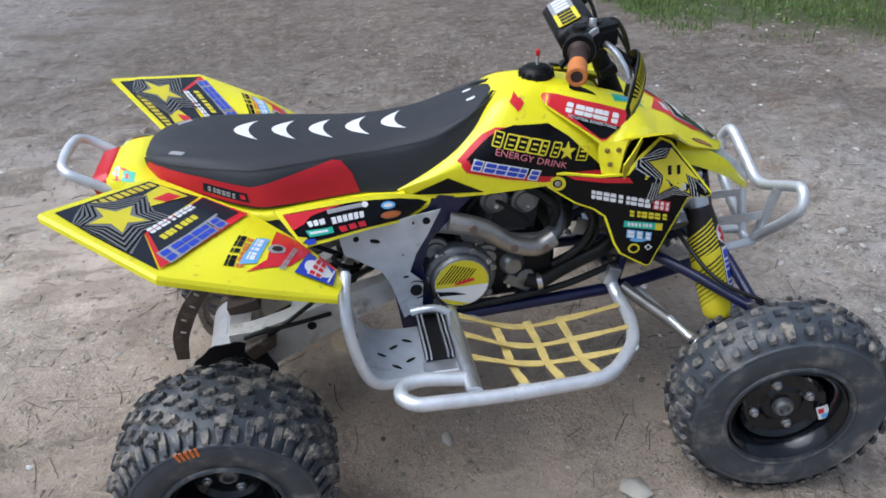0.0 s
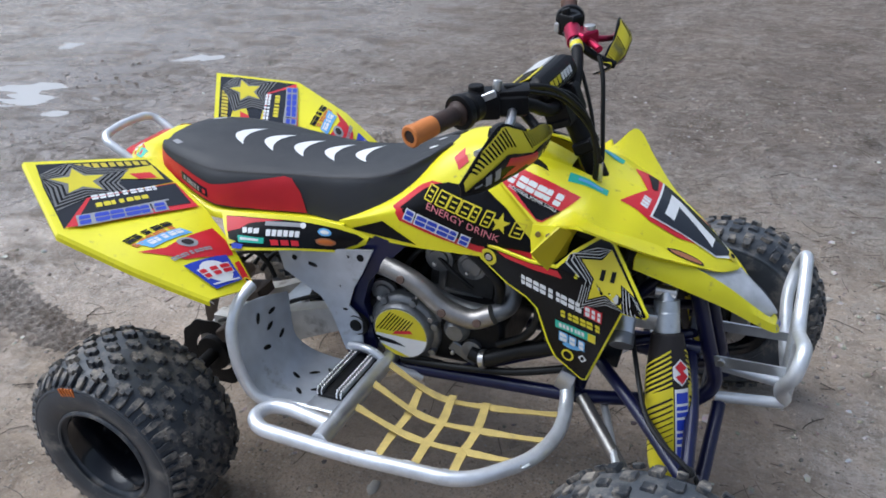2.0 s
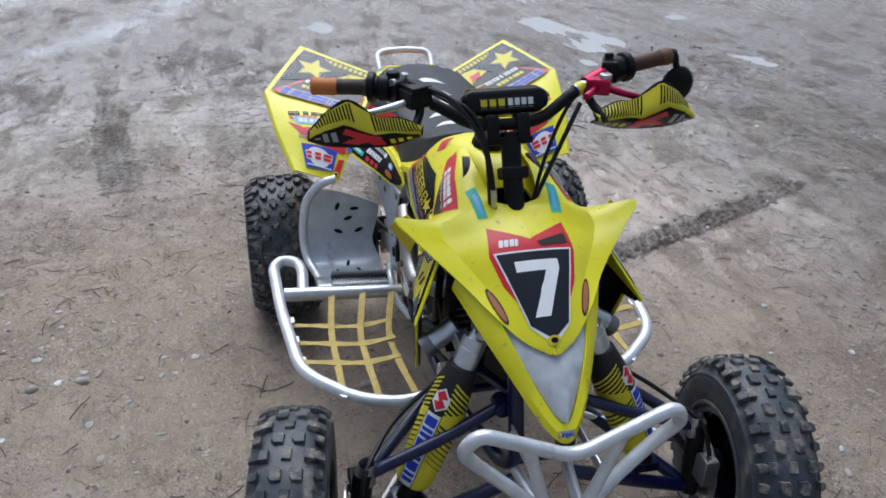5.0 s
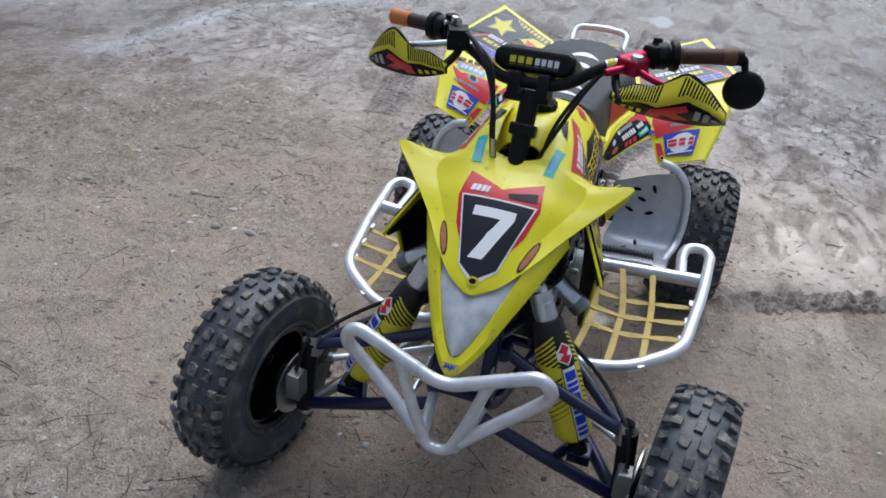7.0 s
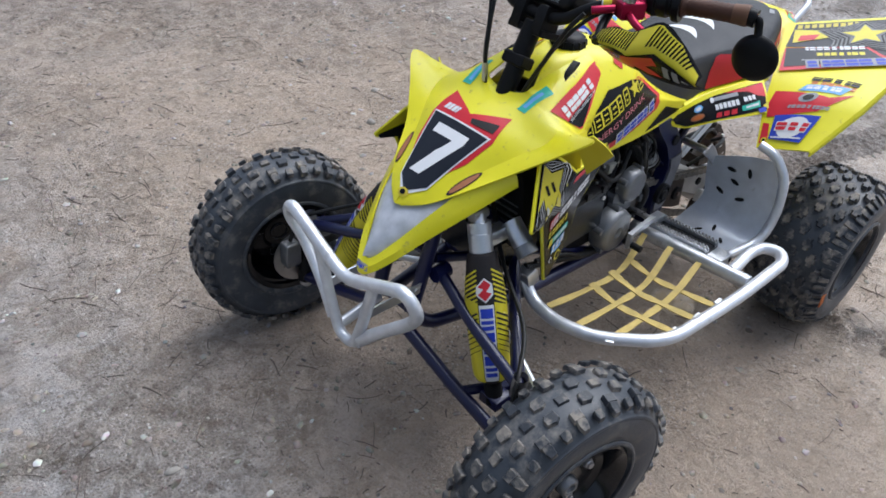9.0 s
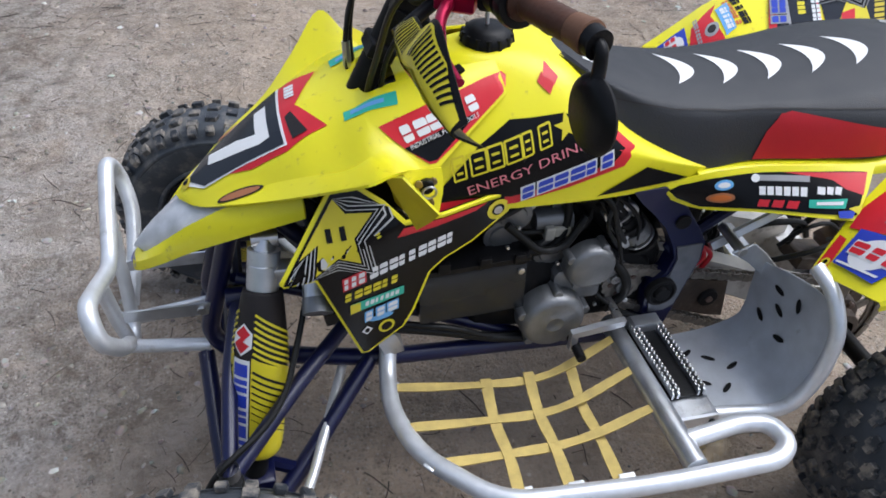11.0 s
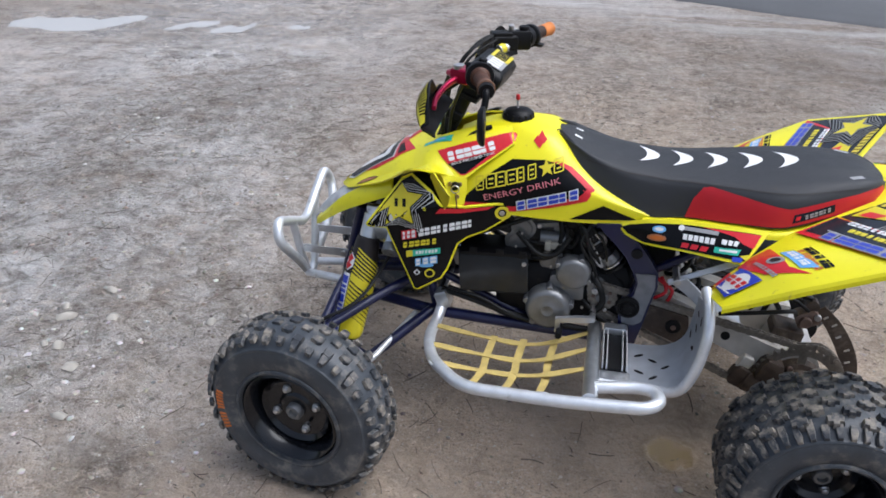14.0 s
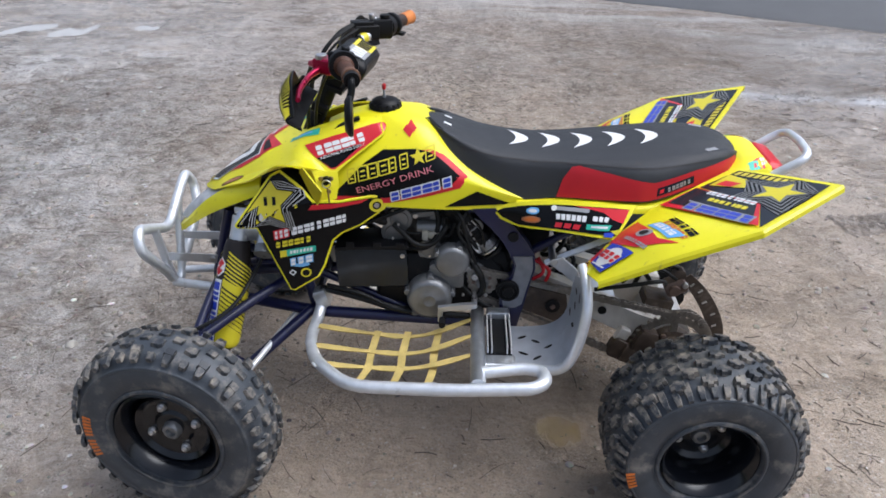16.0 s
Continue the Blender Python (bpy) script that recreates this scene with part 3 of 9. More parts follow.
class Sticker:
    """Flat printed shapes laid on panels. place(u, v) gives a start outside the panel and the way to it."""

    def __init__(self, surfaces, place, step=0.016, lift=0.0012):
        self.s, self.place, self.step, self.lift, self.shape = surfaces, place, step, lift, Shape()

    def drop(self, u, v, level):
        o, d = self.place(u, v)
        d = d.normalized()
        best = None
        for s in self.s:
            hit, nrm, _, dist = s.ray_cast(o, d)
            if hit is not None and (best is None or dist < best[2]):
                best = (hit, nrm, dist)
        if best is None:
            for s in self.s:
                hit, nrm, _, _ = s.find_nearest(o + d * 0.25)
                dist = ((hit - o).cross(d)).length
                if best is None or dist < best[2]:
                    best = (hit, nrm, dist)
        hit, nrm, _ = best
        if nrm.dot(d) > 0:
            nrm = -nrm
        return hit + nrm * (self.lift + 0.0007 * level)

    def poly(self, pts, material, level=0):
        bm = bmesh.new()
        bm.faces.new([bm.verts.new((p[0], p[1], 0)) for p in pts])
        bm.normal_update()
        bmesh.ops.triangulate(bm, faces=bm.faces)
        for _ in range(6):
            long = [e for e in bm.edges if e.calc_length() > self.step]
            if not long:
                break
            bmesh.ops.subdivide_edges(bm, edges=long, cuts=1)
            bmesh.ops.triangulate(bm, faces=[f for f in bm.faces if len(f.verts) > 3])
        bm.verts.index_update()
        self.shape.add([self.drop(w.co.x, w.co.y, level) for w in bm.verts], [tuple(w.index for w in f.verts) for f in bm.faces], material)
        bm.free()
        return self

    def strip(self, a, b, width, material, level=0):
        a, b = Vector(a), Vector(b)
        d = (b - a).normalized()
        p = Vector((-d.y, d.x)) * width / 2
        return self.poly([a + p, b + p, b - p, a - p], material, level)

    def outline(self, pts, width, material, level=0, closed=True):
        n = len(pts)
        for i in range(n if closed else n - 1):
            self.strip(pts[i], pts[(i + 1) % n], width, material, level)
        return self

    def oval(self, c, rx, ry, material, level=0, turn=0.0, n=18):
        cs, sn = math.cos(turn), math.sin(turn)
        return self.poly([(c[0] + rx * math.cos(t) * cs - ry * math.sin(t) * sn, c[1] + rx * math.cos(t) * sn + ry * math.sin(t) * cs)
                          for t in (2 * math.pi * i / n for i in range(n))], material, level)

    def star(self, c, r, material, level=0, turn=0.0, inner=0.42, sx=1.0):
        return self.poly([(c[0] + sx * math.sin(t + turn) * q, c[1] + math.cos(t + turn) * q)
                          for i in range(10) for t, q in ((math.pi * i / 5, r if i % 2 == 0 else r * inner),)], material, level)

    def blocks(self, a, b, height, n, material, level=0, slant=0.18, gap=0.22, edge=None, hollow=False, each=None):
        """A row of n plain blocks from a to b, standing for a word mark."""
        a, b = Vector(a), Vector(b)
        d = (b - a) / n
        up = Vector((-d.y, d.x)).normalized() * height
        if up.y < 0:
            up = -up
        lean = d.normalized() * slant * height
        for i in range(n):
            k = (0.98, 0.72, 0.90, 0.60, 0.95)[(i * 3 + n) % 5]
            p, q = a + d * (i + gap / 2), a + d * (i + gap / 2 + (1 - gap) * k / 0.88)
            c = [p, q, q + up + lean, p + up + lean]
            if edge:
                g = height * 0.13
                e, f = d.normalized() * g, up.normalized() * g
                self.poly([c[0] - e - f, c[1] + e - f, c[2] + e + f, c[3] - e + f], edge, level)
            along, rise = q - p, up + lean
            if hollow:
                self.outline([p, q, p + along + rise, p + rise], height * 0.10, material, level + 1)
                self.strip(p + along * 0.24 + rise * 0.30, p + along * 0.76 + rise * 0.30, height * 0.12, material, level + 1)
                self.strip(p + along * 0.24 + rise * 0.66, p + along * 0.76 + rise * 0.66, height * 0.12, material, level + 1)
            else:
                for piece in SPLIT[(i * 3 + n) % len(SPLIT)]:
                    self.poly([p + along * a_ + rise * b_ for a_, b_ in piece], material, level + (1 if edge else 0))
            if each:
                self.object(*each)
        return self

    def words(self, text, a, b, height, material, level=0):
        """Lettering along the line from a to b."""
        cu = bpy.data.curves.new("t", "FONT")
        cu.body, cu.resolution_u = text, 2
        ob = bpy.data.objects.new("t", cu)
        me = ob.to_mesh()
        vs = [w.co.copy() for w in me.vertices]
        fs = [tuple(f.vertices) for f in me.polygons]
        ob.to_mesh_clear()
        bpy.data.objects.remove(ob)
        bpy.data.curves.remove(cu)
        x0, x1 = min(w.x for w in vs), max(w.x for w in vs)
        y0, y1 = min(w.y for w in vs), max(w.y for w in vs)
        a, b = Vector(a), Vector(b)
        d = b - a
        up = Vector((-d.y, d.x)).normalized() * height
        if up.y < 0:
            up = -up
        self.shape.add([self.drop(*(a + d * ((w.x - x0) / (x1 - x0)) + up * ((w.y - y0) / (y1 - y0))), level) for w in vs], fs, material)
        return self

    def object(self, name, parent, label=""):
        """Closes what has been laid so far as one sticker, and begins the next."""
        ob = self.shape.object(name, parent, label, smooth=60)
        self.shape = Shape()
        return ob


def part(name, shape, parent, label="", smooth=40, bevel=0.0):
    return shape.object(name, parent, label, smooth, bevel)


def pivot(name, parent, at=(0, 0, 0)):
    """An empty that holds a part's pieces."""
    ob = new(name)
    ob.parent = parent
    ob.location = at
    ob.empty_display_size = 0.05
    return ob

# ------------------------------------------------------------------ ground
PUDDLES = [(-2.66, 3.10, 0.20, 0.10), (-4.10, 3.26, 0.26, 0.10), (-3.45, 2.30, 0.30, 0.09),
           (-3.55, 2.00, 0.62, 0.17), 
           (3.90, -4.30, 0.55, 0.18), (5.05, -4.15, 0.70, 0.26), (-5.40, 2.05, 0.40, 0.22), (-4.10, 0.02, 0.26, 0.13)]


def blob(x, y, cx, cy, r):
    return math.exp(-((x - cx) ** 2 + (y - cy) ** 2) / (r * r))


def dip(x, y):
    d = 0.0
    for cx, cy, rx, ry in PUDDLES:
        w = max(0.25, 1.0 + 0.75 * noise.noise((x * 3.1, y * 3.1, 4.0)) + 0.40 * noise.noise((x * 8.3, y * 8.3, 6.0)))
        q = ((x - cx) / (rx * w)) ** 2 + ((y - cy) / (ry * w)) ** 2
        if q < 4:
            d += max(0.0, 1.0 - q / 2.2)
    return min(d, 1.0)


def shore(x, y):
    """Level ground in and round the puddles."""
    return min(1.0, sum(math.exp(-max(0.0, ((x - cx) / (rx * 1.7)) ** 2 + ((y - cy) / (ry * 1.9)) ** 2 - 1.0)) for cx, cy, rx, ry in PUDDLES if abs(x - cx) < 3 and abs(y - cy) < 2))


GLARE_LINE = [(-1.2, -2.95), (-1.93, -2.79), (-2.52, -2.62), (-3.03, -2.36), (-3.85, -1.61), (-5.2, -1.03), (-7.0, -0.6)]


def wet_glare_line(x, y):
    """Glare on a wet strip behind the quad, put in as pale colour."""
    p, best = Vector((x, y)), 9.0
    for a, b in zip(GLARE_LINE, GLARE_LINE[1:]):
        a, b = Vector(a), Vector(b)
        t = min(1.0, max(0.0, (p - a).dot(b - a) / (b - a).length_squared))
        best = min(best, (p - a.lerp(b, t)).length)
    return math.exp(-(best / (0.13 + 0.10 * noise.noise((x * 1.7, y * 1.7, 1.0)))) ** 2) if best < 0.6 else 0.0


def turf_edge(x, y):
    return min(y + 0.69 * x - 4.72, (x - 2.35) * 1.6) + 0.25 * noise.noise((x * 1.3, y * 1.3, 5.0))


def road_side(x, y):
    """Metres past the edge of the road."""
    return -((y + 5.62) + 0.52 * (x + 0.88)) / 1.127


def churn(x, y):
    """Where wheels have churned the mud: a strip out from the left rear wheel, and behind both."""
    a, b = Vector((-0.02, 0.60)), Vector((-0.58, 1.95))
    p = Vector((x, y))
    t = min(1.0, max(0.0, (p - a).dot(b - a) / (b - a).length_squared))
    e = (p - a.lerp(b, t)).length
    c = math.exp(-(e / 0.085) ** 2)
    for off in (-0.45, 0.45):
        if -2.4 < x < 0.1:
            e = abs(y - off - 0.12 * math.sin(x * 0.9))
            c = max(c, 0.30 * math.exp(-(e / 0.11) ** 2) * min(1.0, (0.1 - x) * 2))
    c = max(c, 0.25 * blob(x, y, 0.12, 0.05, 0.22), 0.45 * blob(x, y, 2.8, -2.5, 0.75), 0.4 * blob(x, y, 3.0, -1.2, 0.4), 0.45 * blob(x, y, -1.7, 0.1, 0.4), 0.8 * blob(x, y, 1.80, 0.57, 0.13), 0.5 * blob(x, y, 3.25, -2.05, 0.35), 0.55 * blob(x, y, -1.9, 1.1, 0.55), 0.5 * blob(x, y, -2.7, 2.2, 0.8), 0.4 * blob(x, y, -3.2, -0.6, 0.8))
    return c


def ground_height(x, y):
    r = math.hypot(x - 0.6, y)
    if r > 30:
        return 0.0
    h = 0.030 * noise.noise((x * 0.9, y * 0.9, 0.0)) + 0.015 * noise.noise((x * 3.3, y * 3.3, 2.0)) + 0.011 * noise.noise((x * 9.0, y * 9.0, 7.0))
    h += 0.006 * noise.noise((x * 21.0, y * 21.0, 9.0))
    # tyre tracks pressed into the mud behind and beside the quad
    for off in (-0.46, 0.46):
        if x < -0.1:
            e = abs(y - off - 0.12 * math.sin(x * 0.9))
            if e < 0.16:
                h -= 0.012 * (1 - e / 0.16) * min(1, -x) * (0.6 + 0.4 * math.sin(x * 55 + (y - off) * 30))
    calm = 1.0 - 0.85 * math.exp(-(max(0.0, r - 0.75) / 0.35) ** 2)
    h *= calm
    for wx, wy in ((0, 0.45), (0, -0.45), (1.236, 0.46), (1.236, -0.46)):
        q = math.hypot(x - wx, y - wy)
        h += 0.012 * math.exp(-((q - 0.17) / 0.06) ** 2) * (0.5 + noise.noise((x * 8, y * 8, 1.0)))
    h += 0.030 * churn(x, y) * max(-0.3, noise.noise((x * 17, y * 17, 3.0)) + 0.5 * noise.noise((x * 34, y * 34, 6.0)))
    k = dip(x, y)
    h = h * (1 - shore(x, y)) + 0.004 * noise.noise((x * 11, y * 11, 8.0)) - 0.030 * k * (0.75 + 1.1 * noise.noise((x * 5, y * 9, 2.5)) + 0.6 * noise.noise((x * 17, y * 22, 2.5)))
    if road_side(x, y) > -0.2:
        h *= 0.2
    return h


def graded(lo, hi, step, far):
    a = list(np.arange(lo, hi + 1e-6, step))
    s, x = step, hi
    while x < far:
        s *= 1.16
        x += s
        a.append(x)
    s, x = step, lo
    while x > -far:
        s *= 1.16
        x -= s
        a.insert(0, x)
    return a


gx, gy = graded(-2.2, 3.4, 0.026, 420), graded(-2.8, 2.4, 0.026, 420)
verts, wet_v, grit_v, dry_v, churn_v, wet_glare_v, turf_v, ochre_v, soil_dark_v, pool_v, umber_v = [], [], [], [], [], [], [], [], [], [], []
for x in gx:
    for y in gy:
        verts.append((x, y, ground_height(x, y)))
        # the wet and the darkened ground have a wandering edge
        xd = x + 0.9 * noise.noise((x * 0.6, y * 0.6, 33.0)) + 0.4 * noise.noise((x * 1.9, y * 1.9, 35.0))
        w = 0.10 + 0.75 * min(1, max(0, (-xd - 0.6) / 1.6)) + 1.0 * blob(x, y, 3.8, -4.7, 2.1) + 0.5 * blob(x, y, -2.5, -2.4, 1.2) + 1.0 * blob(x, y, -0.6, 1.4, 1.0) + 0.5 * blob(x, y, -3.5, 2.6, 1.2) + 0.9 * dip(x, y)
        wet_v.append(min(1.0, w))
        grit_v.append(min(1.0, 0.10 + 1.1 * blob(x, y, 2.6, -0.8, 1.35) + 0.5 * blob(x, y, 1.8, 1.6, 0.9) + 0.7 * blob(x, y, 2.0, 0.6, 0.7) + 0.7 * blob(x, y, 3.6, -3.0, 1.6)))
        dry_v.append(min(1.0, max(0.0, math.exp(-((road_side(x, y) + 0.55) / 0.55) ** 2))))
        churn_v.append(churn(x, y))
        soil_dark_v.append(min(1.0, max(0.0, (y - 1.4) / 1.0, (-xd - 1.9) / 1.6, 1.3 * shore(x, y))))
        e = 0.030 * noise.noise((x * 14, y * 14, 3.3)) + 0.015 * noise.noise((x * 40, y * 40, 3.3))
        q = math.hypot((x - 0.29) / 1.25, y - 0.20) + e
        pool_v.append(min(1.0, max(0.0, (0.075 - q) / 0.03)))
        ochre_v.append(min(1.0, 0.95 * blob(x, y, 0.35, 0.45, 0.9) + 0.9 * blob(x, y, 0.5, -0.8, 0.9) + 0.9 * blob(x, y, -0.6, 0.9, 0.9) + 0.8 * blob(x, y, 0.85, 0.75, 0.6) + 0.6 * blob(x, y, 0.75, -0.6, 0.6) + 0.7 * blob(x, y, 1.6, 0.9, 0.7) + 0.35 * blob(x, y, -1.2, -1.6, 1.0) + 0.60 * blob(x, y, 0.9, -1.9, 1.1) + 0.45 * blob(x, y, -0.2, -0.9, 0.7)))
        wet_glare_v.append(wet_glare_line(x, y))
        umber_v.append(min(1.0, max(0.0, 0.75 * min(1.0, max(0.0, (y - 0.55) / 0.8)) * min(1.0, max(0.0, (x + 4.5) / 1.0)) + 0.25 * blob(x, y, -2.0, -1.7, 1.3) + 0.9 * blob(x, y, -4.0, -3.2, 1.4) + 0.8 * blob(x, y, -2.4, -4.0, 1.2) + 0.7 * blob(x, y, -1.6, -4.2, 1.6) + 0.2 * blob(x, y, -1.1, -2.4, 0.9) + 0.55 * blob(x, y, -4.0, 0.2, 1.3))))
        turf_v.append(min(1.0, max(0.0, turf_edge(x, y) * 4 + 0.5)))
nyv = len(gy)
faces = [(i * nyv + j, (i + 1) * nyv + j, (i + 1) * nyv + j + 1, i * nyv + j + 1) for i in range(len(gx) - 1) for j in range(nyv - 1)]
me = bpy.data.meshes.new("ground")
me.from_pydata(verts, [], faces)
for key, vals in (("wet", wet_v), ("grit", grit_v), ("dry", dry_v), ("churn", churn_v), ("wet_glare", wet_glare_v), ("turf", turf_v), ("ochre", ochre_v), ("soil_dark", soil_dark_v), ("pool", pool_v), ("umber", umber_v)):
    me.attributes.new(key, "FLOAT", "POINT").data.foreach_set("value", vals)
me.materials.append(GROUND)
me.polygons.foreach_set("use_smooth", [True] * len(me.polygons))
ground = tagged(new("ground", me), "wet brown mud and grit yard, rutted and trodden", "ground", kind="structure")



def tread_print(path, width, relief, dark, seed):
    """A strip of mud that a lugged tyre has run over: rows of pressed blocks with crumbled edges."""
    line = spline([Vector((px, py, 0)) for px, py in path], 60)
    nc = 19
    pts, wet_p, churn_p = [], [], []
    run = 0.0
    for i, p in enumerate(line):
        q = line[min(i + 1, len(line) - 1)] - line[max(i - 1, 0)]
        side = Vector((-q.y, q.x, 0)).normalized()
        run += (line[i] - line[i - 1]).length if i else 0.0
        fade = min(1.0, i / 8, (len(line) - 1 - i) / 14)
        for j in range(nc):
            u = 2.0 * j / (nc - 1) - 1.0
            w = p + side * u * width * (0.5 + 0.10 * noise.noise((run * 9, seed, u)))
            lane = int((u + 1) * 2.499)
            lug = math.sin((run + 0.021 * (lane % 2)) * 2 * math.pi / 0.046) + 0.9 * math.cos((u + 1) * 2.5 * 2 * math.pi)
            edge = max(0.0, 1.0 - abs(u) ** 6)
            rough = noise.noise((w.x * 28, w.y * 28, seed)) + 0.6 * noise.noise((w.x * 70, w.y * 70, seed))
            h = relief * (0.45 * max(-1.0, min(1.0, lug * 1.6)) + 0.30 * rough + 0.35)
            pts.append((w.x, w.y, ground_height(w.x, w.y) - 0.010 * (1 - edge * fade) + edge * fade * (h + 0.004)))
            wet_p.append(0.55)
            churn_p.append(edge * fade * dark * (0.95 if lug + 0.8 * rough < -0.1 else 0.20))
    fs = [(i * nc + j, (i + 1) * nc + j, (i + 1) * nc + j + 1, i * nc + j + 1) for i in range(len(line) - 1) for j in range(nc - 1)]
    tm = bpy.data.meshes.new("tread_print")
    tm.from_pydata(pts, [], fs)
    tm.attributes.new("wet", "FLOAT", "POINT").data.foreach_set("value", wet_p)
    tm.attributes.new("churn", "FLOAT", "POINT").data.foreach_set("value", churn_p)
    tm.attributes.new("umber", "FLOAT", "POINT").data.foreach_set("value", [0.5 * dark] * len(pts))
    tm.materials.append(GROUND)
    tm.polygons.foreach_set("use_smooth", [True] * len(tm.polygons))
    tagged(new("tread_print", tm), "tyre tread print pressed into the wet mud", "tyre track", kind="structure")


tread_print([(-0.03, 0.70), (-0.11, 0.86), (-0.19, 1.08), (-0.27, 1.33), (-0.46, 1.75), (-0.62, 2.05)], 0.150, 0.012, 0.95, 1.0)
tread_print([(-0.72, 0.02), (-0.97, 0.05), (-1.13, 0.11), (-1.40, 0.20), (-1.75, 0.24)], 0.20, 0.010, 0.7, 4.0)
tread_print([(-1.00, -1.10), (-1.30, -1.16), (-1.80, -1.25), (-2.45, -1.31)], 0.22, 0.008, 0.55, 7.0)

for level, (cx, cy, rx, ry) in enumerate(PUDDLES):
    sh = Shape(WATER)
    ring = [(cx + rx * 1.7 * math.cos(t), cy + ry * 1.7 * math.sin(t), -0.0125 - 0.0001 * level) for t in (2 * math.pi * i / 28 for i in range(28))]
    sh.add(ring, [tuple(range(28))])
    tagged(sh.object("puddle", sheet=True), "shallow muddy puddle lying in the yard", "puddle", kind="structure")

# the road beyond the yard
sh = Shape(ASPHALT)
d, nrm2 = Vector((1, -0.52, 0)).normalized(), Vector((-0.52, -1, 0)).normalized()
base = Vector((-0.88, -5.62, 0))
rows = []
for i in range(81):
    p = base + d * (i - 40) * 0.7
    e = 0.12 * noise.noise((i * 0.7, 3.0, 0.0))
    rows.append([p + nrm2 * e + V(0, 0, -0.02), p + nrm2 * (e + 0.05) + V(0, 0, 0.022), p + nrm2 * 2.5 + V(0, 0, 0.045), p + nrm2 * 5.0 + V(0, 0, 0.022), p + nrm2 * 5.1 + V(0, 0, -0.02)])
sh.add([q for r in rows for q in r], [(i * 5 + j, i * 5 + j + 1, i * 5 + 6 + j, i * 5 + 5 + j) for i in range(80) for j in range(4)])
tagged(sh.object("road"), "worn grey asphalt road beside the yard", "road", kind="structure")


def pebble(sh, c, r, rnd, material=None):
    """A small uneven stone of eight corners and more."""
    k = [(0, 0, 1), (1, 0, .2), (.35, .9, .3), (-.8, .6, .25), (-.8, -.55, .2), (.3, -.95, .3), (.7, .5, -.6), (-.6, .6, -.6), (-.5, -.7, -.6), (.6, -.5, -.6)]
    f = [(0, 1, 2), (0, 2, 3), (0, 3, 4), (0, 4, 5), (0, 5, 1), (1, 6, 2), (2, 6, 7), (2, 7, 3), (3, 7, 8), (3, 8, 4), (4, 8, 5), (5, 8, 9), (5, 9, 1), (1, 9, 6)]
    a, sx, sy, sz = rnd.random() * 6.28, rnd.uniform(.7, 1.3), rnd.uniform(.6, 1.0), rnd.uniform(.35, .7)
    ca, sa = math.cos(a), math.sin(a)
    vs = []
    for x, y, z in k:
        x, y, z = (q * (1 + rnd.uniform(-.2, .2)) for q in (x * sx, y * sy, z * sz))
        vs.append((c[0] + r * (x * ca - y * sa), c[1] + r * (x * sa + y * ca), c[2] + r * z))
    sh.add(vs, f, material)


rnd = random.Random(5)
sh = Shape(GRAVEL)
count = 0
while count < 7500:
    x, y = rnd.uniform(-3.5, 4.2), rnd.uniform(-4.5, 4.5)
    dens = 0.16 + 0.9 * blob(x, y, 2.4, -0.6, 1.3) + 0.35 * blob(x, y, 1.6, 1.5, 0.9) + 0.3 * blob(x, y, -0.8, -2.2, 1.0)
    if rnd.random() > dens or dip(x, y) > 0.1 or road_side(x, y) > 0:
        continue
    r = 0.0022 + 0.0075 * rnd.random() ** 4
    pebble(sh, (x, y, ground_height(x, y) + r * 0.1), r, rnd)
    count += 1
tagged(sh.object("gravel", smooth=50), "small mixed stones strewn over the mud", "gravel", kind="stuff")

# pale chips of stone, thick in a few places
sh = Shape(CHIPS)
count = 0
while count < 2600:
    x, y = rnd.uniform(-2.6, 3.8), rnd.uniform(-3.6, 3.4)
    dens = 0.10 + 0.9 * blob(x, y, 2.3, 0.0, 0.45) + 0.7 * blob(x, y, 0.3, -1.25, 0.4) + 0.5 * blob(x, y, 1.9, 1.0, 0.6) + 0.35 * blob(x, y, 2.2, -1.6, 0.8) + 0.3 * blob(x, y, -0.4, -2.0, 0.8)
    if rnd.random() > dens or dip(x, y) > 0.1:
        continue
    r = 0.0025 + 0.013 * rnd.random() ** 4
    pebble(sh, (x, y, ground_height(x, y) + r * 0.05), r, rnd)
    count += 1
tagged(sh.object("stone_chips", smooth=50), "pale limestone chips trodden into the mud", "stone chips", kind="stuff")

# crumbled clods of mud
sh = Shape(CLODS)
count = 0
while count < 11000:
    x, y = rnd.uniform(-3.4, 3.6), rnd.uniform(-3.2, 3.2)
    dens = 0.30 + 1.5 * max(0.0, noise.noise((x * 1.7, y * 1.7, 21.0)) + 0.05) + 0.8 * churn(x, y)
    if rnd.random() > dens or dip(x, y) > 0.1 or math.hypot((x - 0.6) / 1.2, y) < 0.35:
        continue
    r = 0.003 + 0.013 * rnd.random() ** 3
    pebble(sh, (x, y, ground_height(x, y) - r * 0.10), r, rnd)
    count += 1
tagged(sh.object("mud_clods", smooth=60), "small crumbled clods of wet brown mud", "mud clods", kind="stuff")

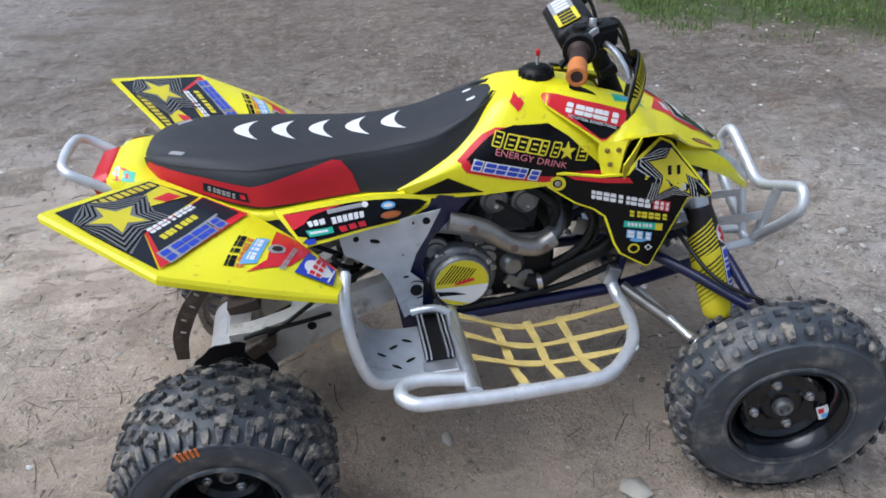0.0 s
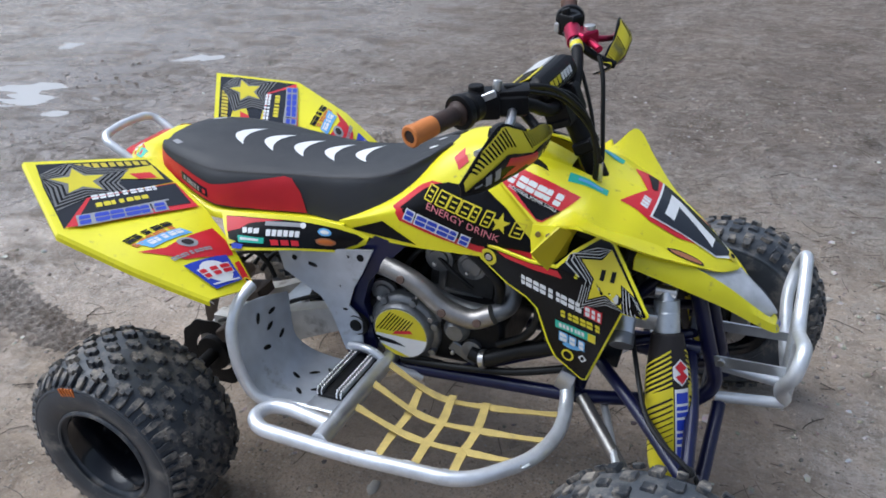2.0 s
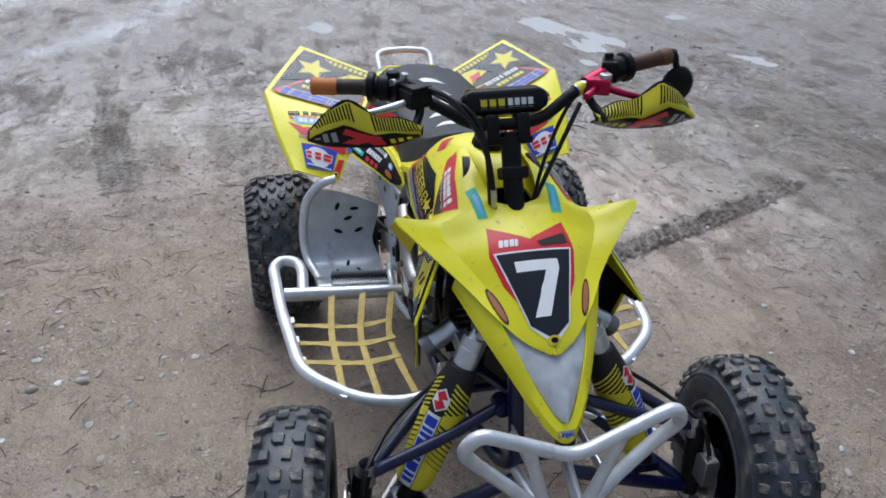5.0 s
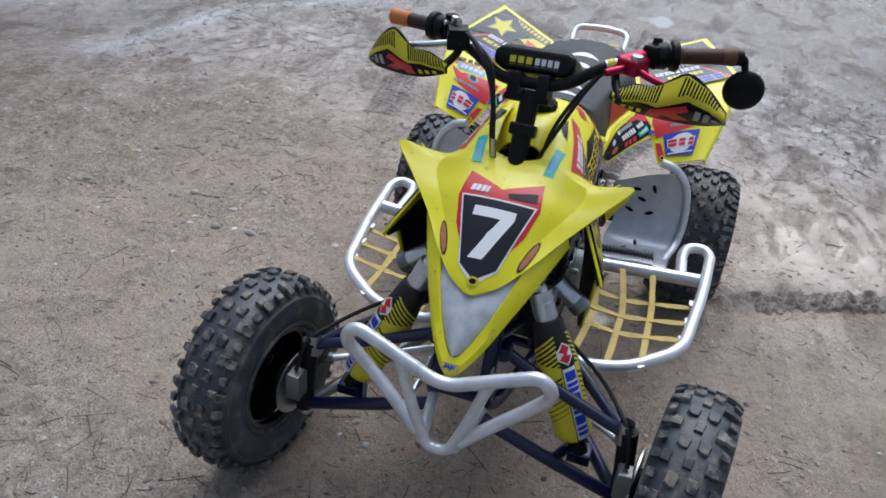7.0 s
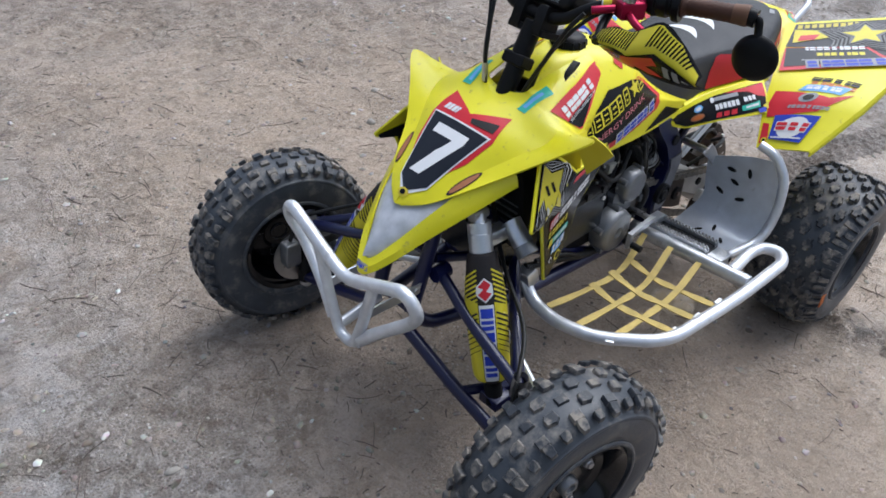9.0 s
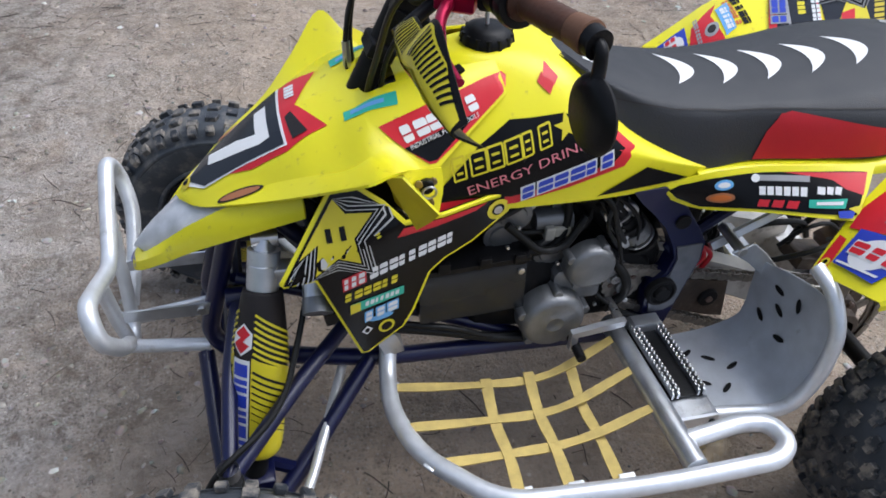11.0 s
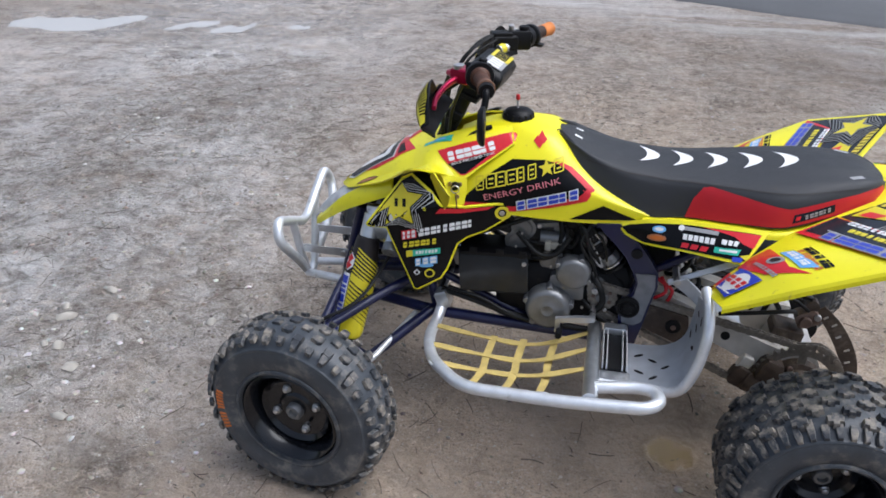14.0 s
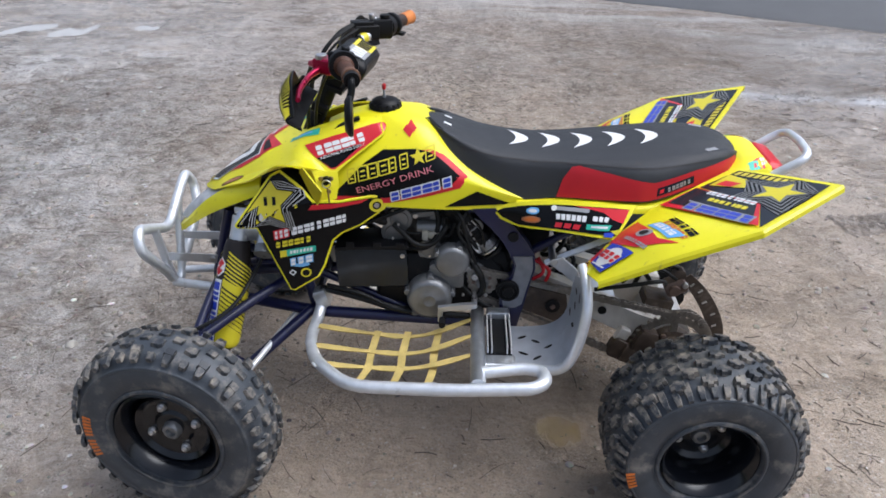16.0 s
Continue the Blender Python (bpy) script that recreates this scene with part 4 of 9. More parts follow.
# twigs and straw
sh = Shape(TWIG)
made = 0
while made < 8000:
    x, y = rnd.uniform(-3.0, 3.8), rnd.uniform(-3.4, 3.4)
    if rnd.random() > 0.25 + 1.5 * max(0.0, noise.noise((x * 1.1, y * 1.1, 12.0)) + 0.12) or dip(x, y) > 0.15:
        continue
    made += 1
    a, ln = rnd.random() * 6.28, 0.010 + 0.10 * rnd.random() ** 3.6
    pts = []
    px, py, b, bend = x, y, a, rnd.uniform(-0.13, 0.13)
    for i in range(6):
        px, py = px + math.cos(b) * ln / 5, py + math.sin(b) * ln / 5
        b += bend + rnd.uniform(-0.15, 0.15)
        pts.append((px, py, ground_height(px, py) + 0.002))
    sh.tube(pts, rnd.uniform(0.0006, 0.0016), 4)
tagged(sh.object("twigs"), "dark wet twigs and straw trodden into the mud", "twigs", kind="stuff")

# single pale stones
STONES = [(0.91, -0.50, 0.042), (2.36, -0.06, 0.035), (2.28, 0.10, 0.028), (2.30, -0.25, 0.022), (1.85, 0.75, 0.02), (2.05, 0.42, 0.024), (1.55, 1.0, 0.02), (1.35, 0.98, 0.018),
          (1.75, -0.2, 0.018), (2.5, 0.2, 0.03), (2.2, -0.6, 0.02), (0.2, -1.9, 0.02), (0.12, -1.45, 0.028), (0.33, -1.22, 0.026), (0.32, -1.08, 0.024), (2.19, -0.08, 0.03), (2.40, -0.12, 0.026), (2.17, 0.19, 0.03), (2.33, 0.10, 0.022), (1.86, -0.16, 0.024), (0.50, -0.25, 0.02)]
for x, y, r in STONES:
    sh = Shape(STONE)
    pebble(sh, (0, 0, 0), r, rnd)
    ob = sh.object("stone", smooth=70)
    ob.location = (x, y, ground_height(x, y) + r * 0.12)
    tagged(ob, "pale uneven stone half sunk in the mud", "stone", "pale stones in the yard")

# grass at the edge of the yard
sh = Shape(GRASS_M)
vs, fs = [], []
n_bl = 0
while n_bl < 60000:
    x, y = rnd.uniform(2.0, 5.6), rnd.uniform(1.2, 6.6)
    edge = min(turf_edge(x, y), 5.6 - x, 6.6 - y)
    tuft = noise.noise((x * 2.2, y * 2.2, 1.0)) + 0.6 * noise.noise((x * 6.0, y * 6.0, 2.0))
    if edge < -0.45 or rnd.random() > 0.22 + 0.9 * edge + 0.8 * tuft:
        continue
    z = ground_height(x, y)
    h, a, w = rnd.uniform(0.012, 0.038), rnd.random() * 6.28, rnd.uniform(0.0025, 0.005)
    lx, ly = rnd.uniform(-.5, .5) * h, rnd.uniform(-.5, .5) * h
    o = len(vs)
    dx, dy = math.cos(a) * w, math.sin(a) * w
    vs += [(x - dx, y - dy, z), (x + dx, y + dy, z), (x + dx * .7 + lx * .4, y + dy * .7 + ly * .4, z + h * .6), (x - dx * .7 + lx * .4, y - dy * .7 + ly * .4, z + h * .6), (x + lx, y + ly, z + h)]
    fs += [(o, o + 1, o + 2, o + 3), (o + 3, o + 2, o + 4)]
    n_bl += 1
sh.add(vs, fs)
tagged(sh.object("grass"), "short green grass at the edge of the yard", "grass", kind="stuff")

# ------------------------------------------------------------------ the quad bike
quad = tagged(new("quad_bike"), "yellow racing quad bike with sponsor stickers, standing on wet mud", "quad bike")
quad.rotation_euler = (0, 0, radians(-0.4))


def sides(pts, s):
    return [Vector((p[0], p[1] * s, p[2])) for p in pts]


def mirrored(row):
    """A row from the middle outwards, made whole: left edge to right edge."""
    row = [Vector(p) for p in row]
    return [Vector((p.x, -p.y, p.z)) for p in row[:0:-1]] + row


def flank(s):
    """Stickers set out in x and z, laid on from the side s."""
    return lambda u, v: (Vector((u, s * 0.9, v)), Vector((0, -s, 0)))


def above(u, v):
    return Vector((u, v, 1.5)), Vector((0, 0, -1))


# --- tyres and wheels (built round the origin, axle along y, outer side at +y)
def tyre_shape(R, W, bead, kind, seg=64):
    h = 0.0095 if kind == "rear" else 0.0070
    r = R - h
    w = W / 2
    prof = [(-w * 0.72, bead), (-w * 0.88, bead + 0.012), (-w * 0.99, (r + bead) / 2 - 0.01), (-w * 0.97, (r + bead) / 2 + 0.02), (-w * 0.86, r - 0.026), (-w * 0.66, r - 0.009), (-w * 0.3, r - 0.001), (0, r + 0.001)]
    prof = prof + [(-a, b) for a, b in prof[-2::-1]]
    prof = [(p.x, p.y) for p in spline([V(a, b, 0) for a, b in prof], 3)]
    sh = Shape(RUBBER)
    sh.lathe(prof, (0, 0, 0), (0, 1, 0), seg)
    # raised rings on the side wall
    for sgn in (-1, 1):
        for ring in ((r + bead) / 2 + 0.024, bead + 0.016):
            sh.lathe([(sgn * w * 0.93, ring + 0.004), (sgn * (w * 0.955 + 0.001), ring + 0.002), (sgn * (w * 0.972 + 0.001), ring - 0.002), (sgn * w * 0.97, ring - 0.006)], (0, 0, 0), (0, 1, 0), seg)

    def knob(ang, y, outline, tilt=0.0, height=h, shrink=0.82, k=1.0):
        # outline in (round, across); laid on the crown at angle and offset
        vs = []
        n = len(outline)
        for lev, sc in ((-0.004, 1.0), (height * 0.75, 0.93), (height, shrink)):
            for a, b in outline:
                yy = y + b * sc
                base_r = r - 0.42 * max(0.0, abs(yy) / w - 0.45) ** 2 * W
                th = ang + a * sc / r
                rad = base_r + lev
                lean = (1 if y > 0 else -1) * max(0.0, abs(yy) / w - 0.6) * 0.6 * lev
                vs.append((math.sin(th) * rad, yy + lean, math.cos(th) * rad))
        fs = [tuple(range(2 * n, 3 * n))]
        for q in range(2):
            for i in range(n):
                fs.append((q * n + i, q * n + (i + 1) % n, (q + 1) * n + (i + 1) % n, (q + 1) * n + i))
        sh.add(vs, fs, RUBBER_MUD if abs(y) < w * 0.95 else RUBBER)

    if kind == "rear":
        for row in range(40):
            a0 = 2 * math.pi * row / 40
            for col in range(-3, 4):
                if (row + col) % 2 == 0:
                    t, lo = 0.0068, 0.0178
                    plus = [(-t, -lo * 0.72), (t, -lo * 0.72), (t, -t), (lo, -t), (lo, t), (t, t), (t, lo * 0.72), (-t, lo * 0.72), (-t, t), (-lo, t), (-lo, -t), (-t, -t)]
                    knob(a0, col * W * 0.116, plus, shrink=0.88)
        for row in range(48):
            a0 = 2 * math.pi * row / 48
            for sgn in (-1, 1):
                wd = 0.020 if row % 2 else 0.013
                knob(a0, sgn * (w * 0.97 - wd), [(-0.0075, -wd), (0.0075, -wd), (0.009, 0.0), (0.006, wd), (-0.006, wd), (-0.009, 0.0)], height=h * 0.28)
    else:
        for row in range(38):
            a0 = 2 * math.pi * row / 38
            if row % 2 == 0:
                for y in (-0.019, 0.019):
                    knob(a0, y, [(-0.014, -0.012), (0.009, -0.013), (0.015, -0.004), (0.015, 0.009), (-0.005, 0.013), (-0.014, 0.007)])
            else:
                for y in (-0.042, 0.0, 0.042):
                    knob(a0, y, [(-0.012, -0.009), (0.012, -0.010), (0.013, 0.008), (-0.011, 0.010)])
            for sgn in (-1, 1):
                wd = 0.0115 if row % 2 else 0.0085
                knob(a0, sgn * w * 0.79, [(-0.009, -wd), (0.009, -wd), (0.0105, 0.0), (0.007, wd), (-0.007, wd), (-0.0105, 0.0)], height=h * 0.85)
    return sh


def wheel(name, m, R, W, bead, kind, hub_y, label, mark):
    hold = pivot(name, quad)
    hold.matrix_basis = m
    tagged(hold, label)
    t = part("tyre", tyre_shape(R, W, bead, kind), hold, "black knobbly tyre caked with drying mud", smooth=32)
    w = W / 2
    lip = bead + 0.004
    rim = Shape(RIM)
    o = w * 0.80
    rim.lathe([(-o, lip - 0.012), (-o - 0.004, lip), (-o + 0.012, lip), (-o + 0.018, bead - 0.012), (-o * 0.3, bead - 0.022), (o - 0.03, bead - 0.018), (o - 0.018, bead - 0.012),
               (o - 0.010, lip), (o + 0.006, lip + 0.001), (o + 0.009, lip - 0.004), (o + 0.004, lip - 0.010), (o - 0.016, bead - 0.019), (o - 0.05, bead - 0.026), (hub_y + 0.012, bead - 0.032),
               (hub_y + 0.002, bead - 0.044), (hub_y, 0.050), (hub_y + 0.006, 0.042), (hub_y + 0.006, 0.0)], (0, 0, 0), (0, 1, 0), 48)
    part("rim", rim, hold, "black painted steel wheel rim", smooth=30)
    hubcap = Shape(STEEL)
    hubcap.lathe([(hub_y, 0.024), (hub_y + 0.018, 0.022), (hub_y + 0.022, 0.018), (hub_y + 0.022, 0.012), (hub_y + 0.014, 0.010), (hub_y + 0.014, 0.0)], (0, 0, 0), (0, 1, 0), 20, CAST)
    part("hub", hubcap, hold)
    nut_r = 0.062 if kind == "front" else 0.052
    for i in range(4):
        a = math.pi * i / 2 + 0.35
        nut = Shape(STEEL)
        nut.lathe([(hub_y, 0.012), (hub_y + 0.006, 0.011), (hub_y + 0.008, 0.0085), (hub_y + 0.012, 0.008), (hub_y + 0.014, 0.005), (hub_y + 0.014, 0)], (math.sin(a) * nut_r, 0, math.cos(a) * nut_r), (0, 1, 0), 8)
        part("wheel_nut", nut, hold, "bright steel wheel nut", smooth=25)
    # faded maker's mark on the side wall, as plain blocks
    if mark is None:
        return hold
    mid = (R + bead) / 2 + (0.006 if kind == "front" else 0.012)
    for i in range(11 if kind == "front" else 5):
        a = mark + i * 0.052 + (0.05 if i >= 6 else 0)
        c = []
        for da, dr in ((-0.018, -0.010), (0.012, -0.010), (0.018, 0.010), (-0.012, 0.010)):
            c.append((math.sin(a + da) * (mid + dr), w * 0.985, math.cos(a + da) * (mid + dr)))
        st = Shape(V_ORANGE)
        st.prism(c, 0.003, normal=(0, 1, 0))
        part("side_wall_block", st, hold, "faded orange block printed on the side wall")
    return hold


STEER = -8.5
for s in (1, -1):
    flip = Matrix.Identity(4) if s > 0 else pose(0, 0, 0, 0, 0, 180)
    m = Matrix.Translation((1.236, 0.422 if s > 0 else -0.432, 0.246)) @ pose(0, 0, 0, 0, 0, STEER) @ Matrix.Translation((0, 0.068 * s, 0)) @ flip
    w = wheel("wheel", m, 0.246, 0.148, 0.126, "front", 0.022, "front wheel with black rim and muddy knobbly tyre", 1.38 if s > 0 else None)
    if s < 0:
        lab = Shape(V_WHITE)
        at = pose(-0.093, 0.036, -0.020, -82, 0, 0) @ pose(0, 0, 0, 0, 0, 20)
        lab.block(at, (0.026, 0.034, 0.002), V_WHITE, taper=1)
        lab.block(at @ Matrix.Translation((0.004, -0.006, 0.0015)), (0.012, 0.012, 0.002), V_RED, taper=1)
        lab.block(at @ Matrix.Translation((-0.002, 0.009, 0.0015)), (0.016, 0.010, 0.002), V_SKY, taper=1)
        part("rim_label", lab, w, "small white, blue and red label on the rim")
    m = Matrix.Translation((0, 0.452 * s, 0.233)) @ flip
    wheel("wheel", m, 0.234, 0.236, 0.108, "rear", 0.0, "wide rear wheel with black rim and star-knobbed tyre", 1.75 if s > 0 else 0.1)

# --- frame
fr = Shape(NAVY)
for s in (1, -1):
    fr.tube(bent(sides([(1.20, 0.055, 0.60), (1.26, 0.055, 0.38), (1.22, 0.07, 0.335), (0.98, 0.12, 0.325), (0.52, 0.135, 0.315), (0.43, 0.13, 0.33), (0.44, 0.125, 0.46)], s), 0.06), 0.016, 10)
    fr.tube(bent(sides([(1.16, 0.06, 0.66), (1.02, 0.095, 0.52), (0.98, 0.105, 0.345)], s), 0.05), 0.014, 10)
    fr.tube(bent(sides([(1.20, 0.055, 0.50), (1.02, 0.095, 0.455), (0.96, 0.10, 0.44), (0.70, 0.12, 0.33)], s), 0.05), 0.011, 10)
    fr.tube(sides([(0.90, 0.06, 0.78), (0.56, 0.11, 0.64)], s), 0.016, 10)
    fr.tube(sides([(0.90, 0.06, 0.78), (1.16, 0.055, 0.64)], s), 0.014, 10)
    fr.tube(bent(sides([(0.56, 0.11, 0.64), (0.30, 0.085, 0.69), (-0.12, 0.07, 0.73)], s), 0.05), 0.012, 8)
    fr.tube(sides([(0.45, 0.12, 0.50), (0.10, 0.08, 0.70)], s), 0.011, 8)
for x, z in ((1.24, 0.36), (1.20, 0.50), (0.98, 0.34), (0.46, 0.33), (1.16, 0.64)):
    w = 0.055 if x > 1.1 else 0.12
    fr.tube([(x, -w, z), (x, w, z)], 0.012, 8)
part("frame", fr, quad, "navy painted tubular steel frame")

for s in (1, -1):
    sp = Shape(NAVY)
    out = [(0.600, 0.655), (0.525, 0.668), (0.455, 0.595), (0.397, 0.525), (0.405, 0.43), (0.420, 0.30), (0.505, 0.295), (0.495, 0.40), (0.478, 0.485), (0.497, 0.545), (0.545, 0.60)]
    if s > 0:
        out = [(0.560, 0.660), (0.500, 0.662), (0.449, 0.612), (0.412, 0.562), (0.393, 0.530), (0.390, 0.490), (0.402, 0.438), (0.412, 0.384), (0.428, 0.310), (0.500, 0.308), (0.490, 0.345), (0.476, 0.362),
               (0.481, 0.412), (0.473, 0.442), (0.452, 0.465), (0.445, 0.499), (0.457, 0.531), (0.481, 0.573), (0.511, 0.607), (0.537, 0.632)]
    sp.prism([(x, 0.128 * s, z) for x, z in out], 0.034, normal=(0, 1, 0))
    sp.lathe([(0.0, 0.030), (0.012, 0.030), (0.014, 0.024), (0.010, 0.022), (0.010, 0.016), (0.018, 0.014), (0.018, 0.0)], (0.458, 0.147 * s, 0.428), (0, s, 0), 20, CAST_DARK)
    sp.disc((0.452 if s > 0 else 0.472, 0.145 * s, 0.585), (0, s, 0), 0.014, 0.006, 16, CAST_DARK)
    part("frame_spar", sp, quad, "navy pressed frame spar worn to bare metal", bevel=0.006)
wear = Shape(WORN_SPAR)
wear.prism([(x, 0.1475, z) for x, z in [(0.449, 0.528), (0.400, 0.530), (0.396, 0.492), (0.408, 0.438), (0.419, 0.384), (0.436, 0.372), (0.468, 0.372), (0.474, 0.412), (0.466, 0.440), (0.446, 0.462), (0.440, 0.499)]], 0.003, normal=(0, 1, 0))
st_ = Shape(ALLOY)
st_.tube([(0.365, 0.128, 0.500), (0.195, 0.118, 0.578)], 0.011, 4)
st_.prism([(x, 0.19, z) for x, z in [(0.370, 0.540), (0.330, 0.556), (0.300, 0.530), (0.262, 0.490), (0.290, 0.476), (0.330, 0.512)]], 0.006, normal=(0, 1, 0))
st_.tube([(0.35, 0.12, 0.54), (0.35, 0.195, 0.54)], 0.010, 8, STEEL)
part("subframe_strut", st_, quad, "bare aluminium strut and guard bracket", bevel=0.002)
part("worn_patch", wear, quad, "boot-worn bare alloy patch on the frame spar")

# drilled aluminium guard on the right of the frame
gd = Shape(SCUFFED)
out = [(0.290, 0.635), (0.410, 0.628), (0.474, 0.632), (0.526, 0.640), (0.492, 0.575), (0.464, 0.530), (0.446, 0.480), (0.476, 0.448), (0.470, 0.372), (0.424, 0.352), (0.400, 0.455), (0.380, 0.50), (0.300, 0.565)]
gd.prism([(x, -0.158 - 0.16 * max(0, 0.44 - x), z) for x, z in out], 0.004, normal=(-0.1, -1, 0))
for x, z, rx, rz, a in [(0.33, 0.60, 0.007, 0.007, 0), (0.37, 0.585, 0.014, 0.005, -0.3), (0.435, 0.585, 0.013, 0.005, -0.3), (0.455, 0.615, 0.010, 0.005, -0.3), (0.492, 0.615, 0.009, 0.009, 0),
                        (0.425, 0.535, 0.010, 0.004, -0.2), (0.435, 0.47, 0.008, 0.003, 0), (0.458, 0.425, 0.012, 0.012, 0), (0.445, 0.385, 0.008, 0.003, 0)]:
    y = -0.158 - 0.16 * max(0, 0.44 - x) - 0.0026
    gd.prism([(x + rx * math.cos(t) * math.cos(a) - rz * math.sin(t) * math.sin(a), y, z + rx * math.cos(t) * math.sin(a) + rz * math.sin(t) * math.cos(a)) for t in (2 * math.pi * i / 12 for i in range(12))], 0.0016, CAST_DARK, normal=(0, 1, 0))
part("heel_plate", gd, quad, "drilled bare aluminium frame guard")

# --- engine
en = Shape(CAST_DARK)
en.block(pose(0.64, 0, 0.42), (0.34, 0.24, 0.18), taper=0.8, lip=0.4)
en.block(pose(0.52, 0, 0.44), (0.14, 0.22, 0.16), taper=0.8, lip=0.4)
part("crankcase", en, quad, "dark cast crankcase", bevel=0.01)
cy = Shape(CAST_DARK)
tilt = pose(0.70, 0, 0.565, 0, 8, 0)
cy.block(tilt @ pose(0, 0, -0.01), (0.150, 0.150, 0.15), CAST_DULL)
for s in (1, -1):
    cy.block(tilt @ pose(0, 0.074 * s, 0.040), (0.150, 0.012, 0.014), CAST)
    cy.block(tilt @ pose(0, 0.074 * s, -0.055), (0.150, 0.012, 0.014), CAST)
    cy.block(tilt @ pose(-0.045, 0.075 * s, -0.01), (0.016, 0.014, 0.09), CAST)
    for x, z in ((-0.062, 0.04), (0.062, 0.04), (-0.062, -0.055), (0.062, -0.055), (0.0, 0.04)):
        cy.disc(tilt @ Vector((x, 0.080 * s, z)), (0, s, 0), 0.007, 0.006, 8, STEEL)
part("cylinder", cy, quad, "grey cast engine cylinder with bolted flanges", bevel=0.003)
hd = Shape(CAST_DULL)
hd.block(tilt @ pose(0, 0, 0.075), (0.18, 0.19, 0.05), taper=0.85, lip=0.5)
hd.block(tilt @ pose(0.005, 0, 0.115), (0.16, 0.16, 0.035), taper=0.8, lip=0.6)
for s in (1, -1):
    for x in (-0.06, 0.0, 0.06):
        hd.disc(tilt @ Vector((x, 0.09 * s, 0.085)), (0, s, 0), 0.008, 0.012, 10, STEEL)
part("cylinder_head", hd, quad, "grey cast cylinder head", bevel=0.006)

stator = Shape(CAST)
stator.lathe([(0.0, 0.062), (0.032, 0.060), (0.040, 0.055), (0.0435, 0.050), (0.0440, 0.044), (0.0440, 0.020), (0.0455, 0.018), (0.0455, 0.014), (0.0440, 0.012), (0.0440, 0.0)], (0.664, 0.125, 0.398), (0, 1, 0), 36)
for a in (0.3, 1.6, 2.9, 4.2, 5.4):
    stator.disc((0.664 + 0.061 * math.cos(a), 0.125, 0.398 + 0.061 * math.sin(a)), (0, 1, 0), 0.009, 0.034, 10, CAST)
part("stator_cover", stator, quad, "round cast alloy flywheel cover")
c2 = Shape(CAST)
c2.lathe([(0.0, 0.047), (0.022, 0.045), (0.030, 0.040), (0.032, 0.034), (0.032, 0.0)], (0.606, 0.125, 0.506), (0, 1, 0), 30)
c2.block(pose(0.62, 0.12, 0.455), (0.09, 0.03, 0.07))
for a in (0.5, 2.0, 3.6, 5.2):
    c2.disc((0.606 + 0.045 * math.cos(a), 0.12, 0.506 + 0.045 * math.sin(a)), (0, 1, 0), 0.008, 0.03, 10, CAST)
part("gear_cover", c2, quad, "small round cast alloy side cover")

clutch = Shape(CAST)
clutch.lathe([(0.0, 0.092), (0.02, 0.090), (0.028, 0.082), (0.030, 0.076), (0.040, 0.074), (0.046, 0.068), (0.047, 0.0)], (0.570, -0.105, 0.424), (0, -1, 0), 40)
for i in range(7):
    a = i * 0.897 + 0.3
    clutch.disc((0.570 + 0.084 * math.cos(a), -0.105, 0.424 + 0.084 * math.sin(a)), (0, -1, 0), 0.009, 0.036, 10, CAST)
clutch_ob = part("clutch_cover", clutch, quad, "round clutch cover with a yellow graphic")
bv = BVHTree.FromPolygons(clutch.v, clutch.f)
st = Sticker([bv], flank(-1))
C = (0.570, 0.424)
st.oval(C, 0.066, 0.066, V_WHITE, 0, n=28)
st.object("clutch_graphic", clutch_ob, "round white cover graphic")
for pts, m_, k in (
        ([(C[0] + 0.0655 * math.cos(t), C[1] + 0.0655 * math.sin(t)) for t in (radians(-8 + i * 15) for i in range(14))], V_YELLOW, 1),
        ([(C[0] + 0.065 * math.cos(t), C[1] + 0.065 * math.sin(t)) for t in (radians(215 + i * 10) for i in range(8))], V_YELLOW, 1),
        ([(C[0] - 0.064, C[1] - 0.030), (C[0] + 0.012, C[1] - 0.034), (C[0] - 0.02, C[1] - 0.022), (C[0] - 0.064, C[1] - 0.016)], V_BLACK, 2),
        ([(C[0] - 0.02, C[1] - 0.004), (C[0] + 0.032, C[1] + 0.006), (C[0] + 0.026, C[1] + 0.014), (C[0] - 0.012, C[1] + 0.006)], V_RED, 3)):
    st.shape = Shape()
    st.poly(pts, m_, k)
    st.object("graphic_field", clutch_ob)
for i in range(9):
    k = i * 0.0085
    st.shape = Shape()
    st.strip((C[0] - 0.060 + k, C[1] + 0.004), (C[0] - 0.020 + k * 0.8, C[1] + 0.055 - k * 0.25), 0.0026, V_BLACK, 2)
    st.object("graphic_stripe", clutch_ob)

pump = Shape(CAST)
pump.lathe([(0, 0.032), (0.03, 0.030), (0.042, 0.020), (0.042, 0)], (0.700, -0.10, 0.445), (0, -1, 0), 20)
pump.lathe([(0, 0.024), (0.03, 0.023), (0.036, 0.0)], (0.735, -0.10, 0.40), (0, -1, 0), 18)
pump.block(pose(0.715, -0.11, 0.385, 0, 30, 0), (0.07, 0.04, 0.03))
pump.tube(bent([(0.735, -0.13, 0.395), (0.77, -0.135, 0.385), (0.85, -0.12, 0.42)], 0.03), 0.019, 12, HOSE)
pump.tube(bent([(0.85, -0.12, 0.42), (0.93, -0.12, 0.45), (0.96, -0.11, 0.47)], 0.03), 0.020, 12, HOSE)
pump.tube([(0.760, -0.136, 0.386), (0.772, -0.136, 0.388)], 0.022, 12, STEEL)
part("water_pump", pump, quad, "cast water pump with a black hose")

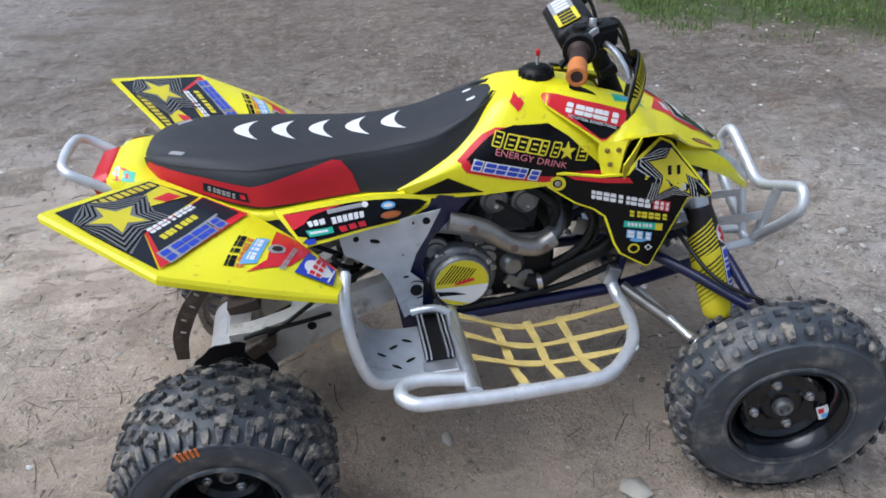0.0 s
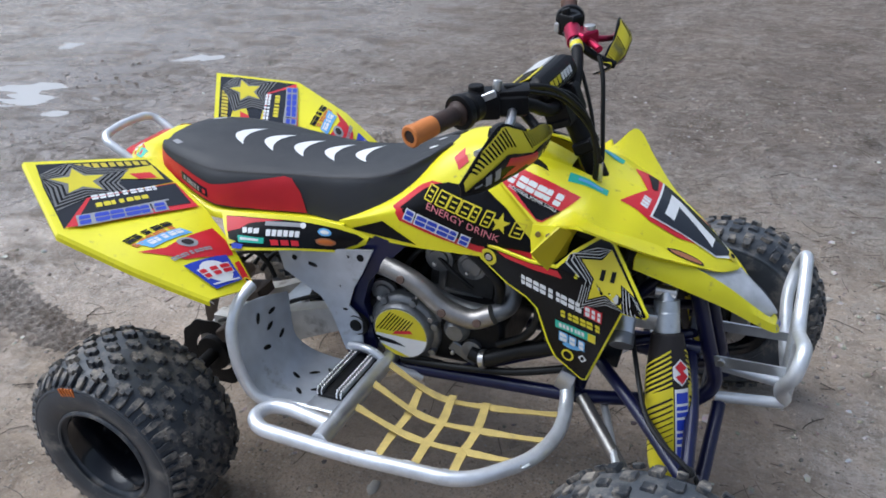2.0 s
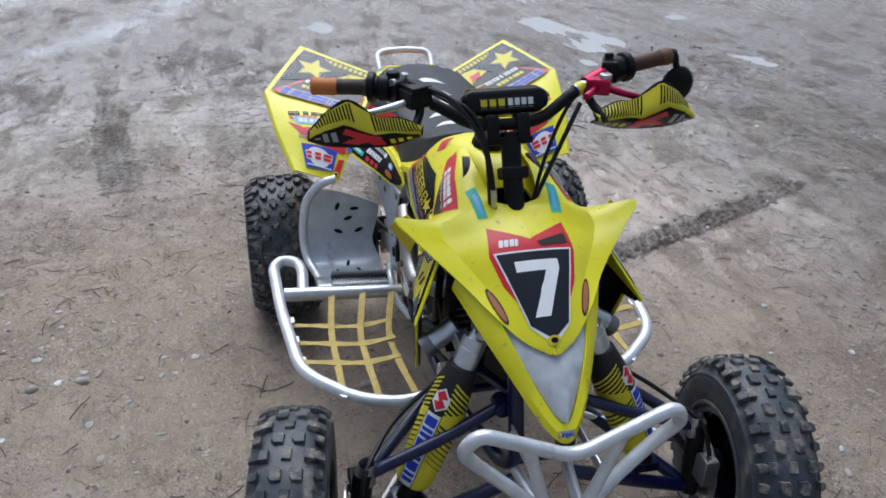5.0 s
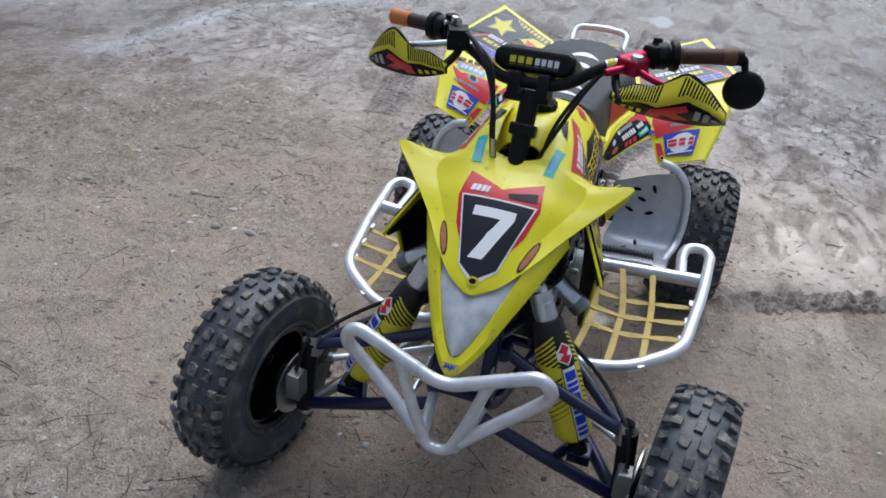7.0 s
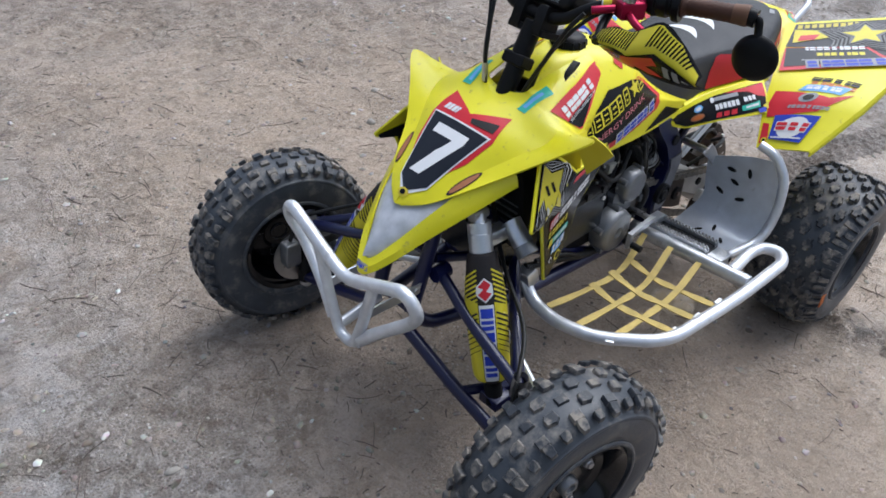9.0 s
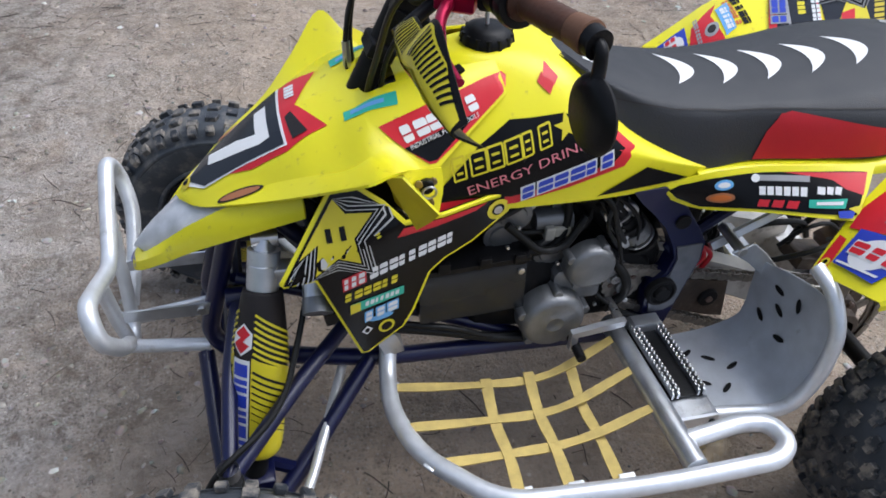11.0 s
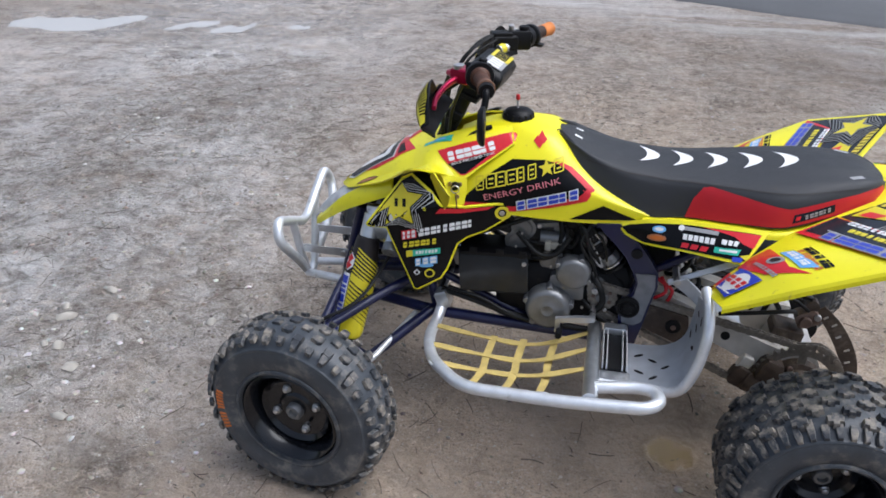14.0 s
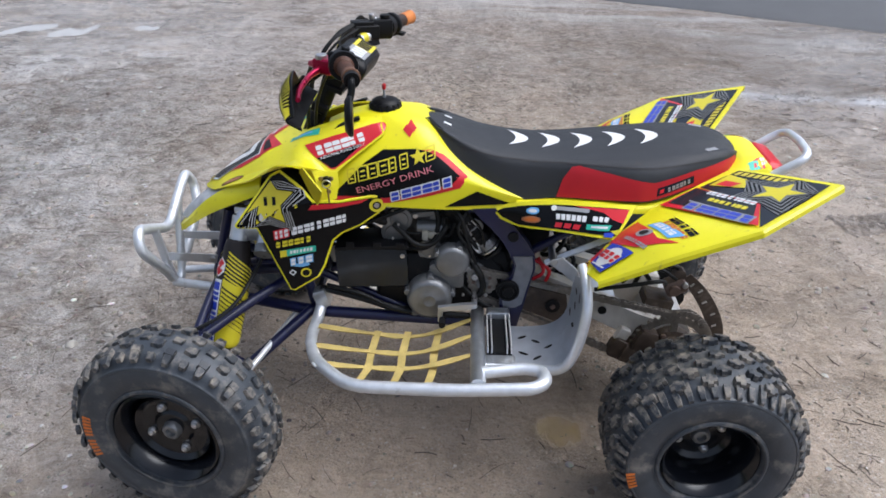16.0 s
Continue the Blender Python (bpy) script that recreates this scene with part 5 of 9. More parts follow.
ex = Shape(CAST)
ex.tube(bent([(0.77, -0.02, 0.60), (0.815, -0.06, 0.585), (0.825, -0.10, 0.52), (0.785, -0.125, 0.500), (0.69, -0.135, 0.512), (0.60, -0.13, 0.565), (0.50, -0.12, 0.585), (0.30, -0.10, 0.60)], 0.06, 8), 0.021, 14)
part("exhaust_header", ex, quad, "heat-stained exhaust header pipe")
hs = Shape(STEEL)
ctr = bent([(0.795, -0.148, 0.520), (0.755, -0.158, 0.502), (0.690, -0.162, 0.520), (0.625, -0.158, 0.578), (0.545, -0.148, 0.600)], 0.045, 8)
hs.tube(ctr, 0.0225, 14, STAINED, flat=1.0)
for p in (ctr[2], ctr[len(ctr) // 2], ctr[-3]):
    hs.disc(p + V(0, -0.021, 0.002), (0, -1, 0.2), 0.0095, 0.005, 12, RUST)
part("heat_shield", hs, quad, "bare metal exhaust heat shield")

cb = Shape(CAST_DARK)
for a, b, r in (((0.60, 0.075, 0.63), (0.53, 0.085, 0.545), 0.034), ((0.535, 0.085, 0.552), (0.505, 0.09, 0.515), 0.040), ((0.625, 0.07, 0.66), (0.60, 0.075, 0.63), 0.042)):
    cb.tube([a, b], r, 18)
cb.block(pose(0.555, 0.115, 0.57, 0, 35, 0), (0.03, 0.03, 0.10), STEEL)
cb.disc((0.55, 0.115, 0.60), (0, 1, 0), 0.022, 0.012, 16, STEEL)
cb.tube(bent([(0.58, 0.12, 0.645), (0.53, 0.14, 0.60), (0.52, 0.13, 0.52)], 0.03), 0.004, 6, HOSE)
cb.tube(bent([(0.57, 0.12, 0.645), (0.60, 0.15, 0.60), (0.56, 0.14, 0.54)], 0.03), 0.004, 6, HOSE)
part("throttle_body", cb, quad, "dark throttle body with clamps and hoses")

boot = Shape(CAST_DARK)
b0, b1_ = V(0.585, 0.105, 0.628), V(0.500, 0.112, 0.524)
boot.tube([b0, b1_], 0.024, 20)
bx = b1_ - b0
boot.tube(bent([(0.60, 0.12, 0.63), (0.565, 0.145, 0.565), (0.545, 0.14, 0.50)], 0.03), 0.004, 6, HOSE)
boot = part("intake_boot", boot, quad, "black clamped intake boot behind the cylinder")
for f, r, w_, m_ in ((0.34, 0.028, 0.03, CAST), (0.46, 0.0265, 0.05, CAST_DARK), (0.58, 0.029, 0.05, PLASTIC), (0.78, 0.027, 0.16, CAST), (0.90, 0.030, 0.03, STEEL), (0.99, 0.031, 0.05, CAST_DARK)):
    clamp = Shape(m_)
    clamp.tube([b0 + bx * (f - w_ / 2), b0 + bx * (f + w_ / 2)], r, 20)
    part("clamp_ring", clamp, boot)

st_m = Shape(CAST)
st_m.tube([(0.64, 0.085, 0.575), (0.70, 0.085, 0.575)], 0.020, 14)
st_m.tube([(0.635, 0.085, 0.575), (0.645, 0.085, 0.575)], 0.024, 14)
part("thermostat", st_m, quad, "small cast thermostat housing")

bt = Shape(RADIATOR)
bt.block(pose(0.815, 0.095, 0.478, 0, 3, 0), (0.185, 0.10, 0.115), taper=0.92, lip=0.12)
bt.block(pose(0.815, 0.095, 0.540, 0, 3, 0), (0.19, 0.105, 0.012), PLASTIC, taper=0.95)
for x in (0.74, 0.80, 0.87):
    bt.block(pose(x, 0.147, 0.548), (0.02, 0.008, 0.02), PLASTIC)
bt.disc((0.735, 0.146, 0.520), (0, 1, 0), 0.006, 0.004, 10, STEEL)
part("battery_box", bt, quad, "black plastic battery box", bevel=0.005)

rad = Shape(CAST_DARK)
rad.block(pose(1.02, 0, 0.60, 0, 12, 0), (0.045, 0.30, 0.23), taper=0.97)
fins = []
for i in range(12):
    fin = Shape(CAST)
    fin.block(pose(1.045, 0, 0.51 + i * 0.017), (0.004, 0.27, 0.004), CAST)
    fins.append(fin)
rad.block(pose(1.045, 0, 0.475, 0, 10, 0), (0.05, 0.25, 0.11), RADIATOR, taper=0.9)
rad = part("radiator", rad, quad, "dark radiator core")
for fin in fins:
    part("radiator_fin", fin, rad)

for pts, r in [
    ([(1.0, 0.10, 0.68), (0.90, 0.12, 0.66), (0.80, 0.10, 0.60), (0.74, 0.08, 0.575)], 0.013),
    ([(0.68, 0.09, 0.66), (0.74, 0.125, 0.64), (0.84, 0.13, 0.60), (0.92, 0.11, 0.56)], 0.006),
    ([(0.66, -0.09, 0.66), (0.60, -0.12, 0.62), (0.56, -0.11, 0.54), (0.60, -0.10, 0.48)], 0.006),
    ([(0.80, -0.10, 0.65), (0.88, -0.14, 0.60), (0.92, -0.13, 0.50), (0.86, -0.11, 0.42)], 0.007),
    ([(0.95, -0.10, 0.63), (0.93, -0.13, 0.55), (0.96, -0.12, 0.46)], 0.010),
    ([(0.60, 0.10, 0.44), (0.55, 0.15, 0.40), (0.48, 0.15, 0.36)], 0.005),
    ([(0.96, 0.12, 0.40), (0.86, 0.135, 0.385), (0.74, 0.14, 0.345), (0.55, 0.14, 0.335)], 0.009),
    ([(0.94, 0.13, 0.415), (0.84, 0.145, 0.40), (0.78, 0.14, 0.36), (0.66, 0.13, 0.34)], 0.006),
    ([(0.76, 0.12, 0.60), (0.70, 0.135, 0.545), (0.655, 0.13, 0.545), (0.62, 0.12, 0.60)], 0.007),
    ([(0.63, 0.10, 0.66), (0.585, 0.135, 0.635), (0.575, 0.14, 0.59), (0.53, 0.12, 0.52)], 0.006),
    ([(0.56, 0.12, 0.50), (0.53, 0.145, 0.47), (0.52, 0.14, 0.42), (0.55, 0.13, 0.38)], 0.009),
    ([(0.70, -0.10, 0.66), (0.76, -0.125, 0.64), (0.81, -0.13, 0.59), (0.80, -0.12, 0.54)], 0.012),
    ([(0.88, -0.13, 0.60), (0.90, -0.14, 0.54), (0.87, -0.135, 0.47), (0.80, -0.13, 0.43)], 0.010),
    ([(0.64, -0.10, 0.63), (0.70, -0.13, 0.60), (0.74, -0.12, 0.56)], 0.005),
    ([(0.52, -0.12, 0.47), (0.50, -0.14, 0.42), (0.54, -0.14, 0.36), (0.66, -0.13, 0.345)], 0.006),
    ([(0.97, -0.12, 0.40), (0.84, -0.135, 0.365), (0.70, -0.14, 0.350), (0.56, -0.14, 0.340)], 0.009),
]:
    ho = Shape(HOSE)
    ho.tube(bent(pts, 0.05), r, 10)
    part("hose", ho, quad, "black rubber hose beside the engine")

fill = Shape(PLASTIC)
fill.block(pose(0.70, 0, 0.68), (0.42, 0.16, 0.06), taper=0.9)
fill.block(pose(0.30, 0, 0.655), (0.30, 0.14, 0.09), taper=0.9)
fill.block(pose(0.40, 0, 0.56), (0.10, 0.12, 0.14), taper=0.9)
part("airbox", fill, quad, "black plastic airbox under the seat", bevel=0.01)

for s, spots in ((1, [(0.745, 0.605, 0.010), (0.665, 0.515, 0.010), (0.545, 0.455, 0.030), (0.515, 0.40, 0.018), (0.575, 0.40, 0.012), (0.76, 0.565, 0.010)]), (-1, [(0.66, 0.615, 0.016), (0.735, 0.605, 0.012), (0.64, 0.465, 0.024), (0.515, 0.50, 0.020), (0.69, 0.385, 0.016), (0.61, 0.52, 0.010)])):
    for x, z, r in spots:
        bs = Shape(CAST)
        bs.lathe([(0, 0.034), (r * 0.55, 0.033), (r * 0.62, 0.024), (r * 0.9, 0.022), (r, 0.0)], (x, 0.10 * s, z), (0, s, 0), 16)
        bs.disc((x, 0.132 * s, z), (0, s, 0), r * 0.3, 0.006, 8, STEEL)
        part("engine_boss", bs, quad, "cast boss with a bolt on the engine")
shf = Shape(ALLOY)
shf.prism([(x, 0.19, z) for x, z in [(0.640, 0.352), (0.627, 0.353), (0.627, 0.384), (0.560, 0.392), (0.541, 0.396), (0.539, 0.410), (0.585, 0.405), (0.640, 0.395)]], 0.012, normal=(0, 1, 0))
shf.tube([(0.628, 0.172, 0.360), (0.628, 0.225, 0.360)], 0.009, 10, CAST_DARK)
shf.tube([(0.545, 0.12, 0.400), (0.545, 0.192, 0.400)], 0.008, 8, STEEL)
part("gear_lever", shf, quad, "bare metal gear shift lever")

# wiring connector beside the cylinder
cn = Shape(CREAM)
cn.block(pose(0.655, 0.102, 0.563), (0.030, 0.020, 0.020), CREAM)
cn.block(pose(0.678, 0.102, 0.563), (0.016, 0.028, 0.027), CREAM)
cn.tube(bent([(0.640, 0.102, 0.563), (0.615, 0.106, 0.560), (0.600, 0.100, 0.590), (0.604, 0.090, 0.640)], 0.02), 0.0055, 8, HOSE)
cn.tube(bent([(0.686, 0.102, 0.563), (0.730, 0.104, 0.566), (0.770, 0.100, 0.590), (0.800, 0.094, 0.640)], 0.03), 0.0055, 8, HOSE)
cn.tube(bent([(0.760, 0.096, 0.525), (0.700, 0.108, 0.520), (0.660, 0.112, 0.535), (0.640, 0.100, 0.590), (0.655, 0.085, 0.650)], 0.03), 0.008, 8, HOSE)
part("wiring_connector", cn, quad, "cream plastic wiring connector with black cables", bevel=0.002)

# --- chain and sprockets
sp = Shape(CHAIN_M)


def gear(sh, c, r, teeth, th, material):
    pts = []
    for i in range(teeth * 4):
        a = 2 * math.pi * i / (teeth * 4)
        q = r if (i % 4) in (0, 1) else r * 0.93
        pts.append((c[0] + q * math.cos(a), c[1], c[2] + q * math.sin(a)))
    sh.prism(pts, th, material, normal=(0, 1, 0))


gear(sp, (0.525, 0.124, 0.435), 0.040, 14, 0.008, CHAIN_M)
sp.disc((0.525, 0.126, 0.435), (0, 1, 0), 0.016, 0.014, 12, CAST)
sp.disc((0.525, 0.138, 0.435), (0, 1, 0), 0.007, 0.006, 6, STEEL)
for k in range(5):
    sp.disc((0.525 + 0.024 * math.cos(k * 1.257), 0.128, 0.435 + 0.024 * math.sin(k * 1.257)), (0, 1, 0), 0.005, 0.002, 8, RUST)
part("front_sprocket", sp, quad, "oily drive sprocket")
sp = Shape(CHAIN_M)
n = 144
vs, fs = [], []
for o in (-0.003, 0.003):
    for i in range(n):
        a = 2 * math.pi * i / n
        q = 0.116 if (i % 4) in (0, 1) else 0.107
        vs += [(math.cos(a) * q, 0.126 + o, 0.236 + math.sin(a) * q), (math.cos(a) * 0.088, 0.126 + o, 0.236 + math.sin(a) * 0.088)]
for i in range(n):
    j = (i + 1) % n
    fs += [(2 * i, 2 * j, 2 * j + 1, 2 * i + 1), (2 * n + 2 * i, 2 * n + 2 * i + 1, 2 * n + 2 * j + 1, 2 * n + 2 * j), (2 * i, 2 * n + 2 * i, 2 * n + 2 * j, 2 * j), (2 * i + 1, 2 * j + 1, 2 * n + 2 * j + 1, 2 * n + 2 * i + 1)]
sp.add(vs, fs)
for k in range(6):
    sp.block(Matrix.Translation((0, 0.126, 0.236)) @ pose(0, 0, 0, 0, 30 + 60 * k, 0) @ Matrix.Translation((0.066, 0, 0)), (0.056, 0.006, 0.020), CHAIN_M, taper=0.9)
sp.disc((0.0, 0.104, 0.236), (0, 1, 0), 0.048, 0.018, 24, RUSTY)
part("rear_sprocket", sp, quad, "oily rear sprocket")
ch = Shape(CHAIN_M)
top0, top1, bot0, bot1 = V(0.545, 0.126, 0.474), V(0.02, 0.126, 0.352), V(0.545, 0.126, 0.398), V(-0.01, 0.126, 0.148)
loop = [top0.lerp(top1, i / 36) for i in range(37)] + [V(0.0 - 0.108 * math.sin(a), 0.126, 0.236 + 0.126 * math.cos(a)) for a in (math.pi * i / 12 for i in range(1, 12))] + [bot1.lerp(bot0, i / 38) for i in range(39)]
for i, (p, q) in enumerate(zip(loop, loop[1:])):
    d = (q - p).normalized()
    m = Matrix.Translation((p + q) / 2) @ d.to_track_quat("X", "Z").to_matrix().to_4x4()
    for o in (-0.007, 0.007):
        ch.block(m @ Matrix.Translation((0, o * (1.0 if i % 2 else 0.65), 0)), ((q - p).length * 1.25, 0.0030, 0.017), taper=0.7, lip=0.6)
    ch.tube([m @ Vector((0, -0.008, 0)), m @ Vector((0, 0.008, 0))], 0.0068, 6)
part("drive_chain", ch, quad, "oily roller chain", smooth=30)
cg = Shape(RUSTY)
cg.block(pose(0.135, 0.126, 0.232, 0, -24, 0), (0.075, 0.030, 0.062), RUSTY, taper=0.72, lip=0.5)
cg.block(pose(0.135, 0.118, 0.275, 0, -24, 0), (0.034, 0.020, 0.045), ARM_MUD, taper=0.85, lip=0.3)
part("chain_guide", cg, quad, "muddy chain guide under the swing arm", bevel=0.003)

sl_ = Shape(RUSTY)
sl_.prism([(x, 0.1290, z) for x, z in [(0.425, 0.434), (0.300, 0.405), (0.285, 0.310), (0.330, 0.322), (0.425, 0.360)]], 0.005, normal=(0, 1, 0))
sl_.disc((0.335, 0.131, 0.372), (0, 1, 0), 0.020, 0.008, 16, CAST_DARK)
sl_.disc((0.335, 0.138, 0.372), (0, 1, 0), 0.007, 0.005, 8, RUST)
part("chain_slider", sl_, quad, "mud-caked slider plate between the chain runs", bevel=0.001)

# --- swing arm, axle, rear brake and rear shock
sw = Shape(ALLOY)
for s in (1, -1):
    arm = [sides([(0.47, 0.075, 0.455), (0.47, 0.075, 0.395), (0.47, 0.10, 0.395), (0.47, 0.10, 0.455)], s),
           sides([(0.30, 0.085, 0.405), (0.30, 0.085, 0.335), (0.30, 0.125, 0.335), (0.30, 0.125, 0.405)], s),
           sides([(0.09, 0.085, 0.315), (0.09, 0.085, 0.235), (0.09, 0.13, 0.235), (0.09, 0.13, 0.315)], s),
           sides([(0.0, 0.085, 0.29), (0.0, 0.085, 0.205), (0.0, 0.125, 0.205), (0.0, 0.125, 0.29)], s)]
    g = [spline(c, 4) for c in zip(*arm)]
    vs = [g[j][i] for i in range(len(g[0])) for j in range(4)]
    n = len(g[0])
    fs = [(i * 4 + j, i * 4 + (j + 1) % 4, i * 4 + 4 + (j + 1) % 4, i * 4 + 4 + j) for i in range(n - 1) for j in range(4)] + [(3, 2, 1, 0), tuple((n - 1) * 4 + j for j in range(4))]
    drop = -0.018 if s > 0 else 0.0
    if s < 0:
        vs = [v + V(0, 0, 0.050 * max(0.0, 1 - v.x / 0.4)) if i % 4 in (0, 3) else v for i, v in enumerate(vs)]
    near = [v - V(0, 0.024 if s > 0 else 0.0, drop) for v in vs]
    if s < 0:
        sw.add(near, fs, ARM_MUD)
    else:
        k = 4 * (n // 2)
        sw.add(near, fs[:k] + fs[-2:-1], ARM_MUD)
        sw.add(near, fs[k:-2] + fs[-1:], ARM_MUD)
    sw.disc((0.2, 0.125 * s, 0.34 - drop), (0, s, 0), 0.012, 0.006, 12, CAST_DARK)
sw.block(pose(0.20, 0, 0.345, 0, -16, 0), (0.09, 0.18, 0.05))
part("swing_arm", sw, quad, "bare aluminium swing arm streaked with mud", bevel=0.006)
ax = Shape(CAST_DARK)
ax.tube([(0, -0.46, 0.236), (0, 0.46, 0.236)], 0.018, 16)
ax.tube([(0, -0.125, 0.240), (0, 0.075, 0.240)], 0.066, 28, ALLOY_MUD)
ax.block(pose(0.02, -0.02, 0.295), (0.075, 0.11, 0.05), ALLOY_MUD, taper=0.7, lip=0.7)
for k in range(6):
    ax.disc((0.050 * math.cos(k * 1.05), -0.124, 0.240 + 0.050 * math.sin(k * 1.05)), (0, -1, 0), 0.008, 0.007, 8, STEEL)
for s in (1, -1):
    ax.lathe([(0, 0.04), (0.02, 0.055), (0.05, 0.06), (0.06, 0.04), (0.10, 0.03)], (0, 0.33 * s, 0.236), (0, s, 0), 20)
part("rear_axle", ax, quad, "dark steel rear axle")
for s in (1, -1):
    bd = Shape(CAST_DARK)
    y = 0.150 * s
    ro, ri = 0.104, 0.060
    n = 40
    vs, fs = [], []
    for o in (-0.002, 0.002):
        for i in range(n):
            a = 2 * math.pi * i / n
            k = 1.0 if i % 4 < 2 else 0.955
            vs += [(math.cos(a) * ro * k, y + o, 0.236 + math.sin(a) * ro * k), (math.cos(a) * ri, y + o, 0.236 + math.sin(a) * ri)]
    for i in range(n):
        j = (i + 1) % n
        fs += [(2 * i, 2 * j, 2 * j + 1, 2 * i + 1), (2 * n + 2 * i, 2 * n + 2 * i + 1, 2 * n + 2 * j + 1, 2 * n + 2 * j), (2 * i, 2 * n + 2 * i, 2 * n + 2 * j, 2 * j), (2 * i + 1, 2 * j + 1, 2 * n + 2 * j + 1, 2 * n + 2 * i + 1)]
    bd.add(vs, fs)
    bd.tube([(0, y - 0.01, 0.236), (0, y + 0.01, 0.236)], 0.05, 20, CAST_DARK)
    if s > 0:
        continue
    part("brake_disc", bd, quad, "dark wave-edged rear brake disc")
cl = Shape(RUSTY)
cl.block(pose(0.075, -0.150, 0.325, 0, -30, 0), (0.07, 0.045, 0.04))
cl.tube(bent([(0.10, -0.150, 0.345), (0.18, -0.150, 0.40), (0.25, -0.10, 0.42), (0.40, -0.08, 0.47)], 0.04), 0.006, 8, HOSE)
cl.tube(bent([(0.04, -0.15, 0.345), (0.08, -0.17, 0.372), (0.16, -0.16, 0.375), (0.25, -0.13, 0.37)], 0.04), 0.006, 8, HOSE)
part("brake_caliper", cl, quad, "muddy black brake caliper with its hose", bevel=0.005)
gl = Shape(RUSTY)
strip = spline([V(-0.040, 0.03, 0.412), V(-0.085, 0.03, 0.362), V(-0.125, 0.03, 0.300), V(-0.152, 0.03, 0.235), V(-0.160, 0.03, 0.165)], 5)
vs, fs = [], []
for i, p in enumerate(strip):
    d = (strip[min(i + 1, len(strip) - 1)] - strip[max(i - 1, 0)]).normalized()
    out = V(d.z, 0, -d.x) * (0.015 + 0.007 * math.sin(math.pi * i / len(strip)))
    edge = V(0, 0.003, 0)
    vs += [p + out - edge, p + out + edge, p - out + edge, p - out - edge]
for i in range(len(strip) - 1):
    fs += [(i * 4 + j, i * 4 + (j + 1) % 4, i * 4 + 4 + (j + 1) % 4, i * 4 + 4 + j) for j in range(4)]
fs += [(3, 2, 1, 0), tuple((len(strip) - 1) * 4 + j for j in range(4))]
gl.add(vs, fs)
for k, i in enumerate((2, 4, 7, 10, 13)):
    p, q = strip[i], strip[i + 1]
    m = Matrix.Translation((p + q) / 2 + V(0.004 * (-1) ** k, 0, 0)) @ (q - p).to_track_quat("X", "Y").to_matrix().to_4x4()
    gl.block(m, (0.006, 0.014, 0.0074), STEEL, taper=1)
part("axle_guard", gl, quad, "rusty curved guard behind the sprocket", bevel=0.002)
hc = Shape(RUSTY)
hc.lathe([(0.0, 0.030), (0.0, 0.062), (0.010, 0.066), (0.030, 0.062), (0.034, 0.048), (0.060, 0.044), (0.064, 0.030)], (0.0, 0.10, 0.236), (0, 1, 0), 22)
for k in range(6):
    a = k * 1.047
    hc.disc((0.052 * math.cos(a), 0.130, 0.236 + 0.052 * math.sin(a)), (0, 1, 0), 0.009, 0.010, 8, RUST)
hc.block(pose(0.075, 0.125, 0.262, 0, -20, 0), (0.06, 0.05, 0.075), RUSTY, taper=0.7, lip=0.5)
hc.block(pose(0.115, 0.120, 0.225, 0, -20, 0), (0.045, 0.06, 0.06), RUSTY, taper=0.7, lip=0.5)
part("hub_carrier", hc, quad, "muddy rusted axle hub carrier", bevel=0.003)
ct = Shape(RUSTY)
ct.block(pose(0.03, 0.02, 0.335, 0, -10, 0), (0.08, 0.07, 0.035))
ct.block(pose(-0.012, 0.030, 0.385, 0, 25, 0), (0.060, 0.050, 0.045), RUST, taper=0.7, lip=0.5)
ct.block(pose(-0.018, 0.030, 0.420, 0, 25, 0), (0.035, 0.030, 0.030), RUSTY, taper=0.7, lip=0.5)
ct.disc((-0.005, 0.054, 0.382), (0, 1, 0), 0.016, 0.010, 14, RUST)
ct.disc((-0.032, 0.052, 0.400), (0, 1, 0), 0.009, 0.010, 10, STEEL)
ct.tube(bent([(0.10, 0.03, 0.385), (0.085, 0.03, 0.43), (0.047, 0.03, 0.462), (-0.015, 0.03, 0.440)], 0.03), 0.007, 8, HOSE)
ct.tube(bent([(0.14, 0.05, 0.40), (0.10, 0.055, 0.445), (0.04, 0.05, 0.450), (-0.01, 0.045, 0.41)], 0.03), 0.005, 8, HOSE)
ct.tube(bent([(0.06, 0.03, 0.40), (0.10, 0.05, 0.46), (0.20, 0.05, 0.47), (0.30, 0.04, 0.42)], 0.04), 0.007, 8, HOSE)
ct.tube(bent([(0.02, 0.05, 0.40), (0.04, 0.10, 0.44), (0.12, 0.11, 0.43), (0.22, 0.09, 0.40)], 0.04), 0.006, 8, HOSE)
ct.tube(bent([(0.38, 0.10, 0.50), (0.36, 0.125, 0.47), (0.40, 0.12, 0.44)], 0.02), 0.005, 8, RED_PLASTIC)
ct.tube(bent([(0.40, 0.10, 0.50), (0.345, 0.12, 0.475), (0.36, 0.115, 0.43)], 0.02), 0.005, 8, RED_PLASTIC)
part("brake_bracket", ct, quad, "muddy bracket with hoses above the axle", bevel=0.005)
rs = Shape(CAST_DARK)
a, b = V(0.42, 0, 0.66), V(0.27, 0, 0.36)
rs.tube([a, b], 0.016, 12, STEEL)
d = (b - a).normalized()
u = d.orthogonal().normalized()
w = d.cross(u)
rs.tube([a + d * (0.04 + 0.25 * i / 120) + (u * math.cos(i * 0.36) + w * math.sin(i * 0.36)) * 0.036 for i in range(121)], 0.0065, 8, CAST_DARK)
rs.tube([a, a + d * 0.05], 0.042, 16, CAST_DARK)
rs.tube([b, b - d * 0.045], 0.042, 16, CAST_DARK)
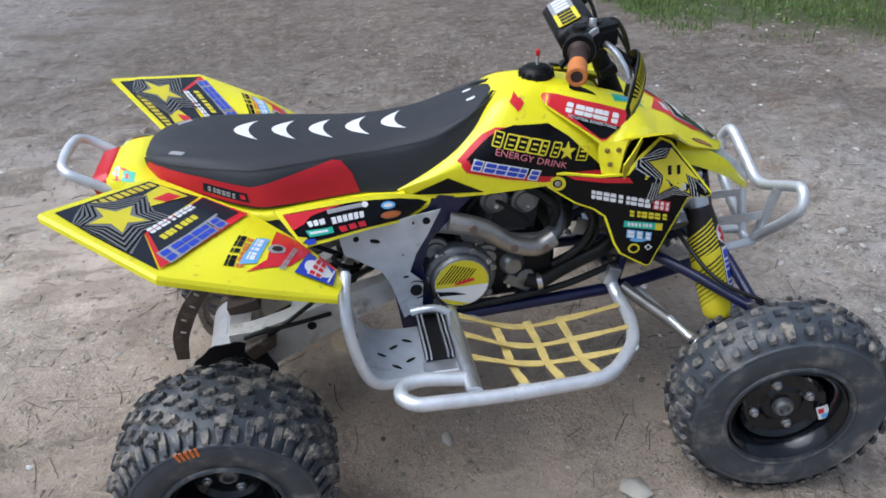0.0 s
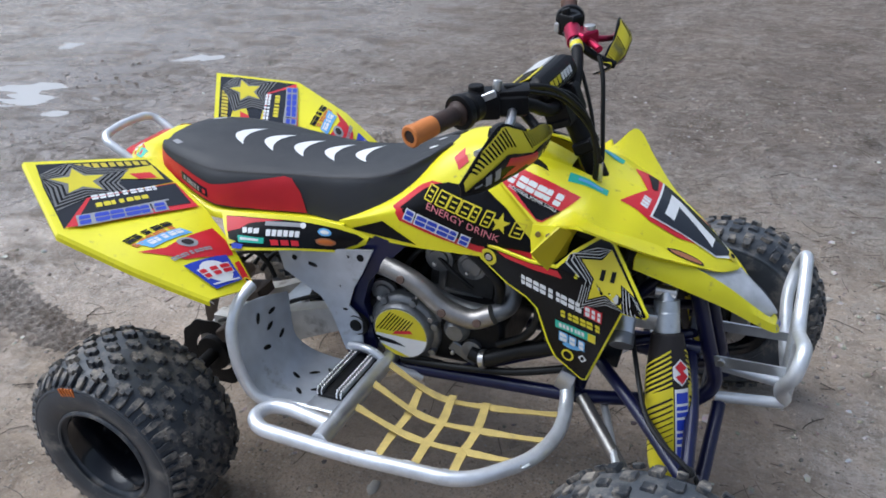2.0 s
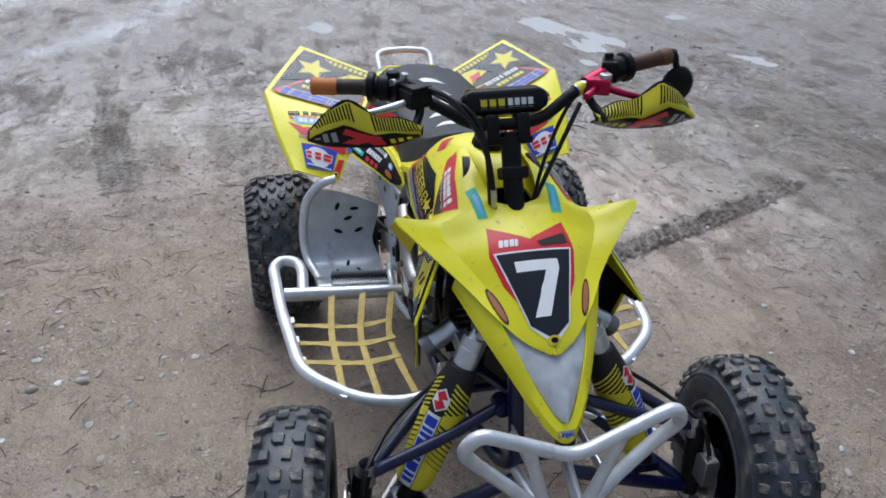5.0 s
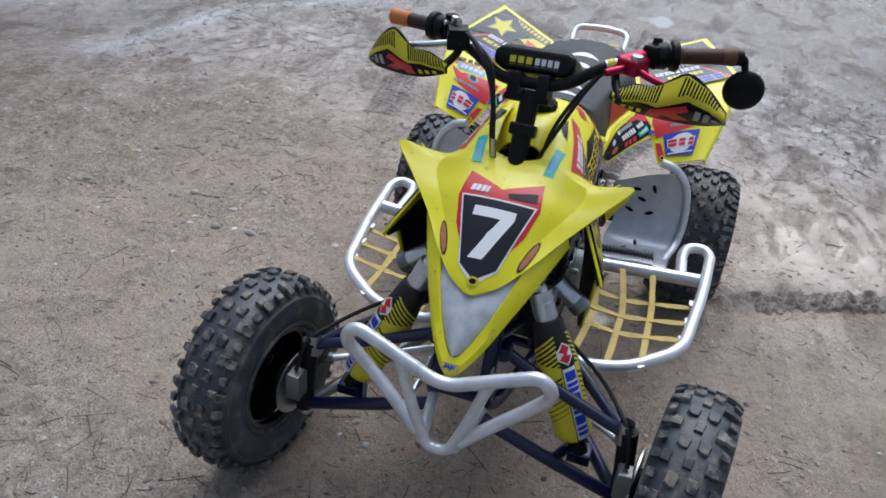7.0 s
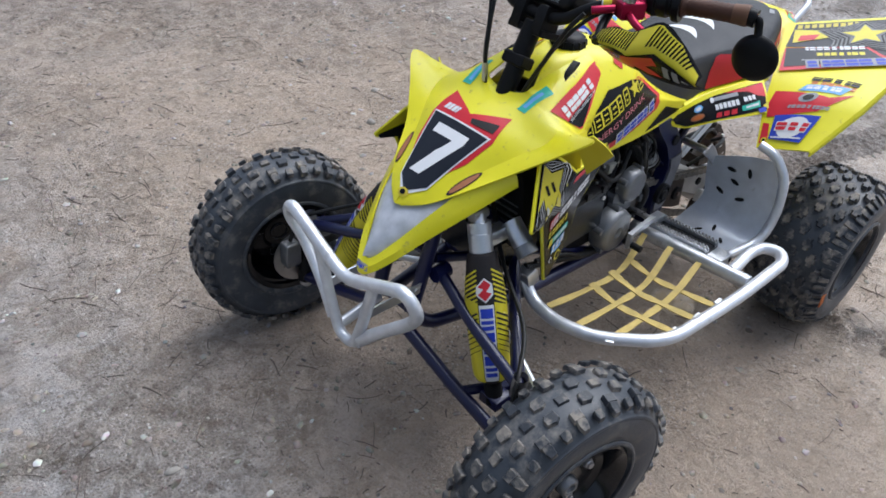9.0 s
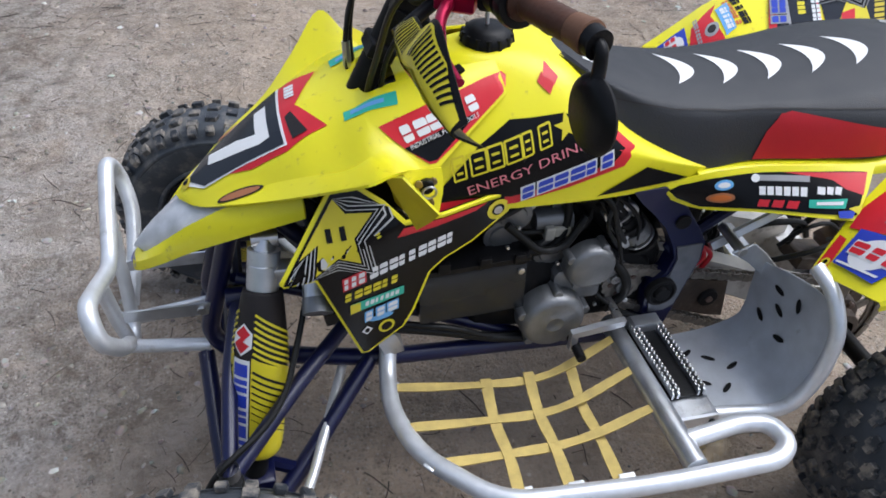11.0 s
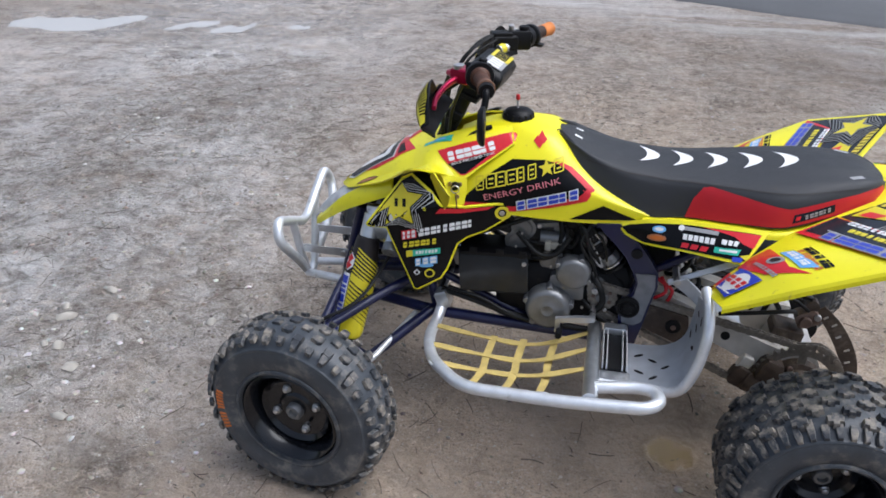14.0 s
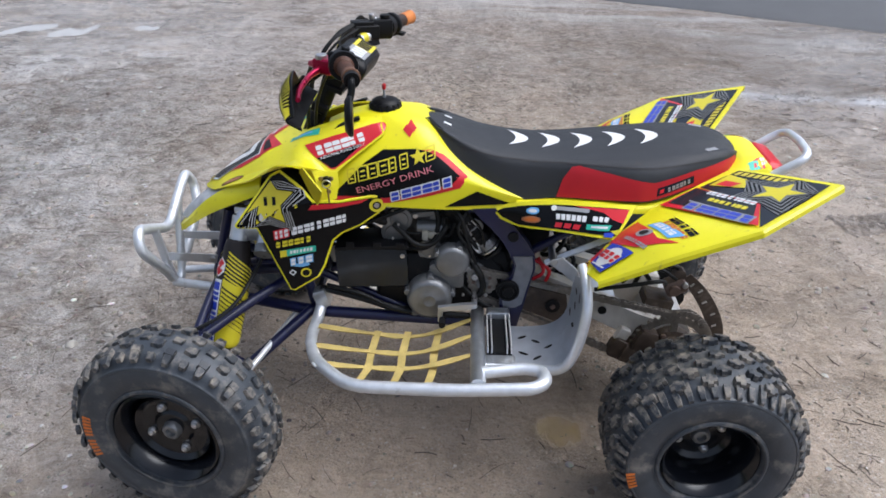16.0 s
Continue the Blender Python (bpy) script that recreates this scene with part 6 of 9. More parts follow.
part("rear_shock", rs, quad, "dark coil-sprung rear shock")

# --- front suspension
for s in (1, -1):
    up = Shape(NAVY)
    tip = V(1.236, 0.355, 0.375)
    up.tube(bent(sides([(1.20, 0.075, 0.475), (1.225, 0.20, 0.43), tuple(tip)], s), 0.05), 0.013, 10)
    up.tube(bent(sides([(1.00, 0.11, 0.455), (1.12, 0.23, 0.42), tuple(tip)], s), 0.05), 0.013, 10)
    up.tube(sides([(1.18, 0.075, 0.475), (1.22, 0.075, 0.475)], s), 0.018, 10)
    up.tube(sides([(0.98, 0.11, 0.455), (1.02, 0.11, 0.455)], s), 0.018, 10)
    up.lathe([(-0.03, 0.016), (0.02, 0.018), (0.03, 0.010), (0.03, 0)], (tip.x, tip.y * s, tip.z), (0, 0, -1), 12, STEEL)
    part("upper_control_arm", up, quad, "navy tubular upper suspension arm")
    lo = Shape(NAVY)
    tip = V(1.240, 0.375, 0.195)
    lo.tube(bent(sides([(1.27, 0.06, 0.335), (1.26, 0.22, 0.265), tuple(tip)], s), 0.05), 0.015, 10)
    # the rear leg of the right arm is worn to bare steel
    lo.tube(bent(sides([(0.99, 0.125, 0.33), (1.12, 0.26, 0.255), tuple(tip)], s), 0.05), 0.015, 10, NAVY if s > 0 else STAINED)
    lo.tube(sides([(1.255, 0.225, 0.268), (1.14, 0.27, 0.25)], s), 0.012, 8)
    lo.block(pose(1.20, 0.275 * s, 0.255), (0.05, 0.05, 0.03))
    lo.lathe([(-0.02, 0.012), (0.02, 0.018), (0.03, 0.010), (0.03, 0)], (tip.x, tip.y * s, tip.z), (0, 0, -1), 12, STEEL)
    part("lower_control_arm", lo, quad, "navy tubular lower suspension arm")
    kn = Shape(CAST_DARK)
    kn.tube(sides([(1.236, 0.362, 0.385), (1.237, 0.372, 0.28), (1.240, 0.378, 0.185)], s), 0.021, 12)
    kn.tube(sides([(1.236, 0.37, 0.250), (1.236, 0.44, 0.250)], s), 0.034, 16)
    kn.block(pose(1.19, 0.37 * s, 0.30), (0.09, 0.03, 0.03))
    kn.block(pose(1.285, 0.375 * s, 0.29), (0.042, 0.034, 0.07), CAST)
    part("steering_knuckle", kn, quad, "dark cast steering knuckle and caliper", bevel=0.004)
    fd = Shape(STEEL)
    m = Matrix.Translation((1.236, 0.40 * s, 0.250)) @ pose(0, 0, 0, 0, 0, STEER)
    fd.lathe([(-0.002, 0.04), (-0.002, 0.078), (0.002, 0.078), (0.002, 0.04)], m.translation, m.to_3x3() @ Vector((0, 1, 0)), 32)
    part("brake_disc", fd, quad, "front brake disc")
    tr = Shape(CAST)
    tr.tube(bent(sides([(1.030, 0.090, 0.310), (1.110, 0.292, 0.270), (1.146, 0.372, 0.262)], s), 0.02), 0.0085, 10, TUBE)
    tr.tube(sides([(1.138, 0.352, 0.264), (1.152, 0.384, 0.260)], s), 0.014, 10, CAST)
    part("tie_rod", tr, quad, "bare steel steering tie rod")
    bh = Shape(HOSE)
    bh.tube(bent(sides([(1.06, 0.07, 0.62), (1.10, 0.16, 0.50), (1.15, 0.29, 0.43), (1.26, 0.365, 0.40), (1.285, 0.375, 0.33)], s), 0.06, 8), 0.005, 8)
    part("brake_hose", bh, quad)

    # shock absorber in its printed sleeve
    top, bot = V(1.150, 0.125 * s, 0.600), V(1.205, 0.272 * s, 0.265)
    d = (bot - top).normalized()
    sk = Shape(ALLOY)
    sk.tube([top - d * 0.012, top + d * 0.070], 0.025, 20, ALLOY)
    sk.lathe([(-0.030, 0.0), (-0.030, 0.014), (0.0, 0.020), (0.012, 0.026)], top, d, 16, ALLOY)
    sk.tube([top - d * 0.028 + V(-0.02, 0, 0), top - d * 0.028 + V(0.02, 0, 0)], 0.013, 12, STEEL)
    ft = Shape(CAST_DARK)
    ft.tube([bot - d * 0.03, bot + d * 0.02], 0.020, 14, CAST_DARK)
    rv = Shape(ALLOY)
    can_a = top + V(-0.075, 0.02 * s, -0.005)
    rv.tube([can_a, can_a + V(0.005, 0.060 * s, -0.045)], 0.022, 18, ALLOY)
    rv.tube([can_a + V(0.004, 0.045 * s, -0.034), can_a + V(0.0054, 0.064 * s, -0.048)], 0.0235, 18, CAST)
    part("shock_reservoir", rv, quad, "bare alloy gas reservoir of the shock")
    sk.block(Matrix.Translation(top + d * 0.03 + V(-0.04, 0.0, 0)), (0.06, 0.03, 0.035), ALLOY)
    shock = part("front_shock", sk, quad, "front shock absorber with a bare alloy top")
    part("shock_foot", ft, shock)
    sl = Shape(V_CHAR)
    prof = [(0.050, 0.027), (0.056, 0.031), (0.09, 0.036), (0.16, 0.043), (0.28, 0.041), (0.32, 0.038), (0.335, 0.028)]
    sl.lathe([(p.x, p.y) for p in spline([V(a, b, 0) for a, b in prof], 3)], top, d, 28)
    sleeve = part("shock_sleeve", sl, quad, "printed fabric shock cover")
    bv = BVHTree.FromPolygons(sl.v, sl.f)
    outw = V(0.62, 0.78 * s, 0.0)
    outw = (outw - d * outw.dot(d)).normalized()
    across = d.cross(outw).normalized()
    if across.x < 0:
        across = -across

    def round_shock(u, v, top=top, d=d, outw=outw, across=across):
        a = u / 0.042
        p = top + d * v
        out = outw * math.cos(a) + across * math.sin(a)
        return p + out * 0.2, -out

    st = Sticker([bv], round_shock, step=0.010)
    # yellow flanks, dark above, with fine slanted bars that thin out downwards
    st.poly([(-0.112, 0.190), (-0.014, 0.150), (-0.014, 0.330), (-0.112, 0.330)], V_YELLOW, 0)
    st.poly([(0.020, 0.150), (0.112, 0.130), (0.112, 0.330), (0.020, 0.330)], V_YELLOW, 0)
    st.object("yellow_flank", sleeve, "yellow lower print of the cover")
    for i in range(9):
        v = 0.082 + i * 0.0100
        for a, b in (((-0.108, v + 0.052), (-0.016, v)), ((0.020, v), (0.104, v + 0.046))):
            st.strip(a, b, 0.0040, V_YELLOW, 1)
            st.object("yellow_bar", sleeve)
    for i in range(8):
        v = 0.172 + i * 0.0115
        for a, b in (((-0.108, v + 0.052), (-0.016, v)), ((0.022, v), (0.104, v + 0.046))):
            st.strip(a, b, 0.0042 - i * 0.0004, V_CHAR, 1)
            st.object("dark_bar", sleeve)
    st.poly([(-0.012, 0.155), (0.018, 0.155), (0.018, 0.325), (-0.012, 0.325)], V_WHITE, 1)
    st.poly([(-0.014, 0.112), (0.003, 0.098), (0.022, 0.116), (0.022, 0.134), (0.003, 0.150), (-0.014, 0.134)], V_WHITE, 1)
    st.poly([(-0.010, 0.113), (0.003, 0.102), (0.018, 0.117), (0.004, 0.122)], V_RED, 2)
    st.poly([(-0.010, 0.131), (0.003, 0.126), (0.018, 0.133), (0.003, 0.146)], V_RED, 2)
    st.poly([(-0.010, 0.113), (0.004, 0.119), (0.018, 0.133), (0.003, 0.129)], V_RED, 3)
    st.object("sleeve_emblem", sleeve, "white strip with a red emblem")
    for i in range(6):
        v = 0.162 + i * 0.0262
        for lo_, hi_ in ((0.0, 0.008), (0.012, 0.021)) if i % 2 else ((0.0, 0.021),):
            st.poly([(-0.009, v + lo_), (0.015, v + lo_), (0.015, v + hi_), (-0.009, v + hi_)], V_BLUE, 2)
    st.object("blue_mark", sleeve, "row of blue blocks")

# ------------------------------------------------------------------ bodywork
# tank cover
rows = []
for x, a, b, c, t in [(0.435, (0.134, 0.668), (0.136, 0.684), (0.105, 0.696), 0.70), (0.50, (0.140, 0.661), (0.141, 0.700), (0.108, 0.722), 0.735), (0.56, (0.145, 0.658), (0.143, 0.715), (0.105, 0.752), 0.77),
                      (0.62, (0.149, 0.658), (0.146, 0.725), (0.100, 0.792), 0.815), (0.665, (0.152, 0.660), (0.148, 0.735), (0.094, 0.832), 0.850), (0.71, (0.154, 0.662), (0.150, 0.740), (0.090, 0.848), 0.868),
                      (0.78, (0.157, 0.666), (0.153, 0.745), (0.078, 0.846), 0.872), (0.86, (0.160, 0.672), (0.146, 0.735), (0.066, 0.826), 0.860), (0.93, (0.165, 0.690), (0.140, 0.725), (0.060, 0.795), 0.830)]:
    rows.append(mirrored([(x, 0, t), (x, c[0] * 0.55, t - 0.003), (x, c[0], c[1]), (x, (b[0] + c[0]) / 2 + 0.012, (b[1] + c[1]) / 2), (x, b[0], b[1]), (x, a[0], a[1])]))
tank = Shell(loft_grid(rows, 4, 4), 0.004, YELLOW, (0.68, 0, 0.60), "tank_cover", quad, "glossy yellow plastic tank cover")

# hood
HOOD_ROWS = [
    [(0.790, 0.060, 0.868), (0.788, 0.075, 0.860), (0.784, 0.088, 0.848), (0.780, 0.099, 0.834)],
    [(0.880, 0.060, 0.858), (0.880, 0.088, 0.850), (0.870, 0.116, 0.822), (0.852, 0.137, 0.786)],
    [(0.945, 0.054, 0.838), (0.945, 0.090, 0.832), (0.930, 0.130, 0.805), (0.900, 0.160, 0.752)],
    [(0.978, 0.050, 0.824), (0.980, 0.095, 0.819), (0.962, 0.140, 0.795), (0.930, 0.168, 0.765)],
    [(0.990, 0.0002, 0.810), (1.000, 0.095, 0.810), (0.992, 0.160, 0.786), (0.972, 0.215, 0.793)],
    [(1.030, 0.0002, 0.801), (1.035, 0.088, 0.793), (1.025, 0.162, 0.770), (1.010, 0.258, 0.814)],
    [(1.085, 0.0002, 0.780), (1.085, 0.080, 0.773), (1.075, 0.138, 0.749), (1.062, 0.205, 0.768)],
    [(1.140, 0.002, 0.745), (1.140, 0.066, 0.738), (1.130, 0.104, 0.718), (1.120, 0.147, 0.720)],
    [(1.200, 0.002, 0.701), (1.198, 0.048, 0.695), (1.195, 0.074, 0.684), (1.189, 0.098, 0.683)],
    [(1.245, 0.001, 0.666), (1.243, 0.024, 0.662), (1.241, 0.040, 0.656), (1.237, 0.054, 0.653)],
    [(1.273, 0.001, 0.642), (1.271, 0.004, 0.641), (1.269, 0.008, 0.640), (1.267, 0.012, 0.639)],
]
hood_sides = []
for s in (1, -1):
    hood_sides.append(Shell(loft_grid([sides(r, s) for r in HOOD_ROWS], 5, 2), 0.004, YELLOW, (1.0, 0.0, 0.60), "hood_half", None, "", YELLOW_SHADED))
# the two halves are one moulding
hood_sh = Shape(YELLOW)
for h in hood_sides:
    me = h.ob.data
    mats = [m for m in me.materials]
    o = len(hood_sh.v)
    hood_sh.v += [w.co.copy() for w in me.vertices]
    for p in me.polygons:
        hood_sh.f.append(tuple(o + i for i in p.vertices))
        hood_sh.m.append(hood_sh.slot(mats[p.material_index]))
    bpy.data.objects.remove(h.ob)
hood = hood_sh.object("hood", quad, "yellow plastic front hood with raised side fins", smooth=24)
HOOD = [h.surface for h in hood_sides]

# lower flaps of the hood, behind the fins
for s in (1, -1):
    g = loft_grid([sides(r, s) for r in [[(0.888, 0.160, 0.758), (0.886, 0.168, 0.728), (0.892, 0.176, 0.692)], [(0.915, 0.166, 0.762), (0.908, 0.176, 0.726), (0.906, 0.182, 0.690)], [(0.950, 0.176, 0.772), (0.932, 0.186, 0.730), (0.925, 0.190, 0.684)]]], 4, 4)
    Shell(g, 0.0035, YELLOW, (0.92, 0.05 * s, 0.72), "hood_flap", quad, "yellow lower flap of the hood", YELLOW_SHADED)
    g = loft_grid([sides(r, s) for r in [[(0.985, 0.190, 0.790), (0.950, 0.176, 0.772), (0.932, 0.186, 0.730), (0.925, 0.190, 0.684)], [(0.990, 0.172, 0.776), (0.960, 0.160, 0.758), (0.944, 0.166, 0.724), (0.938, 0.168, 0.690)], [(0.996, 0.150, 0.764), (0.970, 0.138, 0.748), (0.956, 0.142, 0.718), (0.950, 0.144, 0.694)]]], 4, 4)
    Shell(g, 0.003, YELLOW, (1.05, 0.17 * s, 0.70), "duct_rim", quad, "yellow rim turned in behind the hood fin", YELLOW_SHADED)
    # vane hanging behind the fin, open to the front
    vane = [[(0.972, 0.192, 0.770), (0.966, 0.206, 0.784), (0.957, 0.224, 0.796)], [(0.950, 0.204, 0.728), (0.938, 0.222, 0.752), (0.934, 0.242, 0.774)], [(0.932, 0.210, 0.692), (0.918, 0.230, 0.720), (0.911, 0.250, 0.748)]]
    Shell(loft_grid([sides(r, s) for r in vane], 4, 4), 0.0035, YELLOW, (1.02, 0.20 * s, 0.68), "hood_vane", quad, "yellow vane hanging behind the hood fin", YELLOW_SHADED)
dk = Shape(PLASTIC)
dk.block(pose(0.985, 0, 0.690, 0, 14, 0), (0.13, 0.25, 0.11), taper=0.85, lip=0.3)
part("air_duct", dk, quad, "black plastic air duct under the hood", bevel=0.008)

# nose round the headlight
outer = [(1.362, 0.0, 0.505), (1.351, 0.022, 0.512), (1.312, 0.053, 0.545), (1.252, 0.086, 0.592), (1.175, 0.122, 0.640), (1.085, 0.158, 0.690)]
mid = [(1.361, 0.0, 0.524), (1.349, 0.0215, 0.531), (1.310, 0.052, 0.566), (1.251, 0.084, 0.613), (1.175, 0.118, 0.662), (1.086, 0.152, 0.712)]
inner = [(1.345, 0.0, 0.538), (1.335, 0.016, 0.546), (1.298, 0.043, 0.586), (1.249, 0.069, 0.634), (1.175, 0.094, 0.684), (1.09, 0.126, 0.726)]
nose = Shell(loft_grid([mirrored(outer), mirrored(mid), mirrored(inner)], 1, 5), 0.004, YELLOW, (1.15, 0, 0.55), "nose", quad, "yellow plastic nose round the headlight", YELLOW_SHADED)
lens_rows = []
for k in range(8):
    t = k / 7
    half = [(1.345, 0.0, 0.538), (1.335, 0.016, 0.546), (1.298, 0.043, 0.586), (1.249, 0.069, 0.634), (1.190, 0.088, 0.672)]
    edge = spline(half, 5)[int(round(t * 20))]
    bulge = 0.010 * math.sin(math.pi * min(1, t * 1.1 + 0.05))
    ctr = Vector((edge.x + bulge + 0.006, 0, edge.z + bulge * 0.8 + 0.004 - 0.004 * t))
    lens_rows.append([ctr, Vector((edge.x + bulge * 0.8, edge.y * 0.55, (edge.z + ctr.z) / 2 + 0.001)), Vector((edge.x - 0.004, edge.y * 0.98, edge.z - 0.004))])
lens = Shell(loft_grid([mirrored(r) for r in lens_rows], 3, 4), 0.003, LENS, (1.2, 0, 0.5), "headlight", quad, "clouded clear headlight lens")

# radiator shrouds
SHROUD = [(0.766, 0.676), (0.771, 0.690), (0.785, 0.697), (0.812, 0.697), (0.887, 0.690), (0.945, 0.695), (0.975, 0.725), (1.028, 0.762), (1.052, 0.752), (1.133, 0.645), (1.128, 0.637), (1.083, 0.632), (1.018, 0.449), (1.006, 0.446), (0.945, 0.480), (0.928, 0.510), (0.903, 0.582), (0.880, 0.600), (0.835, 0.618), (0.776, 0.658)]


# the star plate is folded inwards along a line from the notch to the front corner
UPPER = SHROUD[5:10]
LOWER = SHROUD[:6] + SHROUD[9:]


def shroud_y(x, z=0.0):
    return 0.152 + 0.25 * (x - 0.78) - 0.58 * max(0.0, 0.257 * (x - 0.945) + 0.967 * (z - 0.695))


for s in (1, -1):
    sh = Shape(YELLOW)
    inner_face = Shape(PLASTIC)
    for edge_, way in ((LOWER, (-0.25, s, 0)), (UPPER, (-0.10, s, 0.56))):
        sh.prism([(x, shroud_y(x, z) * s, z) for x, z in edge_], 0.006, normal=way)
        if edge_ is UPPER:
            continue
        mx, mz = sum(p[0] for p in edge_) / len(edge_), sum(p[1] for p in edge_) / len(edge_)
        lining = [(mx + (x - mx) * 0.97, mz + (z - mz) * 0.97) for x, z in edge_]
        inner_face.prism([(x, (shroud_y(x, z) - 0.0058) * s, z) for x, z in lining], 0.003, normal=way)
    shroud = part("radiator_shroud", sh, quad, "yellow radiator shroud with a black star graphic", bevel=0.0015)
    part("shroud_lining", inner_face, shroud, "black inner lining of the shroud")
    bv = BVHTree.FromPolygons(sh.v, [f for f in sh.f])
    st = Sticker([bv], flank(s), step=0.016)
    ins = []
    n = len(SHROUD)
    for i in range(n):
        a, p, b = Vector(SHROUD[i - 1]), Vector(SHROUD[i]), Vector(SHROUD[(i + 1) % n])
        na = Vector(((p - a).y, -(p - a).x)).normalized()
        nb = Vector(((b - p).y, -(b - p).x)).normalized()
        ins.append(p + (na + nb).normalized() * 0.0055)
    st.poly(ins, V_BLACK, 0)
    # red flash along the top
    st.poly([(0.815, 0.690), (0.885, 0.684), (0.950, 0.686), (0.960, 0.672), (0.900, 0.672), (0.835, 0.680)], V_RED, 1)
    st.object("shroud_graphic", shroud, "black graphic with a red flash")
    # star with bands round it
    sc = (1.049, 0.696)
    for k, (r, m_) in enumerate([(0.112, V_PALE), (0.108, V_BLACK), (0.099, V_PALE), (0.095, V_BLACK), (0.086, V_PALE), (0.082, V_BLACK), (0.073, V_PALE), (0.070, V_BLACK), (0.062, V_YELLOW)]):
        pts = []
        for i in range(10):
            t = math.pi * i / 5
            q = r if i % 2 == 0 else r * 0.47
            p = Vector((sc[0] + math.sin(t) * q * 0.92, sc[1] + math.cos(t) * q))
            pts.append(p)
        # keep the bands on the plate
        lim = []
        for p in pts:
            x, z = p
            z = min(z, 0.757 - max(0, x - 1.035) * 1.25, 0.757 - max(0.0, 1.025 - x) * 0.62)
            z = max(z, 0.637 if x > 1.085 else 0.610)
            x = min(x, 1.122 - max(0.0, z - 0.65) * 0.72)
            lim.append((x, z))
        st.poly(lim, m_, 1 + k * 0.4)
        st.object("star" if m_ is V_YELLOW else "star_band", shroud, "yellow five-pointed star" if m_ is V_YELLOW else "pale band round the star" if m_ is V_PALE else "black band round the star")
    for dx in (-0.010, 0.010):
        st.poly([(sc[0] + dx - 0.005, sc[1] - 0.009), (sc[0] + dx - 0.003, sc[1] + 0.009), (sc[0] + dx + 0.005, sc[1] + 0.009), (sc[0] + dx + 0.003, sc[1] - 0.009)], V_BLACK, 6)
    st.object("star_mark", shroud, "two small black blocks on the star")
    st.blocks((1.043, 0.601), (1.010, 0.607), 0.020, 3, V_WHITE, 2, edge=V_RED, each=("white_block", shroud, "white block edged in red"))
    st.blocks((1.004, 0.607), (0.866, 0.634), 0.021, 9, V_WHITE, 2, gap=0.2, each=("white_block", shroud))
    st.blocks((1.043, 0.575), (0.956, 0.586), 0.016, 6, V_YELLOW, 2, gap=0.2, each=("yellow_block", shroud))
    st.poly([(1.034, 0.548), (0.948, 0.557), (0.948, 0.574), (1.034, 0.567)], V_TEAL, 2)
    st.poly([(1.034, 0.548), (1.018, 0.550), (1.018, 0.568), (1.034, 0.567)], V_YELLOW, 3)
    st.blocks((1.012, 0.556), (0.956, 0.561), 0.009, 7, V_WHITE, 3, gap=0.3)
    st.object("teal_sticker", shroud, "teal sticker with a yellow end")
    st.blocks((1.012, 0.522), (0.958, 0.530), 0.018, 3, V_WHITE, 2, edge=V_SKY, each=("white_block", shroud, "white block edged in light blue"))
    st.oval((0.985, 0.522), 0.020, 0.006, V_SKY, 2)
    st.object("blue_line", shroud, "light blue flash under the blocks")
    st.oval((0.976, 0.498), 0.0135, 0.0135, V_YELLOW, 2)
    st.oval((0.976, 0.498), 0.009, 0.009, V_BLACK, 3)
    st.object("yellow_ring", shroud, "yellow ring sticker")
    st.poly([(1.008, 0.492), (1.017, 0.502), (1.008, 0.511), (0.999, 0.502)], V_WHITE, 2)
    st.oval((1.008, 0.502), 0.004, 0.005, V_BLACK, 3)
    st.object("white_diamond", shroud, "small white diamond sticker")
    st.oval((0.796, 0.671), 0.0185, 0.0185, V_YELLOW, 2, n=24)
    st.oval((0.796, 0.671), 0.0105, 0.0105, V_BLACK, 3)
    st.object("bolt_ring", shroud, "yellow ring round the shroud bolt")
    bo = Shape(STEEL)
    bo.disc((0.796, (shroud_y(0.796) + 0.004) * s, 0.671), (0, s, 0), 0.007, 0.005, 10)
    part("shroud_bolt", bo, quad)

# seat
rows = []
for x, zt, yt, ym, zm, yb, zb in [(-0.108, 0.778, 0.010, 0.020, 0.772, 0.024, 0.762), (-0.092, 0.800, 0.040, 0.062, 0.785, 0.068, 0.760), (-0.05, 0.815, 0.065, 0.105, 0.790, 0.115, 0.752), (0.03, 0.817, 0.085, 0.140, 0.785, 0.152, 0.735),
                                  (0.135, 0.809, 0.092, 0.165, 0.768, 0.182, 0.709), (0.24, 0.798, 0.090, 0.145, 0.762, 0.160, 0.700), (0.35, 0.792, 0.086, 0.122, 0.755, 0.134, 0.692), (0.44, 0.795, 0.084, 0.120, 0.750, 0.135, 0.686),
                                  (0.52, 0.807, 0.080, 0.112, 0.765, 0.124, 0.712), (0.59, 0.826, 0.072, 0.095, 0.800, 0.105, 0.768), (0.645, 0.846, 0.058, 0.072, 0.832, 0.080, 0.815), (0.682, 0.858, 0.030, 0.040, 0.852, 0.045, 0.842)]:
    rows.append(mirrored([(x, 0, zt), (x, yt * 0.55, zt - 0.001), (x, yt, zt - 0.007), (x, (yt + ym) / 2 + 0.006, (zt + zm) / 2 + 0.004), (x, ym, zm), (x, yb, zb)]))
seat = Shell(loft_grid(rows, 5, 4), 0.012, SEAT_BLACK, (0.25, 0, 0.60), "seat", quad, "long black vinyl seat with red sides and white crescents")
